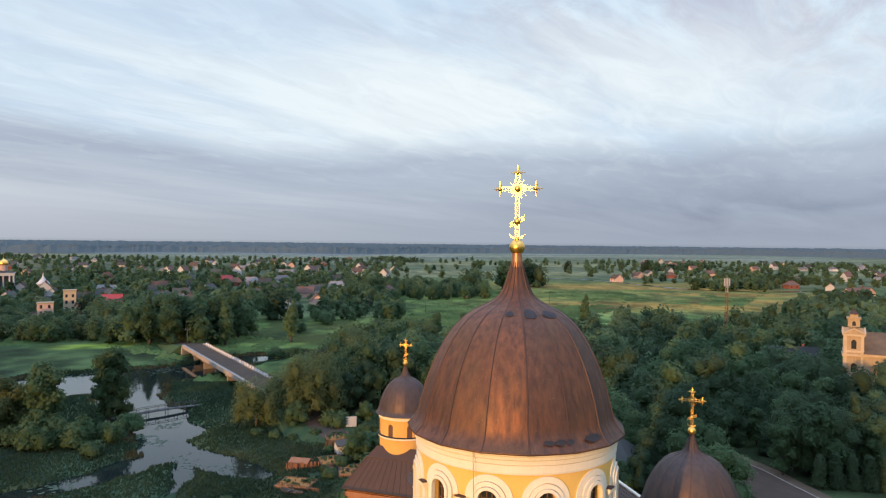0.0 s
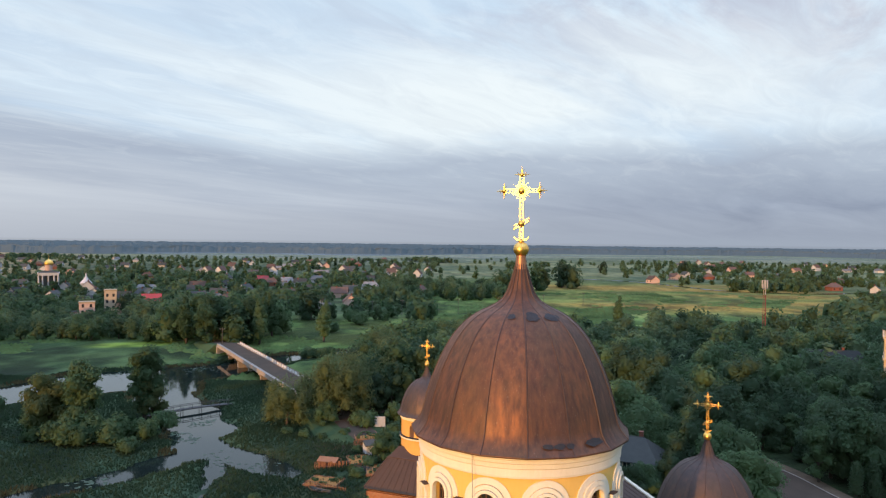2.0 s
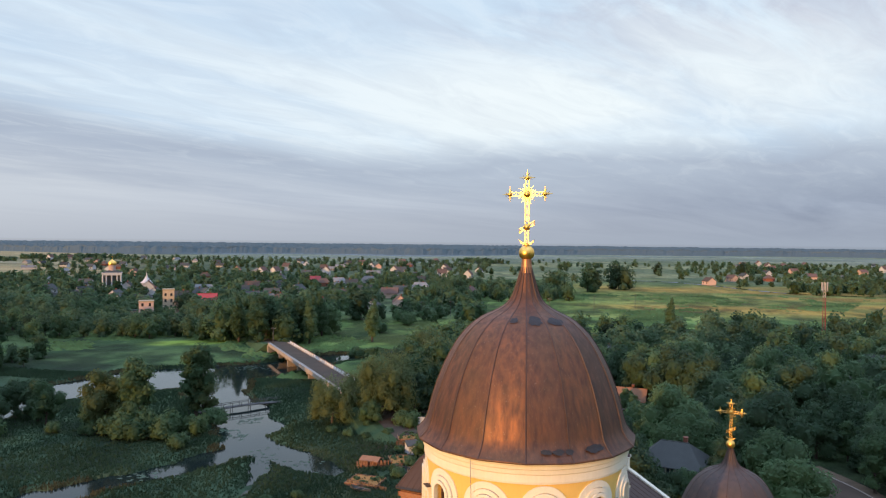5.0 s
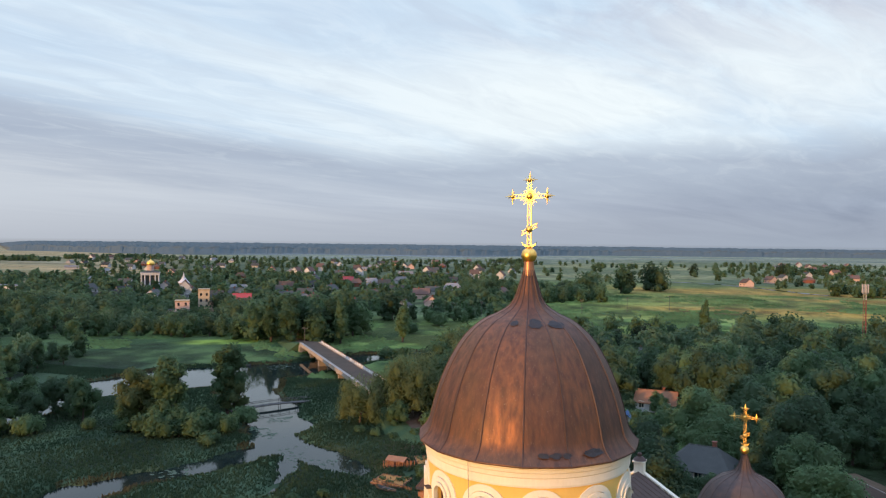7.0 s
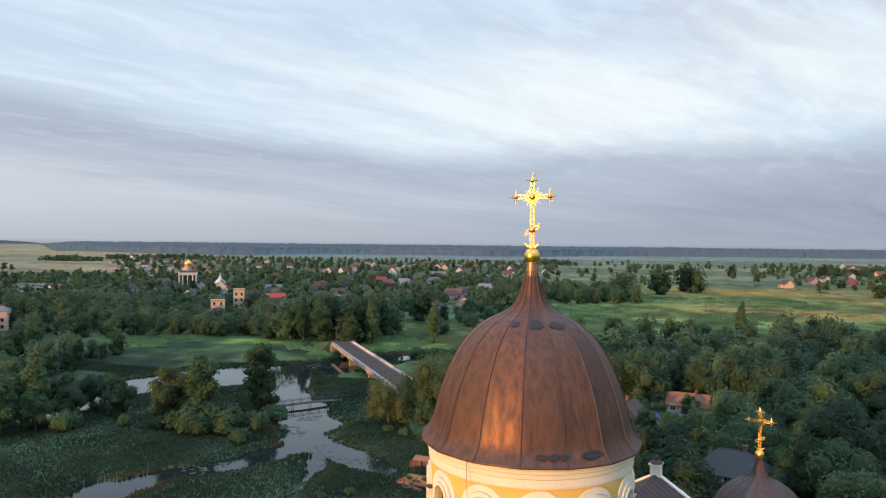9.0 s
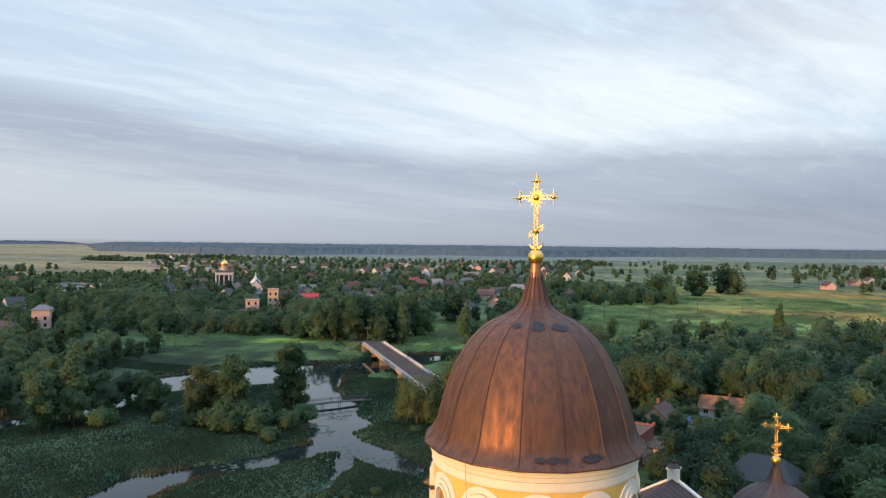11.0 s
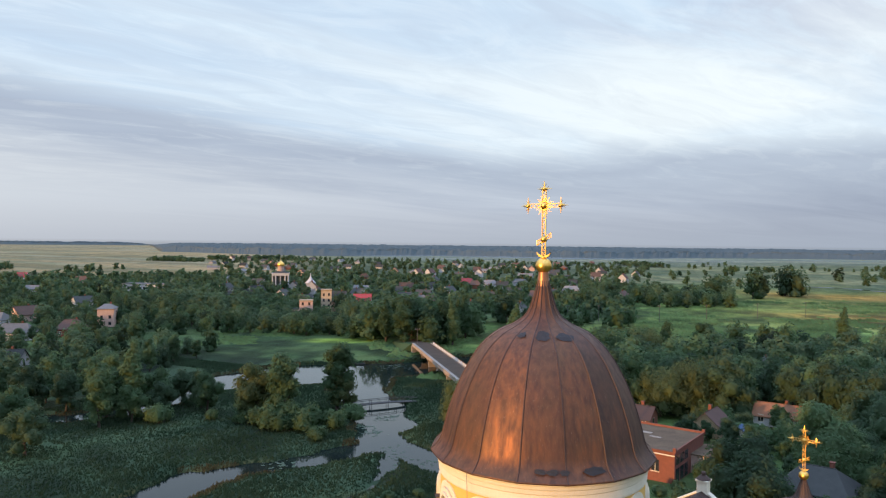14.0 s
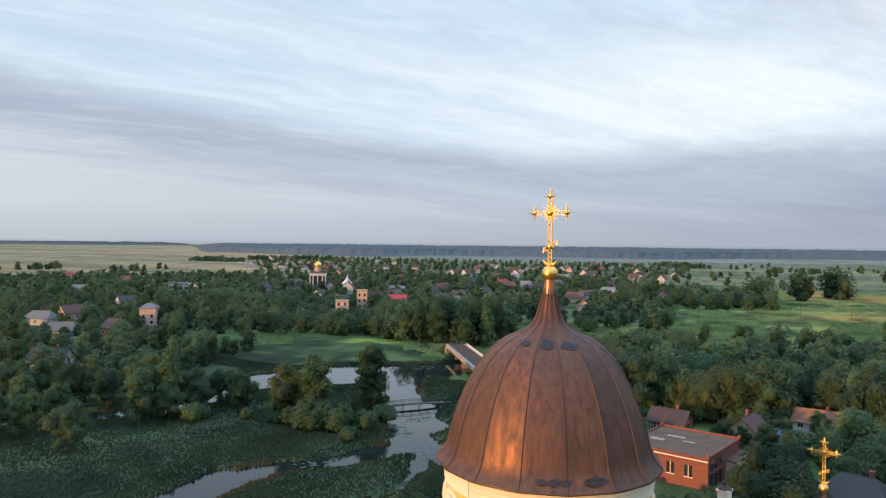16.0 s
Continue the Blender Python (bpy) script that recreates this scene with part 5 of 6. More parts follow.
def baroque_church():
    """The sandstone church in the trees: a stepped west tower beside a long nave."""
    bag = thing("baroque_church", pose(91.3, 158, 1.2, 0, 0, -27), "weathered sandstone baroque church with a stepped tower", "church")
    h, d = 1.85, -1.2
    part("tower", Shape().box((-h, -h, -1), (h, h, 20.4 + d)), SANDWALL, bag, "pale sandstone tower shaft")
    for z, o in ((7.0, 0.3), (15.8, 0.38), (16.6, 0.2), (20.2, 0.3)):
        part("cornice", Shape().box((-h - o, -h - o, z + d), (h + o, h + o, z + 0.42 + d)), TRIM, bag)
    for a in range(4):
        m = pose(0, 0, 0, 0, 0, 90 * a)
        o = h + 0.3
        s = Shape().face(*(m @ Vector(p) for p in ((-o, -o, 20.62 + d), (o, -o, 20.62 + d), (0, -o, 21.9 + d)))).face(*(m @ Vector(p) for p in ((-o, -o, 20.62 + d), (0, -o, 21.9 + d), (0, 0, 22.0 + d)))).face(*(m @ Vector(p) for p in ((o, -o, 20.62 + d), (0, 0, 22.0 + d), (0, -o, 21.9 + d))))
        part("pediment", s, SANDWALL, bag)
        for e in (-1, 1):
            s = Shape()
            flat_strip(s, (0, 0, 21.95 + d), (e * (o + 0.1), 0, 20.62 + d), 0.22, 0.3)
            s.v = [tuple(m @ (Vector(v) + Vector((0, -o, 0)))) for v in s.v]
            part("raking_cornice", s, TRIM, bag)
    part("lantern", Shape().box((-1.15, -1.15, 21), (1.15, 1.15, 23.9 + d)).box((-1.4, -1.4, 23.9 + d), (1.4, 1.4, 24.25 + d)).box((-0.8, -0.8, 24.25 + d), (0.8, 0.8, 25.0 + d)), SANDWALL, bag)
    part("lantern_cap", Shape().lathe([(1.15, 24.9 + d), (0.8, 25.3 + d), (0.3, 25.7 + d), (0.05, 26.4 + d)], 8), SHEET, bag)
    for a in range(4):
        m = pose(0, 0, 0, 0, 0, 90 * a)
        for z, tall, wd in ((17.4, 2.0, 0.5), (12.3, 2.0, 0.5), (22.4, 1.0, 0.35)):
            o = h if z < 20 else 1.15
            n = 8
            arch = [(-wd, z + d), (wd, z + d), (wd, z + tall - wd + d)] + [(wd * math.cos(math.pi * i / n), z + tall - wd + wd * math.sin(math.pi * i / n) + d) for i in range(1, n + 1)]
            part("arched_opening", Shape().face(*(m @ Vector((x, -o - 0.03, q)) for x, q in arch)), GLASS, bag)
        for x in (-h + 0.25, h - 0.25):
            part("pilaster", Shape().box((x - 0.25, -h - 0.1, 0), (x + 0.25, -h, 20.2 + d), m), TRIM, bag)
    part("nave_wall", Shape().box((h, -2.2, 0), (30, 12, 16.0 + d)), SANDWALL, bag)
    part("nave_cornice", Shape().box((h + 0.05, -2.6, 16.0 + d), (30.4, 12.4, 16.5 + d)), TRIM, bag)
    s = Shape()
    s.face((h, -2.8, 16.5 + d), (30.6, -2.8, 16.5 + d), (30.6, 4.9, 20.6 + d), (h, 4.9, 20.6 + d)).face((h, 12.6, 16.5 + d), (h, 4.9, 20.6 + d), (30.6, 4.9, 20.6 + d), (30.6, 12.6, 16.5 + d)).face((h, -2.8, 16.5 + d), (h, 4.9, 20.6 + d), (h, 12.6, 16.5 + d)).face((30.6, -2.8, 16.5 + d), (30.6, 12.6, 16.5 + d), (30.6, 4.9, 20.6 + d))
    part("nave_roof", s, FLATROOF, bag, "brown-grey sheet nave roof")
    for i in range(5):
        x = 5.6 + i * 5
        part("nave_window", Shape().box((x - 0.9, -2.25, 10.8 + d), (x + 0.9, -2.18, 13.9 + d)), GLASS, bag)
        part("window_frame", Shape().box((x - 1.2, -2.32, 10.5 + d), (x - 0.9, -2.18, 14.2 + d)).box((x + 0.9, -2.32, 10.5 + d), (x + 1.2, -2.18, 14.2 + d)).box((x - 1.2, -2.32, 13.9 + d), (x + 1.2, -2.18, 14.2 + d)), TRIM, bag)
        part("buttress", Shape().box((x + 2.1, -2.6, 0), (x + 2.9, -2.2, 16.0 + d)), TRIM, bag)
    part("aisle_wall", Shape().box((h - 0.6, -6.6, -1), (30, -2.2, 7.6 + d)), SANDWALL, bag)
    part("aisle_roof", Shape().face((h - 0.8, -7.0, 7.6 + d), (30.2, -7.0, 7.6 + d), (30.2, -2.22, 9.9 + d), (h - 0.8, -2.22, 9.9 + d)), SHEET, bag)
    for i in range(5):
        x = 5 + i * 5
        n = 8
        arch = [(-1.5, 1.0), (1.5, 1.0), (1.5, 4.2)] + [(1.5 * math.cos(math.pi * q / n), 4.2 + 1.5 * math.sin(math.pi * q / n)) for q in range(1, n + 1)]
        part("arcade_opening", Shape().face(*(Vector((x + a, -6.64, z)) for a, z in arch)), GLASS, bag)
    HOUSES.append((96, 156, 8))
    HOUSES.append((107, 150, 9))


baroque_church()


def telecom_mast():
    x, y = 111.0, 278.0
    bag = thing("telecom_mast", stand(x, y, 20), "red and white lattice telecom mast with panel antennas", "mast")
    white = material("mast_white", (0.42, 0.38, 0.35), (0.32, 0.29, 0.27), 0.7, 0, 3, 20, 0.05)
    for k in range(6):
        z0, z1 = k * 4.0, k * 4.0 + 4.0
        s = Shape()
        r = 0.75 - 0.05 * k
        legs = [(r * math.cos(q), r * math.sin(q)) for q in (0.5, 2.6, 4.7)]
        for i, (px, py) in enumerate(legs):
            qx, qy = legs[(i + 1) % 3]
            s.tube((px, py, z0), (px, py, z1), 0.09, n=5)
            for j in range(3):
                a, b = z0 + j * 4 / 3, z0 + (j + 1) * 4 / 3
                s.tube((px, py, a), (qx, qy, b), 0.045, n=4)
        part("lattice_section", s, REDSTEEL if k != 5 else white, bag)
    part("platform", Shape().lathe([(0.4, 22.2), (1.0, 22.2), (1.0, 22.4), (0.4, 22.4)], 10), STEEL, bag)
    for i in range(6):
        q = i * math.pi / 3
        part("antenna", Shape().box((-0.2, -0.1, 22.6), (0.2, 0.1, 25.6), pose(1.05 * math.cos(q), 1.05 * math.sin(q), 0, 0, 0, math.degrees(q) + 90)), white, bag, "white panel antenna")
    part("spike", Shape().tube((0, 0, 22), (0, 0, 27), 0.06, n=5), STEEL, bag)
    HOUSES.append((x, y, 4))


telecom_mast()


def white_board():
    m = stand(-18.6, 147.0, 10, 0.7)
    bag = thing("notice_board", m, "blank white board on two posts in the garden", "board")
    part("panel", Shape().box((-1.1, -0.06, 0.9), (1.1, 0.06, 3.2)), WHITEWALL, bag)
    for x in (-0.9, 0.9):
        part("post", Shape().tube((x, 0.1, -0.4), (x, 0.1, 3.2), 0.06), STEEL, bag)


white_board()


def garden_fence(x0, y0, x1, y1, high, mat, label):
    """A rough paling fence between two points."""
    a, b = Vector((x0, y0, 0)), Vector((x1, y1, 0))
    length, turn = (b - a).length, math.degrees(math.atan2(y1 - y0, x1 - x0))
    bag = thing("garden_fence", stand(x0, y0, turn), label, "fence")
    pale = Shape().box((-0.07, -0.02, 0.05), (0.07, 0.02, high)).mesh("pale", mat)
    n = int(length / 0.24)
    r = random.Random(int(x0 * 10))
    for i in range(n):
        if r.random() < 0.12:
            continue
        ob = part("pale", pale, mat, bag)
        ob.matrix_basis = pose((i + 0.5) * length / n, 0, 0, r.gauss(0, 4), r.gauss(0, 5), 0)
    for z in (high * 0.3, high * 0.8):
        part("rail", Shape().box((0, 0.02, z), (length, 0.07, z + 0.08)), DARKWOOD, bag)


def garden_bed(x, y, turn, wide, deep, label):
    """A raised bed: plank sides round dug soil, with a few low plants."""
    bag = thing("garden_bed", stand(x, y, turn), label, "garden bed")
    hw, hd = wide / 2, deep / 2
    part("soil", Shape().box((-hw + 0.06, -hd + 0.06, -0.2), (hw - 0.06, hd - 0.06, 0.34)), SOIL, bag, "dry brown dug soil toned orange as if sunlit")
    for e in (-1, 1):
        part("plank", Shape().box((-hw, e * hd - 0.05, -0.2), (hw, e * hd + 0.05, 0.45)), CLAY, bag)
        part("plank", Shape().box((e * hw - 0.05, -hd + 0.05, -0.2), (e * hw + 0.05, hd - 0.05, 0.45)), CLAY, bag)
    r = random.Random(int(x * 7))
    for _ in range(int(wide * deep * 0.5)):
        v, f = leaf_cloud([(0, 0, 0.2, 0.3, 0.3, 0.25)], 26, 0.16, r.randrange(999))
        ox, oy = (r.random() - 0.5) * (wide - 0.8), (r.random() - 0.5) * (deep - 0.8)
        part("vegetable_plant", mesh_of("vegetable_plant", (v + np.array((ox, oy, 0.34))).tolist(), f.tolist(), LEAF), LEAF, bag)


# Brown soil pushed to orange: low sunlight on the beds put into colour.
SOIL = material("sun_toned_garden_soil", (0.46, 0.205, 0.060), (0.30, 0.14, 0.05), 0.95, 0, 0.8, 6, 0.5, specular=0.1)
BEDS = [(-23.2, 114.5, -12, 5.4, 4.6), (-19.5, 126.5, 20, 4.0, 5.0), (-15.5, 120.5, 8, 3.4, 5.5), (-20.6, 141.0, 15, 4.5, 6.0)]


garden_fence(-26.5, 121.5, -20.5, 123.0, 1.3, CLAY, "rough reddish paling fence round the garden")
garden_fence(-26.0, 113.5, -19.0, 110.5, 0.9, WOOD, "low brown paling fence by the river bank")
garden_fence(-19.5, 121.0, -12.0, 118.5, 1.1, DARKWOOD, "grey board fence between garden plots")
garden_fence(-22.0, 134.5, -15.0, 137.0, 1.2, WOOD, "brown paling fence across the slope")


def rowing_boat(x, y, turn, z, label):
    bag = thing("rowing_boat", pose(x, y, z, 0, 0, turn), label, "boat")
    s, n = Shape(), 12
    rows = []
    for i in range(n + 1):
        u = i / n
        wide = 0.62 * math.sin(math.pi * min(0.97, u * 0.9 + 0.1)) ** 0.7
        rise = 0.28 * (2 * u - 1) ** 2
        x_ = -2 + 4 * u
        rows.append([(x_, -wide, 0.38 + rise), (x_, -wide * 0.6, 0.02 + rise * 0.6), (x_, wide * 0.6, 0.02 + rise * 0.6), (x_, wide, 0.38 + rise)])
    for a, b in zip(rows, rows[1:]):
        for i in range(3):
            s.face(a[i], b[i], b[i + 1], a[i + 1])
    part("hull", s, DARKWOOD, bag)
    for u in (-0.7, 0.5):
        part("thwart", Shape().box((u - 0.12, -0.52, 0.26), (u + 0.12, 0.52, 0.30)), WOOD, bag)


rowing_boat(-23.0, 110.3, -25, height_at(-23.0, 110.3), "small grey rowing boat drawn up on the grass")
rowing_boat(-96, 214, 20, 0.0, "small grey rowing boat moored at the bank")


def utility_pole(x, y):
    bag = thing("utility_pole", stand(x, y, 20), "weathered timber utility pole with a crossarm", "pole", "utility poles")
    part("shaft", Shape().tube((0, 0, -0.5), (0, 0, 8.5), 0.15, 0.11, 8), DARKWOOD, bag)
    part("crossarm", Shape().box((-0.9, -0.06, 7.8), (0.9, 0.06, 7.95)), DARKWOOD, bag)
    for e in (-0.75, 0.0, 0.75):
        part("insulator", Shape().tube((e, 0, 7.95), (e, 0, 8.2), 0.06, 0.05), WHITEWALL, bag)
    return bag


pole = utility_pole(-52, 360)
for x, y in ((-38, 371), (-9, 385), (14, 398), (40, 420), (66, 440), (-88, 246), (-10, 143)):
    copy_thing(pole, stand(x, y, 20))

# lane beside the cathedral and the yard by the river
s = Shape()
def ribbon(s, line, lo, hi, lift, top=0.0):
    """A strip that runs along a line, from lo to hi to its right; with top it stands up as a kerb."""
    steps, rows = max(1, int((hi - lo) / 1.5)), []
    for i, (x, y) in enumerate(line):
        (x0, y0), (x1, y1) = line[max(i - 1, 0)], line[min(i + 1, len(line) - 1)]
        n = Vector((y1 - y0, x0 - x1)).normalized()
        across = [(x + n.x * d, y + n.y * d) for d in (lo + (hi - lo) * j / steps for j in range(steps + 1))]
        row = [(u, v, height_at(u, v) + lift + top) for u, v in across]
        if top:
            row = [(*row[0][:2], row[0][2] - top), *row, (*row[-1][:2], row[-1][2] - top)]
        rows.append(row)
    for p, q in zip(rows, rows[1:]):
        for i in range(len(p) - 1):
            s.face(p[i], q[i], q[i + 1], p[i + 1])
    return s


lane = finer_line([(51.5, 131), (54.8, 121), (56.0, 114), (57.3, 107), (58.6, 98), (60, 86), (61, 76)], 4)
s = ribbon(Shape(), lane, 0.0, 9.5, 0.12)
kerb = ribbon(Shape(), lane, -0.22, 0.0, 0.02, 0.17)
tagged(new("kerb", kerb.mesh("kerb", CONCRETE)), "pale concrete kerb along the lane", "kerb", kind="structure")
tagged(new("pavement", ribbon(Shape(), lane[:20], -2.6, -0.22, 0.14).mesh("pavement", FLATROOF)), "worn grey-brown footway beside the kerb", "pavement", kind="structure")
tagged(new("road", s.mesh("road", ASPHALT)), "grey asphalt lane beside the cathedral", "road", kind="structure")
s = Shape()
lane = [(-34, 167.5), (-27, 164), (-20, 161), (-13, 158.5)]
for (x0, y0), (x1, y1) in zip(lane, lane[1:]):
    n = Vector((y1 - y0, x0 - x1)).normalized() * 1.5
    s.face((x0 - n.x, y0 - n.y, height_at(x0, y0) + 0.12), (x0 + n.x, y0 + n.y, height_at(x0, y0) + 0.12), (x1 + n.x, y1 + n.y, height_at(x1, y1) + 0.12), (x1 - n.x, y1 - n.y, height_at(x1, y1) + 0.12))
tagged(new("road", s.mesh("road", ASPHALT)), "narrow lane leading to the bridge", "road", kind="structure")


# ---- trees ----
def leaf_cloud(lobes, count, size, seed, droop=0.0):
    """Leaf sprays scattered through the skins of several lobes: bent diamonds, each its own island."""
    rng = np.random.RandomState(seed)
    vol = np.array([a * b * c for *_, a, b, c in lobes]) ** 0.67
    pick = rng.choice(len(lobes), count, p=vol / vol.sum())
    lob = np.array(lobes)[pick]
    d = rng.normal(size=(count, 3))
    d /= np.linalg.norm(d, axis=1)[:, None]
    d[:, 2] = np.where(d[:, 2] < -0.55, -d[:, 2], d[:, 2])
    rad = 0.86 + 0.26 * rng.rand(count) if count < 600 else 0.55 + 0.80 * rng.rand(count) if droop else 0.76 + 0.38 * rng.rand(count)
    c = lob[:, :3] + d * lob[:, 3:] * rad[:, None]
    n = d + 0.42 * rng.normal(size=(count, 3))
    n[:, 2] += 0.35
    n /= np.linalg.norm(n, axis=1)[:, None]
    t = np.cross(n, rng.normal(size=(count, 3)))
    if droop:
        t = t * (1 - droop) + np.array((0, 0, -1.0)) * droop * np.linalg.norm(t, axis=1)[:, None]
    t /= np.linalg.norm(t, axis=1)[:, None]
    b = np.cross(n, t)
    s = size * (0.6 + 0.8 * rng.rand(count))[:, None]
    wide = 0.62 if not droop else 0.38
    v = np.stack([c - t * s, c + b * s * wide - n * s * 0.25, c + t * s * (1.0 + droop), c - b * s * wide - n * s * 0.25], 1).reshape(-1, 3)
    k = np.arange(count) * 4
    return v, np.concatenate([np.stack([k, k + 1, k + 2], -1), np.stack([k, k + 2, k + 3], -1)])


def crown_mesh(name, lobes, count, size, mat, seed, droop=0.0, core=6):
    v, f = leaf_cloud(lobes, count, size, seed, droop)
    v, f = v.tolist(), f.tolist()
    rng = random.Random(seed)
    for x, y, z, a, b, c in lobes if core > 5 else lobes[:4]:
        s = Shape().ball((0, 0, 0), 1.0, max(core, 6))
        k = len(v)
        for p in s.v:
            q = (0.76 if count < 600 else 0.52 if droop else 0.70) + 0.15 * rng.random()
            v.append((x + p[0] * a * q, y + p[1] * b * q, z + p[2] * c * q))
        f += [tuple(k + i for i in face) for face in s.f]
    me = bpy.data.meshes.new(name)
    me.from_pydata(v, [], f)
    me.materials.append(mat)
    me.polygons.foreach_set("use_smooth", [True] * len(me.polygons))
    return me


def lobes_of(form, seed):
    """Crown lobes for a tree one unit high."""
    rng = random.Random(seed)
    out = []
    if form == "poplar":
        for i in range(6):
            z = 0.2 + 0.72 * i / 5
            r = 0.13 * math.sin(math.pi * (0.22 + 0.72 * i / 5)) + 0.03
            out.append((rng.gauss(0, 0.02), rng.gauss(0, 0.02), z, r, r, 0.12))
    elif form == "willow":
        out.append((0, 0, 0.52, 0.33, 0.33, 0.42))
        for i in range(15):
            a = i * 2.4 + rng.random() * 0.6
            z = 0.16 + 0.60 * i / 14
            r = (0.34 - 0.20 * max(0.0, z - 0.45)) * (0.85 + 0.25 * rng.random())
            out.append((r * math.cos(a), r * math.sin(a), z, 0.16, 0.16, 0.20))
    elif form == "bush":
        for i in range(7):
            a, r = rng.random() * 6.28, 0.45 * math.sqrt(rng.random())
            h = 0.35 + 0.25 * rng.random()
            out.append((r * math.cos(a), r * math.sin(a), h * 0.75, 0.32, 0.32, h * 0.8))
    elif form == "column":
        for i in range(6):
            z = 0.14 + 0.70 * i / 5
            r = 0.165 * (1 - 0.35 * (i / 5) ** 3)
            out.append((rng.gauss(0, 0.006), rng.gauss(0, 0.006), z, r, r, 0.15))
    elif form == "spire":
        for i in range(7):
            z = 0.14 + 0.76 * i / 6
            r = 0.21 * (1 - i / 7.2) + 0.02
            out.append((rng.gauss(0, 0.015), rng.gauss(0, 0.015), z, r, r, 0.10))
    else:
        thin = 0.6 if form == "slim" else 1.0
        out.append((0, 0, 0.56, 0.25 * thin, 0.25 * thin, 0.36))
        for i in range(10):
            a = i * 2.4 + rng.random()
            z = 0.20 + 0.68 * i / 9
            r = thin * (0.24 * math.sin(math.pi * min(0.93, max(0.25, (z - 0.02) / 0.98))) + 0.06 * rng.random())
            q = (0.13 + 0.08 * rng.random()) * (0.8 if form == "slim" else 1.0)
            out.append((r * math.cos(a), r * math.sin(a), z, q, q, q * 0.95))
    return out


def tree_proto(form, high, count, size, mat, seed, label):
    """A tree at the origin, hidden from use until it is set on its first spot."""
    bag = thing("bush" if form == "bush" else "tree", Matrix.Identity(4), label, "bush" if form == "bush" else "tree")
    lobes = [tuple(high * q for q in row) for row in lobes_of(form, seed)]
    rng = random.Random(seed + 5)
    s = Shape()
    if form != "bush":
        t = high * 0.018 + 0.06
        s.tube((0, 0, -0.4), (0.02 * high, 0, high * 0.34), t * 1.25, t * 0.8, 7)
        s.tube((0.02 * high, 0, high * 0.34), (0, 0.01 * high, high * 0.72), t * 0.8, t * 0.25, 6)
        for row in lobes[1:6]:
            s.tube((0.01 * high, 0, high * (0.2 + 0.14 * rng.random())), row[:3], t * 0.42, t * 0.1, 5)
    else:
        for row in lobes[:4]:
            s.tube((row[0] * 0.3, row[1] * 0.3, -0.2), row[:3], 0.05, 0.02, 5)
    part("trunk" if form != "bush" else "stem", s, BARK, bag)
    part("crown", crown_mesh("crown", lobes, count, size, mat, seed, 0.35 if form == "willow" else 0.0, 5 if count < 600 else 8 if count > 3000 else 6), mat, bag)
    return bag


GROVE = {}
for key, form, high, count, size, mat, n, label in (
    ("broad", "broad", 12, 1700, 0.32, LEAF, 4, "leafy broadleaf tree in full summer green"),
    ("dark", "broad", 13, 1700, 0.33, DARKLEAF, 3, "dark green dense broadleaf tree"),
    ("near_broad", "broad", 12, 4500, 0.22, LEAF, 2, "leafy broadleaf tree in full summer green"),
    ("near_dark", "broad", 13, 4500, 0.23, DARKLEAF, 2, "dark green dense broadleaf tree"),
    ("willow", "willow", 11, 5200, 0.27, WILLOW, 2, "yellow-green leafy willow by the water"),
    ("poplar", "poplar", 16, 1100, 0.44, LEAF, 2, "tall narrow poplar in summer leaf"),
    ("slim", "slim", 15, 1800, 0.36, LEAF, 2, "slim green riverside tree in leaf"),
    ("bush", "bush", 4, 1000, 0.22, LEAF, 3, "rounded green riverside bush"),
    ("thuja", "column", 6, 1500, 0.15, DARKLEAF, 2, "clipped columnar dark green thuja"),
    ("fir", "spire", 15, 2600, 0.28, DARKLEAF, 2, "tall dark narrow spruce"),
    ("gold", "broad", 12, 2300, 0.30, WILLOW, 2, "yellow-green sunlit riverside tree"),
    ("mid_broad", "broad", 12, 420, 0.60, LEAF, 3, "leafy green broadleaf tree in summer"),
    ("mid_dark", "broad", 13, 420, 0.62, DARKLEAF, 3, "dark green broadleaf tree in summer"),
    ("mid_poplar", "poplar", 16, 320, 0.8, LEAF, 1, "tall narrow poplar in summer leaf"),
    ("mid_spire", "slim", 14, 320, 0.8, DARKLEAF, 2, "slim dark green village tree"),
):
    GROVE[key] = [[tree_proto(form, high, count, size, mat, 20 + 7 * i + len(key), label), False, high] for i in range(n)]

TREES = []
tr = random.Random(31)


SINGLE, JOINED = [0], []


def plant(key, x, y, high=None, group=""):
    """Sets one tree on the ground, turned and scaled at random. Past the nearest few hundred they are joined below."""
    if key in ("broad", "dark") and math.hypot(x, y) > 195:
        key = "mid_" + key
    if key in ("broad", "dark") and math.hypot(x, y) < 138 and x > 0:
        key = "near_" + key
    k_slot = tr.randrange(len(GROVE[key]))
    slot = GROVE[key][k_slot]
    proto, used, tall = slot
    k = (high / tall) if high else 0.8 + 0.45 * tr.random()
    size = Vector((k * (0.9 + 0.25 * tr.random()), k * (0.9 + 0.25 * tr.random()), k))
    m = stand(x, y, tr.random() * 360, 0.09 * k * tall if key.startswith("mid_") else 0.0) @ Matrix.Diagonal((*size, 1))
    TREES.append((x, y))
    if used and (SINGLE[0] > 285 or math.hypot(x, y) > (330 if group == "trees standing alone" else 205)):
        JOINED.append((key, k_slot, m))
        return
    SINGLE[0] += 1
    ob = proto if not used else copy_thing(proto, Matrix.Identity(4))
    slot[1] = True
    ob.matrix_basis = m
    tagged(ob, group=group)


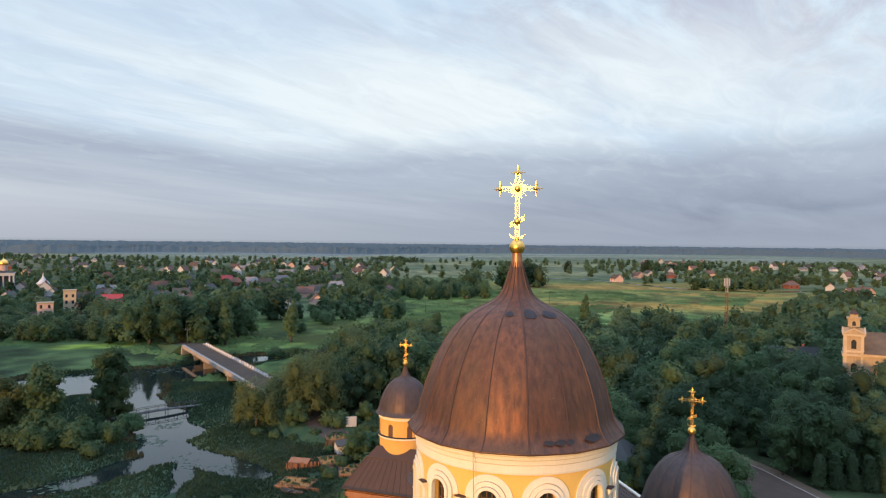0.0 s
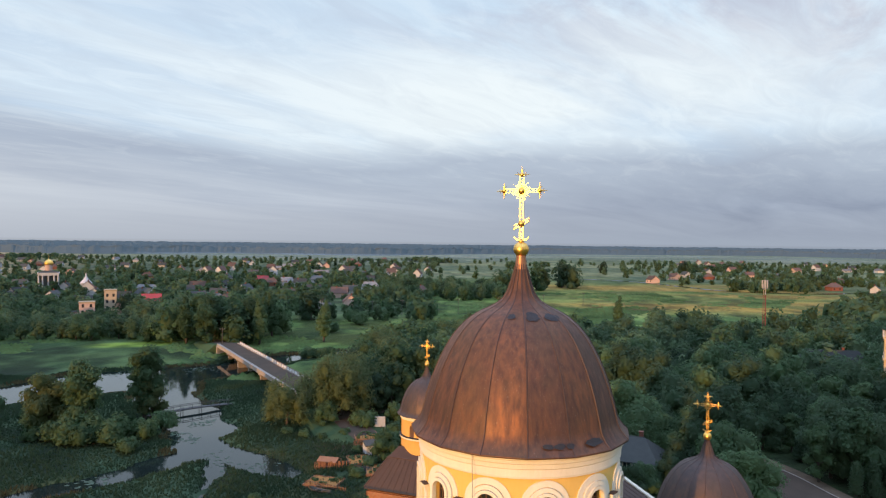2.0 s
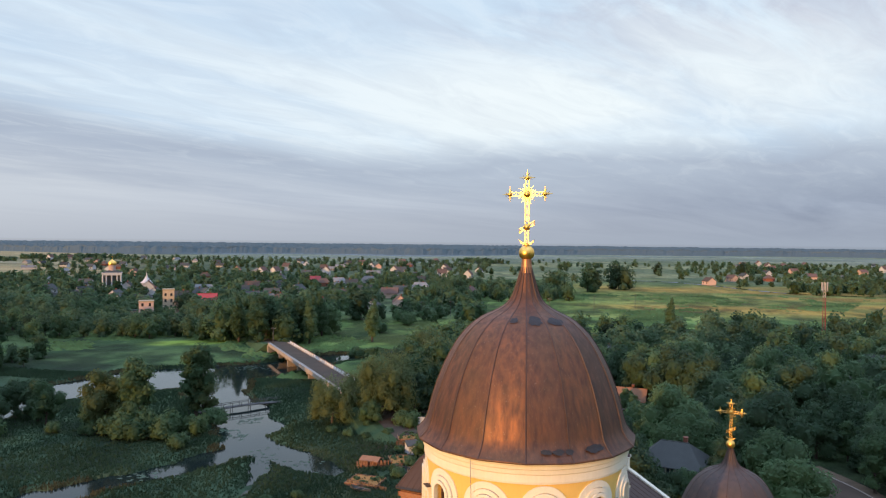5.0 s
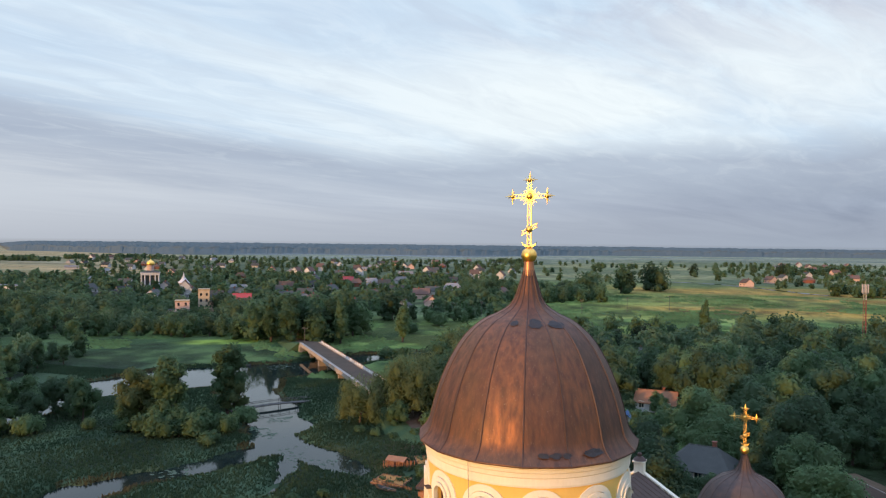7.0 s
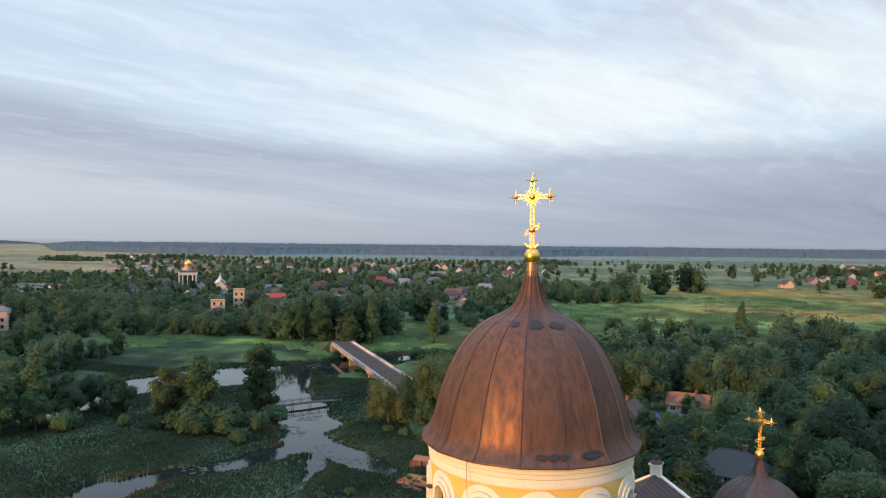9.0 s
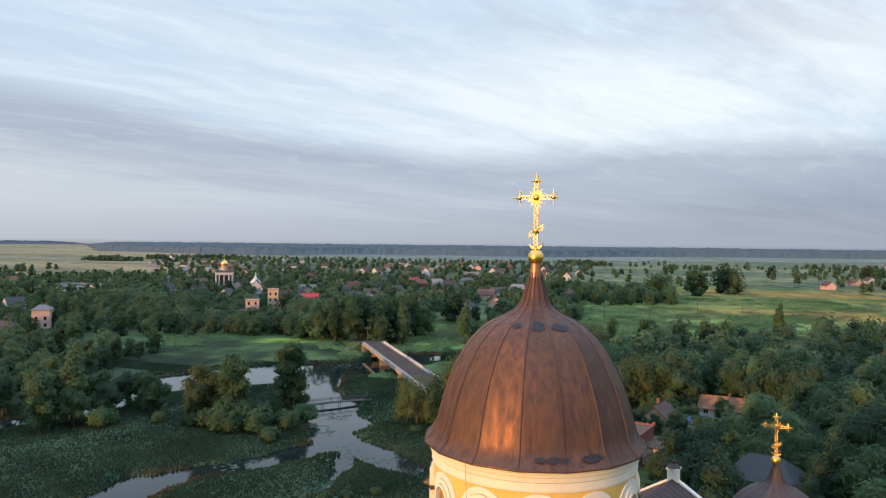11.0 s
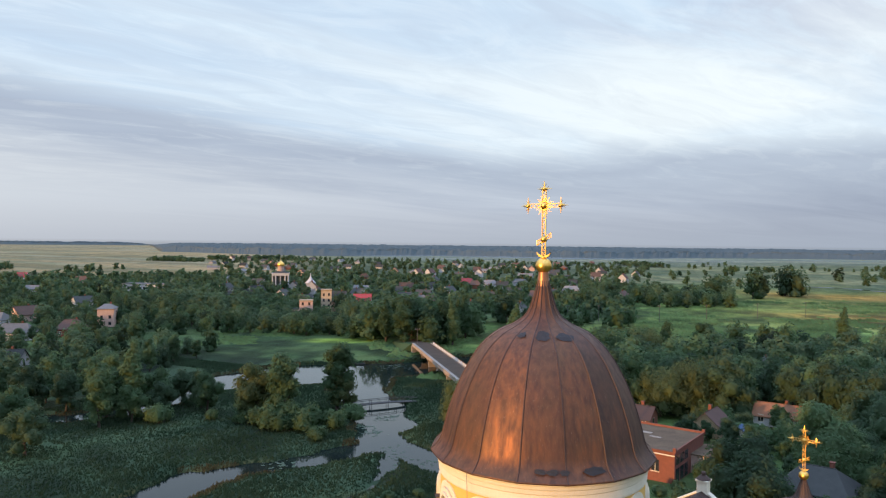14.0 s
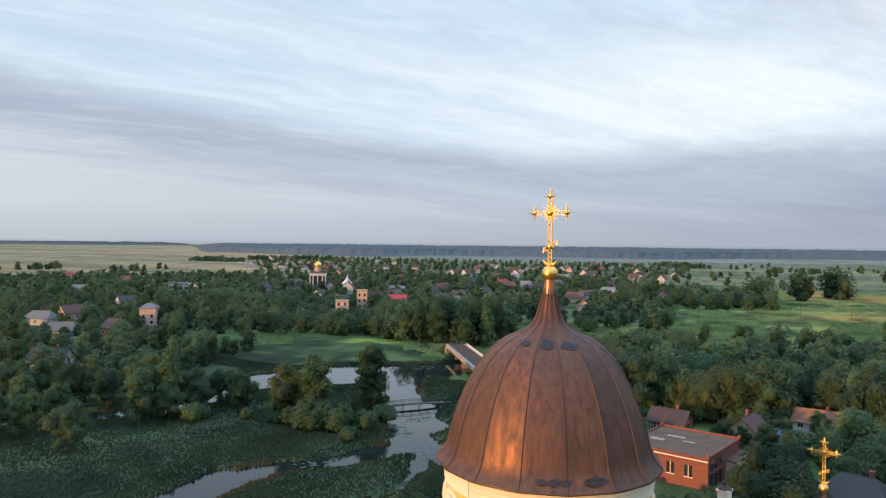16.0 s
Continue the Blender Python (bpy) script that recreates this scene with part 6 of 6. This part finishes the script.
def join_trees():
    """The woods further off, one mesh for each kind of foliage."""
    sets = {}
    for key, k_slot, m in JOINED:
        proto = GROVE[key][k_slot][0]
        for ob in proto.children:
            sets.setdefault(ob.data.materials[0].name, []).append((ob.data, m))
    cache = {}
    for name, rows in sets.items():
        verts, faces, tones, k = [], [], [], 0
        for me, m in rows:
            if me.name not in cache:
                v = np.empty(len(me.vertices) * 3)
                me.vertices.foreach_get("co", v)
                cache[me.name] = (v.reshape(-1, 3), [tuple(p.vertices) for p in me.polygons])
            v, f = cache[me.name]
            q = np.array(m)
            verts.append(v @ q[:3, :3].T + q[:3, 3])
            tones.append(np.full(len(v), tr.gauss(0.0, 0.22)))
            faces += [tuple(k + i for i in p) for p in f]
            k += len(v)
        me = bpy.data.meshes.new("woodland")
        me.from_pydata(np.concatenate(verts).tolist(), [], faces)
        me.polygons.foreach_set("use_smooth", [True] * len(me.polygons))
        me.materials.append(bpy.data.materials[name])
        me.attributes.new("tone", "FLOAT", "POINT").data.foreach_set("value", np.concatenate(tones))
        tagged(new("woodland", me), "dense green woodland along the river and park", "woodland", kind="stuff")


SIGHT = ((18, 35, 90, 113), (7, 36, 134, 174), (8, 27, 108, 134), (56, 100, 117, 150), (42, 60, 86, 128), (56, 100, 86, 117), (-14, 8, 96, 122), (-12, 6, 142, 160), (-196, -140, 284, 332))


def clear(x, y, gap, shore_gap=1.5):
    if any(a < x < b and c < y < d for a, b, c, d in SIGHT):
        return False
    if any(abs(x - q[0]) < q[2] and abs(y - q[1]) < q[2] for q in HOUSES):
        return False
    if any(abs(x - q[0]) < gap and abs(y - q[1]) < gap and math.hypot(x - q[0], y - q[1]) < gap for q in TREES):
        return False
    return float(shore(np.array([x]), np.array([y]))[0]) > shore_gap


def hides_house(x, y):
    """True where gardens are open: just before a house on the side of the river, and towards the low sun."""
    far = math.hypot(x, y)
    sx, sy = math.sin(SUN_AZ), -math.cos(SUN_AZ)
    for q in HOUSES:
        d = math.hypot(q[0], q[1])
        near = d < 430
        if 0 < d - far < (0.09 if near else 0.05) * d and abs(x * q[1] - y * q[0]) / d < (5.5 if near else 4.5):
            return True
        u, v = x - q[0], y - q[1]
        if near and 0 < u * sx + v * sy < 42 and abs(u * sy - v * sx) < 5:
            return True
    return False


FAR = []


def far_wood(x0, x1, y0, y1, tries, gap, low, high, keep):
    """Spots for distant trees, which are joined below."""
    for _ in range(tries):
        x, y = x0 + (x1 - x0) * tr.random(), y0 + (y1 - y0) * tr.random()
        if keep(x, y) and clear(x, y, gap) and not hides_house(x, y):
            TREES.append((x, y))
            FAR.append((x, y, low + (high - low) * tr.random(), tr.random() * 6.28))


def wood(x0, x1, y0, y1, tries, gap, mix, group, low=9, high=14, keep=None):
    for _ in range(tries):
        x, y = x0 + (x1 - x0) * tr.random(), y0 + (y1 - y0) * tr.random()
        if keep and not keep(x, y):
            continue
        if clear(x, y, gap):
            plant(tr.choice(mix), x, y, low + (high - low) * tr.random(), group)


for x, y, turn, wide, deep in BEDS:
    garden_bed(x, y, turn, wide, deep, "low plank-sided garden bed with sun-toned orange soil")

# single trees that stand out
for key, x, y, h in (("willow", -39, 150, 10), ("willow", -28, 153, 14.5), ("broad", -19, 167, 16), ("dark", -11, 170, 15), ("willow", -24, 163, 13), ("dark", -31, 176, 12), ("broad", -6, 176, 14),
                     ("poplar", -58, 274, 16), ("mid_poplar", -84, 351, 19), ("mid_dark", -80, 346, 17), ("broad", -31, 270, 10), ("broad", -14, 283, 10), ("poplar", -2, 275, 12), ("dark", -24, 268, 11),
                     ("gold", -84, 138, 12), ("slim", -76, 137, 15), ("slim", -78, 139, 11), ("gold", -70, 153, 9), ("slim", -71, 152, 16), ("bush", -69, 134, 6), ("bush", -64, 138, 5), ("bush", -72, 131, 5), ("bush", -88, 141, 5), ("bush", -64, 146, 4.5), ("bush", -79, 133, 6), ("bush", -75, 133, 6.5),
                     ("broad", -110, 136, 10), ("broad", -98, 139, 9), ("dark", -102, 142, 9), ("dark", -106, 98, 9), ("slim", -110, 119, 12), ("poplar", -111, 129, 17), ("broad", -116, 127, 12), ("dark", -104, 131, 8), ("broad", -107, 125, 8), ("bush", -101, 127, 5), ("dark", -108, 143, 8), ("broad", -154, 213, 9),
                     ("bush", -50, 240, 5), ("bush", -56, 243, 6), ("poplar", 62, 311, 16), ("dark", 80, 315, 13), ("dark", 92, 318, 12), ("broad", 23, 290, 13), ("broad", 33, 292, 12),
                     ("mid_broad", 48, 572, 24), ("mid_dark", 74, 614, 25), ("mid_dark", 82, 610, 23), ("mid_dark", 25, 535, 21), ("mid_dark", 54, 575, 22), ("mid_broad", 18, 528, 19), ("mid_dark", 162, 926, 16), ("mid_dark", 255, 893, 20),
                     ("willow", -34, 160, 10), ("broad", -30, 147, 6), ("bush", -25, 142, 2.2), ("bush", -29, 140, 1.8), ("bush", -33, 141, 1.8), ("dark", -22, 157, 9), ("dark", -18, 163, 11), ("bush", -37, 143, 2.0), ("bush", -22, 148, 4.5), ("broad", -16, 150, 5), ("dark", 15.3, 106.5, 12.5), ("broad", 25.5, 103.5, 6.2), ("dark", 29.5, 105, 7), ("dark", 33, 110, 8), ("dark", 20.6, 104.6, 6.8), ("dark", 23.2, 102.4, 6.3), ("dark", 66, 127, 12), ("dark", 75, 127, 12), ("dark", 79, 124, 11), ("bush", -32, 106, 1.7), ("bush", -36, 103, 1.8), ("bush", -38, 100, 1.7), ("bush", -18.4, 117.6, 2.3), ("bush", -16.8, 123.4, 2.2), ("bush", -19.6, 121.2, 1.7), ("bush", -14.6, 128.5, 2.6), ("bush", -20.8, 131.5, 1.8), ("broad", -15, 126, 6), ("bush", -13, 132, 5), ("bush", -9, 138, 5), ("bush", -14, 142, 4), ("bush", -11, 122, 4)):
    plant(key, x, y, h, "trees standing alone")
VIEW = lambda x, y: -1.42 * y + 4 < x < 0.66 * y + 8
wood(16, 150, 93, 190, 2600, 6.6, ["broad", "dark", "dark", "broad", "dark"], "park trees", 7, 16, lambda x, y: VIEW(x, y) and not (40 < x < 70 and y < 135 and abs(x - (47.5 + (132 - y) * 0.24)) < 7))
wood(14, 235, 190, 300, 2400, 7.6, ["mid_broad", "mid_dark", "mid_dark"], "park trees", 7, 15, lambda x, y: VIEW(x, y) and y < 285 + 0.22 * x - 20 * math.sin(x * 0.07))
far_wood(120, 420, 290, 470, 1500, 9.0, 9, 14, lambda x, y: VIEW(x, y) and x > 0.72 * (y - 290) + 120)
wood(-36, 16, 150, 262, 700, 7.2, ["broad", "dark", "broad", "willow"], "riverside grove", 9, 14, lambda x, y: not (-27 < x < 0 and y < 166) and x > -40 + 0.08 * (y - 150) and not (abs(x) < 16 and 115 < y < 172))
for (a, b, c, d), tries, tall, mix in zip(SIGHT, (10, 90, 60, 190, 0, 0, 30, 14, 160), (3, 6, 5, 13, 0, 0, 3, 4, 9), (["bush"], ["broad", "dark", "bush"], ["broad", "bush"], ["fir", "slim", "fir", "dark"], ["bush"], ["bush"], ["bush"], ["bush"], ["mid_dark", "mid_broad"])):
    for _ in range(tries):                        # lower growth in the yards and before the church
        x, y = a + (b - a) * tr.random(), c + (d - c) * tr.random()
        if all(abs(x - q[0]) > q[2] * 0.75 or abs(y - q[1]) > q[2] * 0.75 for q in HOUSES) and all(math.hypot(x - q[0], y - q[1]) > 4.2 for q in TREES):
            plant(tr.choice(mix), x, y, tall * (0.55 + 0.55 * tr.random()), "yard trees")
for i in range(9):
    plant("thuja", 60.1 + 2.45 * i, 112.8 - 0.35 * i, 5.5 + 0.7 * tr.random(), "thuja row")
wood(-6, 16, 172, 262, 300, 6.5, ["broad", "dark"], "riverside grove", 8, 12)
wood(-116, -79, 246, 292, 420, 5.5, ["slim", "poplar", "broad", "slim"], "trees by the bridge", 13, 18, lambda x, y: y > 252 + 0.4 * abs(x + 96))
wood(-270, -92, 286, 345, 1500, 7.4, ["mid_dark", "mid_dark", "mid_broad"], "trees on the far bank", 10, 15)
wood(-205, -112, 262, 284, 320, 6.5, ["mid_dark", "mid_dark", "mid_broad"], "trees on the far bank", 8, 10.5)
wood(-215, -135, 190, 300, 800, 8.0, ["mid_dark", "mid_dark", "mid_broad", "mid_broad"], "west bank trees", 6, 11, lambda x, y: VIEW(x, y) and x < -160 - 0.25 * (y - 190) + 30 * math.sin(y * 0.05) + (y > 262) * 40)
wood(-230, -122, 92, 205, 1700, 7.4, ["broad", "dark", "slim", "dark"], "west bank trees", 6, 11, lambda x, y: VIEW(x, y) and (x < -128 or y < 130) and not (y > 150 and x > -146))
wood(-88, -62, 128, 150, 60, 4.5, ["bush", "bush"], "island thicket", 2.5, 4)
wood(-105, -84, 128, 152, 30, 7.0, ["bush"], "island thicket", 2.5, 4.5)
wood(-75, 20, 285, 345, 60, 14.0, ["bush", "mid_broad"], "meadow trees", 3, 7)
far_wood(-600, 30, 345, 480, 2600, 8.6, 6, 11, lambda x, y: VIEW(x, y) and x < -0.13 * y + 28)
wood(-60, 30, 440, 560, 420, 6.8, ["mid_dark", "mid_broad"], "village trees", 7, 13, lambda x, y: y > 470 + 0.5 * x)
far_wood(-900, 30, 480, 700, 2600, 9.5, 6, 11, lambda x, y: VIEW(x, y) and x < -0.13 * y + 28 and math.hypot(x, y) < 780)
wood(-420, -195, 150, 345, 1900, 7.6, ["mid_dark", "mid_broad", "mid_dark"], "village trees", 5, 10, lambda x, y: VIEW(x, y) and not hides_house(x, y))
far_wood(-600, -380, 200, 400, 1200, 9.0, 6, 10, VIEW)
far_wood(-900, 40, 640, 1350, 1700, 15.0, 5, 10, lambda x, y: -0.75 * y < x < -0.05 * y)
far_wood(190, 800, 640, 1400, 1300, 15.0, 5, 10, lambda x, y: 0.2 * y < x < 0.68 * y)
far_wood(-30, 330, 720, 1500, 90, 18.0, 5, 11, lambda x, y: True)
for x0, y0, x1, y1, many in ((-924, 1046, -819, 1052, 70), (-907, 1181, -790, 1290, 90), (-810, 601, -795, 660, 14), (-672, 628, -675, 711, 10), (-133, 1360, -43, 1251, 60), (301, 1007, 415, 1147, 90), (288, 747, 355, 691, 60), (225, 600, 290, 640, 40), (61, 1167, 150, 1130, 14)):
    for _ in range(many):                         # hedges and copses between the far fields
        u = tr.random()
        FAR.append((x0 + (x1 - x0) * u + tr.gauss(0, 9), y0 + (y1 - y0) * u + tr.gauss(0, 12), 6 + 6 * tr.random(), tr.random() * 6.28))


def far_trees():
    """Trees past the river and the near streets, too far to tell apart one by one: one joined mesh."""
    protos = []
    for i in range(6):
        me = crown_mesh("far_crown", [tuple(10 * q for q in row) for row in lobes_of("broad", 60 + i)], 46, 1.5, DARKLEAF, 70 + i, core=5)
        v = np.empty(len(me.vertices) * 3)
        me.vertices.foreach_get("co", v)
        protos.append((v.reshape(-1, 3), [tuple(p.vertices) for p in me.polygons]))
        bpy.data.meshes.remove(me)
    for mat, picked in ((DARKLEAF, FAR[::2]), (LEAF, FAR[1::2])):
        verts, faces, tones, k = [], [], [], 0
        for x, y, h, a in picked:
            v, f = protos[int(a * 100) % 6]
            c, s_ = math.cos(a) * h / 10, math.sin(a) * h / 10
            verts.append(np.stack([x + v[:, 0] * c - v[:, 1] * s_, y + v[:, 0] * s_ + v[:, 1] * c, height_at(x, y) - 0.12 * h + v[:, 2] * h / 10], -1))
            tones.append(np.full(len(v), tr.gauss(0.0, 0.2)))
            faces += [tuple(k + i for i in q) for q in f]
            k += len(v)
        me = bpy.data.meshes.new("village_trees")
        me.from_pydata(np.concatenate(verts).tolist(), [], faces)
        me.polygons.foreach_set("use_smooth", [True] * len(me.polygons))
        me.materials.append(mat)
        me.attributes.new("tone", "FLOAT", "POINT").data.foreach_set("value", np.concatenate(tones))
        tagged(new("village_trees", me), "many leafy trees among the far village houses", "trees", kind="stuff")


far_trees()
join_trees()
for row in GROVE.values():                       # a prototype that found no spot is not left standing
    for proto, used, _ in row:
        if not used:
            for ob in (*proto.children_recursive, proto):
                bpy.data.objects.remove(ob)


# ---- rough grass of the meadow ----
def meadow_tufts():
    """Low tussocks of uncut grass and sedge scattered in drifts over the open meadow."""
    rng = np.random.RandomState(15)
    n = 80000
    x, y = -180 + 450 * rng.rand(n), 196 + 380 * rng.rand(n)
    drift = lattice(x * 0.8, y * 0.45, 26, 61) + 0.5 * lattice(x, y, 9, 62)
    ok = (drift > 0.82) & (shore(x, y) > 1.5) & (x < 40 + 0.6 * (y - 200)) & ((x > -80) | (y < 285)) & ((x < -60) | (y > 235))
    x, y = x[ok], y[ok]
    z, k = land_height(x, y), len(x)
    r, h = 0.7 + 1.1 * rng.rand(k), 0.35 + 0.75 * rng.rand(k) ** 2
    rows = []
    for i in range(5):
        a = 2 * math.pi * i / 5 + rng.rand(k)
        rows.append(np.stack([x + r * np.cos(a), y + r * np.sin(a), z - 0.1], -1))
    rows.append(np.stack([x + 0.3 * rng.normal(size=k), y + 0.3 * rng.normal(size=k), z + h], -1))
    v = np.stack(rows, 1).reshape(-1, 3)
    q = np.arange(k) * 6
    f = np.concatenate([np.stack([q + i, q + (i + 1) % 5, q + 5], -1) for i in range(5)])
    me = mesh_of("meadow_tussocks", v.tolist(), f.tolist(), TUSSOCK, True)
    me.attributes.new("tone", "FLOAT", "POINT").data.foreach_set("value", np.repeat(0.9 * (lattice(x, y, 15, 63) - 0.5), 6))
    tagged(new("meadow_tussocks", me), "rough uncut grass tussocks over the meadow", "grass", kind="stuff")


meadow_tufts()


# ---- the great forest on the horizon ----
def forest():
    cols, rows = 900, 46
    az_ = np.radians(np.linspace(-60.0, 44.0, cols))          # from +y towards +x
    front = 2150 + 180 * np.sin(az_ * 5.0) + 90 * np.sin(az_ * 17.0 + 1) + 420 * smoothstep(-0.1, 0.3, az_)
    front = front + 2500 * smoothstep(-0.715, -0.735, az_) + 150 * smoothstep(-0.60, -0.72, az_)
    t = np.linspace(0, 1, rows) ** 1.7
    dist = front[:, None] + (5200 - front[:, None]) * t[None, :]
    x, y = dist * np.sin(az_)[:, None], dist * np.cos(az_)[:, None]
    high = 19 + 7 * (lattice(x, y, 16, 41) - 0.5) + 6 * (lattice(x, y, 90, 42) - 0.5) + 4 * (lattice(x, y, 7, 43) - 0.5)
    high[:, 0] *= 0.86
    high *= (1 - 0.7 * np.exp(-((az_ + 0.727) / 0.02) ** 2))[:, None]
    base = np.stack([x[:, 0] - 70 * np.sin(az_), y[:, 0] - 70 * np.cos(az_), np.full(cols, -1.0)], -1)
    v = np.concatenate([np.stack([x, y, high], -1).reshape(-1, 3), base])
    i = np.arange(cols * rows).reshape(cols, rows)
    f = np.stack([i[:-1, :-1], i[1:, :-1], i[1:, 1:], i[:-1, 1:]], -1).reshape(-1, 4).tolist()
    k = cols * rows
    f += [(k + j, k + j + 1, (j + 1) * rows, j * rows) for j in range(cols - 1)]
    me = bpy.data.meshes.new("forest")
    me.from_pydata(v.tolist(), [], f)
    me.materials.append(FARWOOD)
    tagged(new("forest", me), "dark forest closing the horizon, its green hazed towards blue", "forest", kind="stuff")


forest()


def ground_mist():
    """Thin morning mist on the low meadows before the forest, drawn as one pale see-through sheet."""
    m = bpy.data.materials.new("morning_mist")
    m.use_nodes = True
    m.node_tree.nodes.clear()
    n = Nodes(m.node_tree)
    where = n.add("ShaderNodeTexCoord").outputs["Object"]
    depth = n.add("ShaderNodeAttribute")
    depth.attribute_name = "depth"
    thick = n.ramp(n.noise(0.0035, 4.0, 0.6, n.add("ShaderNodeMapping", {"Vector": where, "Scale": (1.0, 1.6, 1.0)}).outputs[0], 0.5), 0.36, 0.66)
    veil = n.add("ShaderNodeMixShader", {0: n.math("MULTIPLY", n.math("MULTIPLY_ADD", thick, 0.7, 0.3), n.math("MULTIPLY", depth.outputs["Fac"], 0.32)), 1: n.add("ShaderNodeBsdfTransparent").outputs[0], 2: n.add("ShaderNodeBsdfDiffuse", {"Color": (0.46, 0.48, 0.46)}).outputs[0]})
    n.add("ShaderNodeOutputMaterial", {0: veil.outputs[0]})
    s = Shape()
    cols, rows = 60, 12
    for i in range(cols + 1):
        a = -0.50 + 1.05 * i / cols
        near, far = 1250 + 160 * math.sin(a * 9) + 500 * max(0.0, a), 2230 + 420 * min(1.0, max(0.0, (a + 0.1) / 0.4))
        for j in range(rows + 1):
            r = near + (far - near) * j / rows
            s.v.append((r * math.sin(a), r * math.cos(a), 3.0 + 2.5 * math.sin(math.pi * j / rows)))
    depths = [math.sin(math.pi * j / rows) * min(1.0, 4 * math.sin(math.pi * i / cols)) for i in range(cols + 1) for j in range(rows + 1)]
    s.f = [(i * (rows + 1) + j, (i + 1) * (rows + 1) + j, (i + 1) * (rows + 1) + j + 1, i * (rows + 1) + j + 1) for i in range(cols) for j in range(rows)]
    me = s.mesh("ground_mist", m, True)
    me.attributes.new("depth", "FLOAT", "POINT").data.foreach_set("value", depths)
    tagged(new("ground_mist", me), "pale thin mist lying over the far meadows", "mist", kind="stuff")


ground_mist()


# ---- reeds and sedge on the marsh ----
def reeds():
    rng = np.random.RandomState(5)
    n = 270000
    x, y = -215 + 205 * rng.rand(n), 62 + 196 * rng.rand(n)
    d = shore(x, y)
    patchy = lattice(x, y, 7, 51)
    ok = (d > -0.4 * patchy) & (d < 44) & (patchy > 0.06) & ((x > -135) | (y > 185)) & ((y < 196) | (d < 2.5)) & (rng.rand(n) < np.clip(1.15 - d / 60, 0.3, 1))
    x, y, d = x[ok], y[ok], d[ok]
    z = land_height(x, y)
    h = (0.22 + 0.30 * rng.rand(len(x))) * (0.6 + 0.9 * lattice(x, y, 11, 52)) * (1 + 0.5 * (y > 185))
    a = rng.rand(len(x)) * math.pi
    wd = (0.13 + 0.13 * rng.rand(len(x))) * (1 + 1.2 * (y > 185))
    cx, cy = np.cos(a) * wd, np.sin(a) * wd
    lean = rng.normal(size=(len(x), 2)) * 0.16
    b0, b1 = np.stack([x - cx, y - cy, z - 0.1], -1), np.stack([x + cx, y + cy, z - 0.1], -1)
    c0, c1 = np.stack([x - cy, y + cx, z - 0.1], -1), np.stack([x + cy, y - cx, z - 0.1], -1)
    top = np.stack([x + lean[:, 0], y + lean[:, 1], z + h], -1)
    v = np.stack([b0, b1, top, c0, c1], 1).reshape(-1, 3)
    k = np.arange(len(x)) * 5
    f = np.concatenate([np.stack([k, k + 1, k + 2], -1), np.stack([k + 3, k + 4, k + 2], -1)])
    dry = (d < 1.9) & (lattice(x, y, 13, 53) > 0.52)
    for name, keep, mat, label in (("reeds", ~dry, REED, "rough green reeds and sedge on the marsh"), ("dry_reeds", dry, DRYREED, "dry tan reeds along the water's edge")):
        me = bpy.data.meshes.new(name)
        vv = v.reshape(-1, 5, 3)[keep].reshape(-1, 3)
        k = np.arange(int(keep.sum())) * 5
        f = np.concatenate([np.stack([k, k + 1, k + 2], -1), np.stack([k + 3, k + 4, k + 2], -1)])
        me.from_pydata(vv.tolist(), [], f.tolist())
        me.materials.append(mat)
        me.attributes.new("tone", "FLOAT", "POINT").data.foreach_set("value", np.repeat(0.4 * (lattice(x, y, 6, 54) - 0.5), 5)[np.repeat(keep, 5)])
        tagged(new(name, me), label, "reeds", kind="stuff")


def floating_weed():
    """Mats of floating leaves on the still water."""
    rng = np.random.RandomState(9)
    verts, faces = [], []
    for cx, cy, r, n in ((-58.5, 151, 2.4, 70), (-57, 154, 1.6, 30), (-46, 128, 4.0, 40), (-40, 121, 5.0, 50), (-56, 139, 2.5, 60), (-61, 113, 3, 80), (-36, 125, 3, 25), (-104, 206, 7, 160), (-113, 190, 6, 120), (-84, 214, 6, 120), (-60, 143, 2.2, 60)):
        for _ in range(n // 2):
            x, y = cx + rng.normal() * r * 0.6, cy + rng.normal() * r * 0.5
            q = 0.16 + 0.3 * rng.rand()
            k = len(verts)
            a0 = rng.rand() * 6
            verts += [(x + q * math.cos(a0 + i * 1.047), y + 0.8 * q * math.sin(a0 + i * 1.047), 0.012 + 0.02 * rng.rand()) for i in range(6)]
            faces.append(tuple(range(k, k + 6)))
    tagged(new("floating_weed", mesh_of("floating_weed", verts, faces, PAD)), "floating green weed mats on the river", "water weed", kind="stuff")


floating_weed()


reeds()
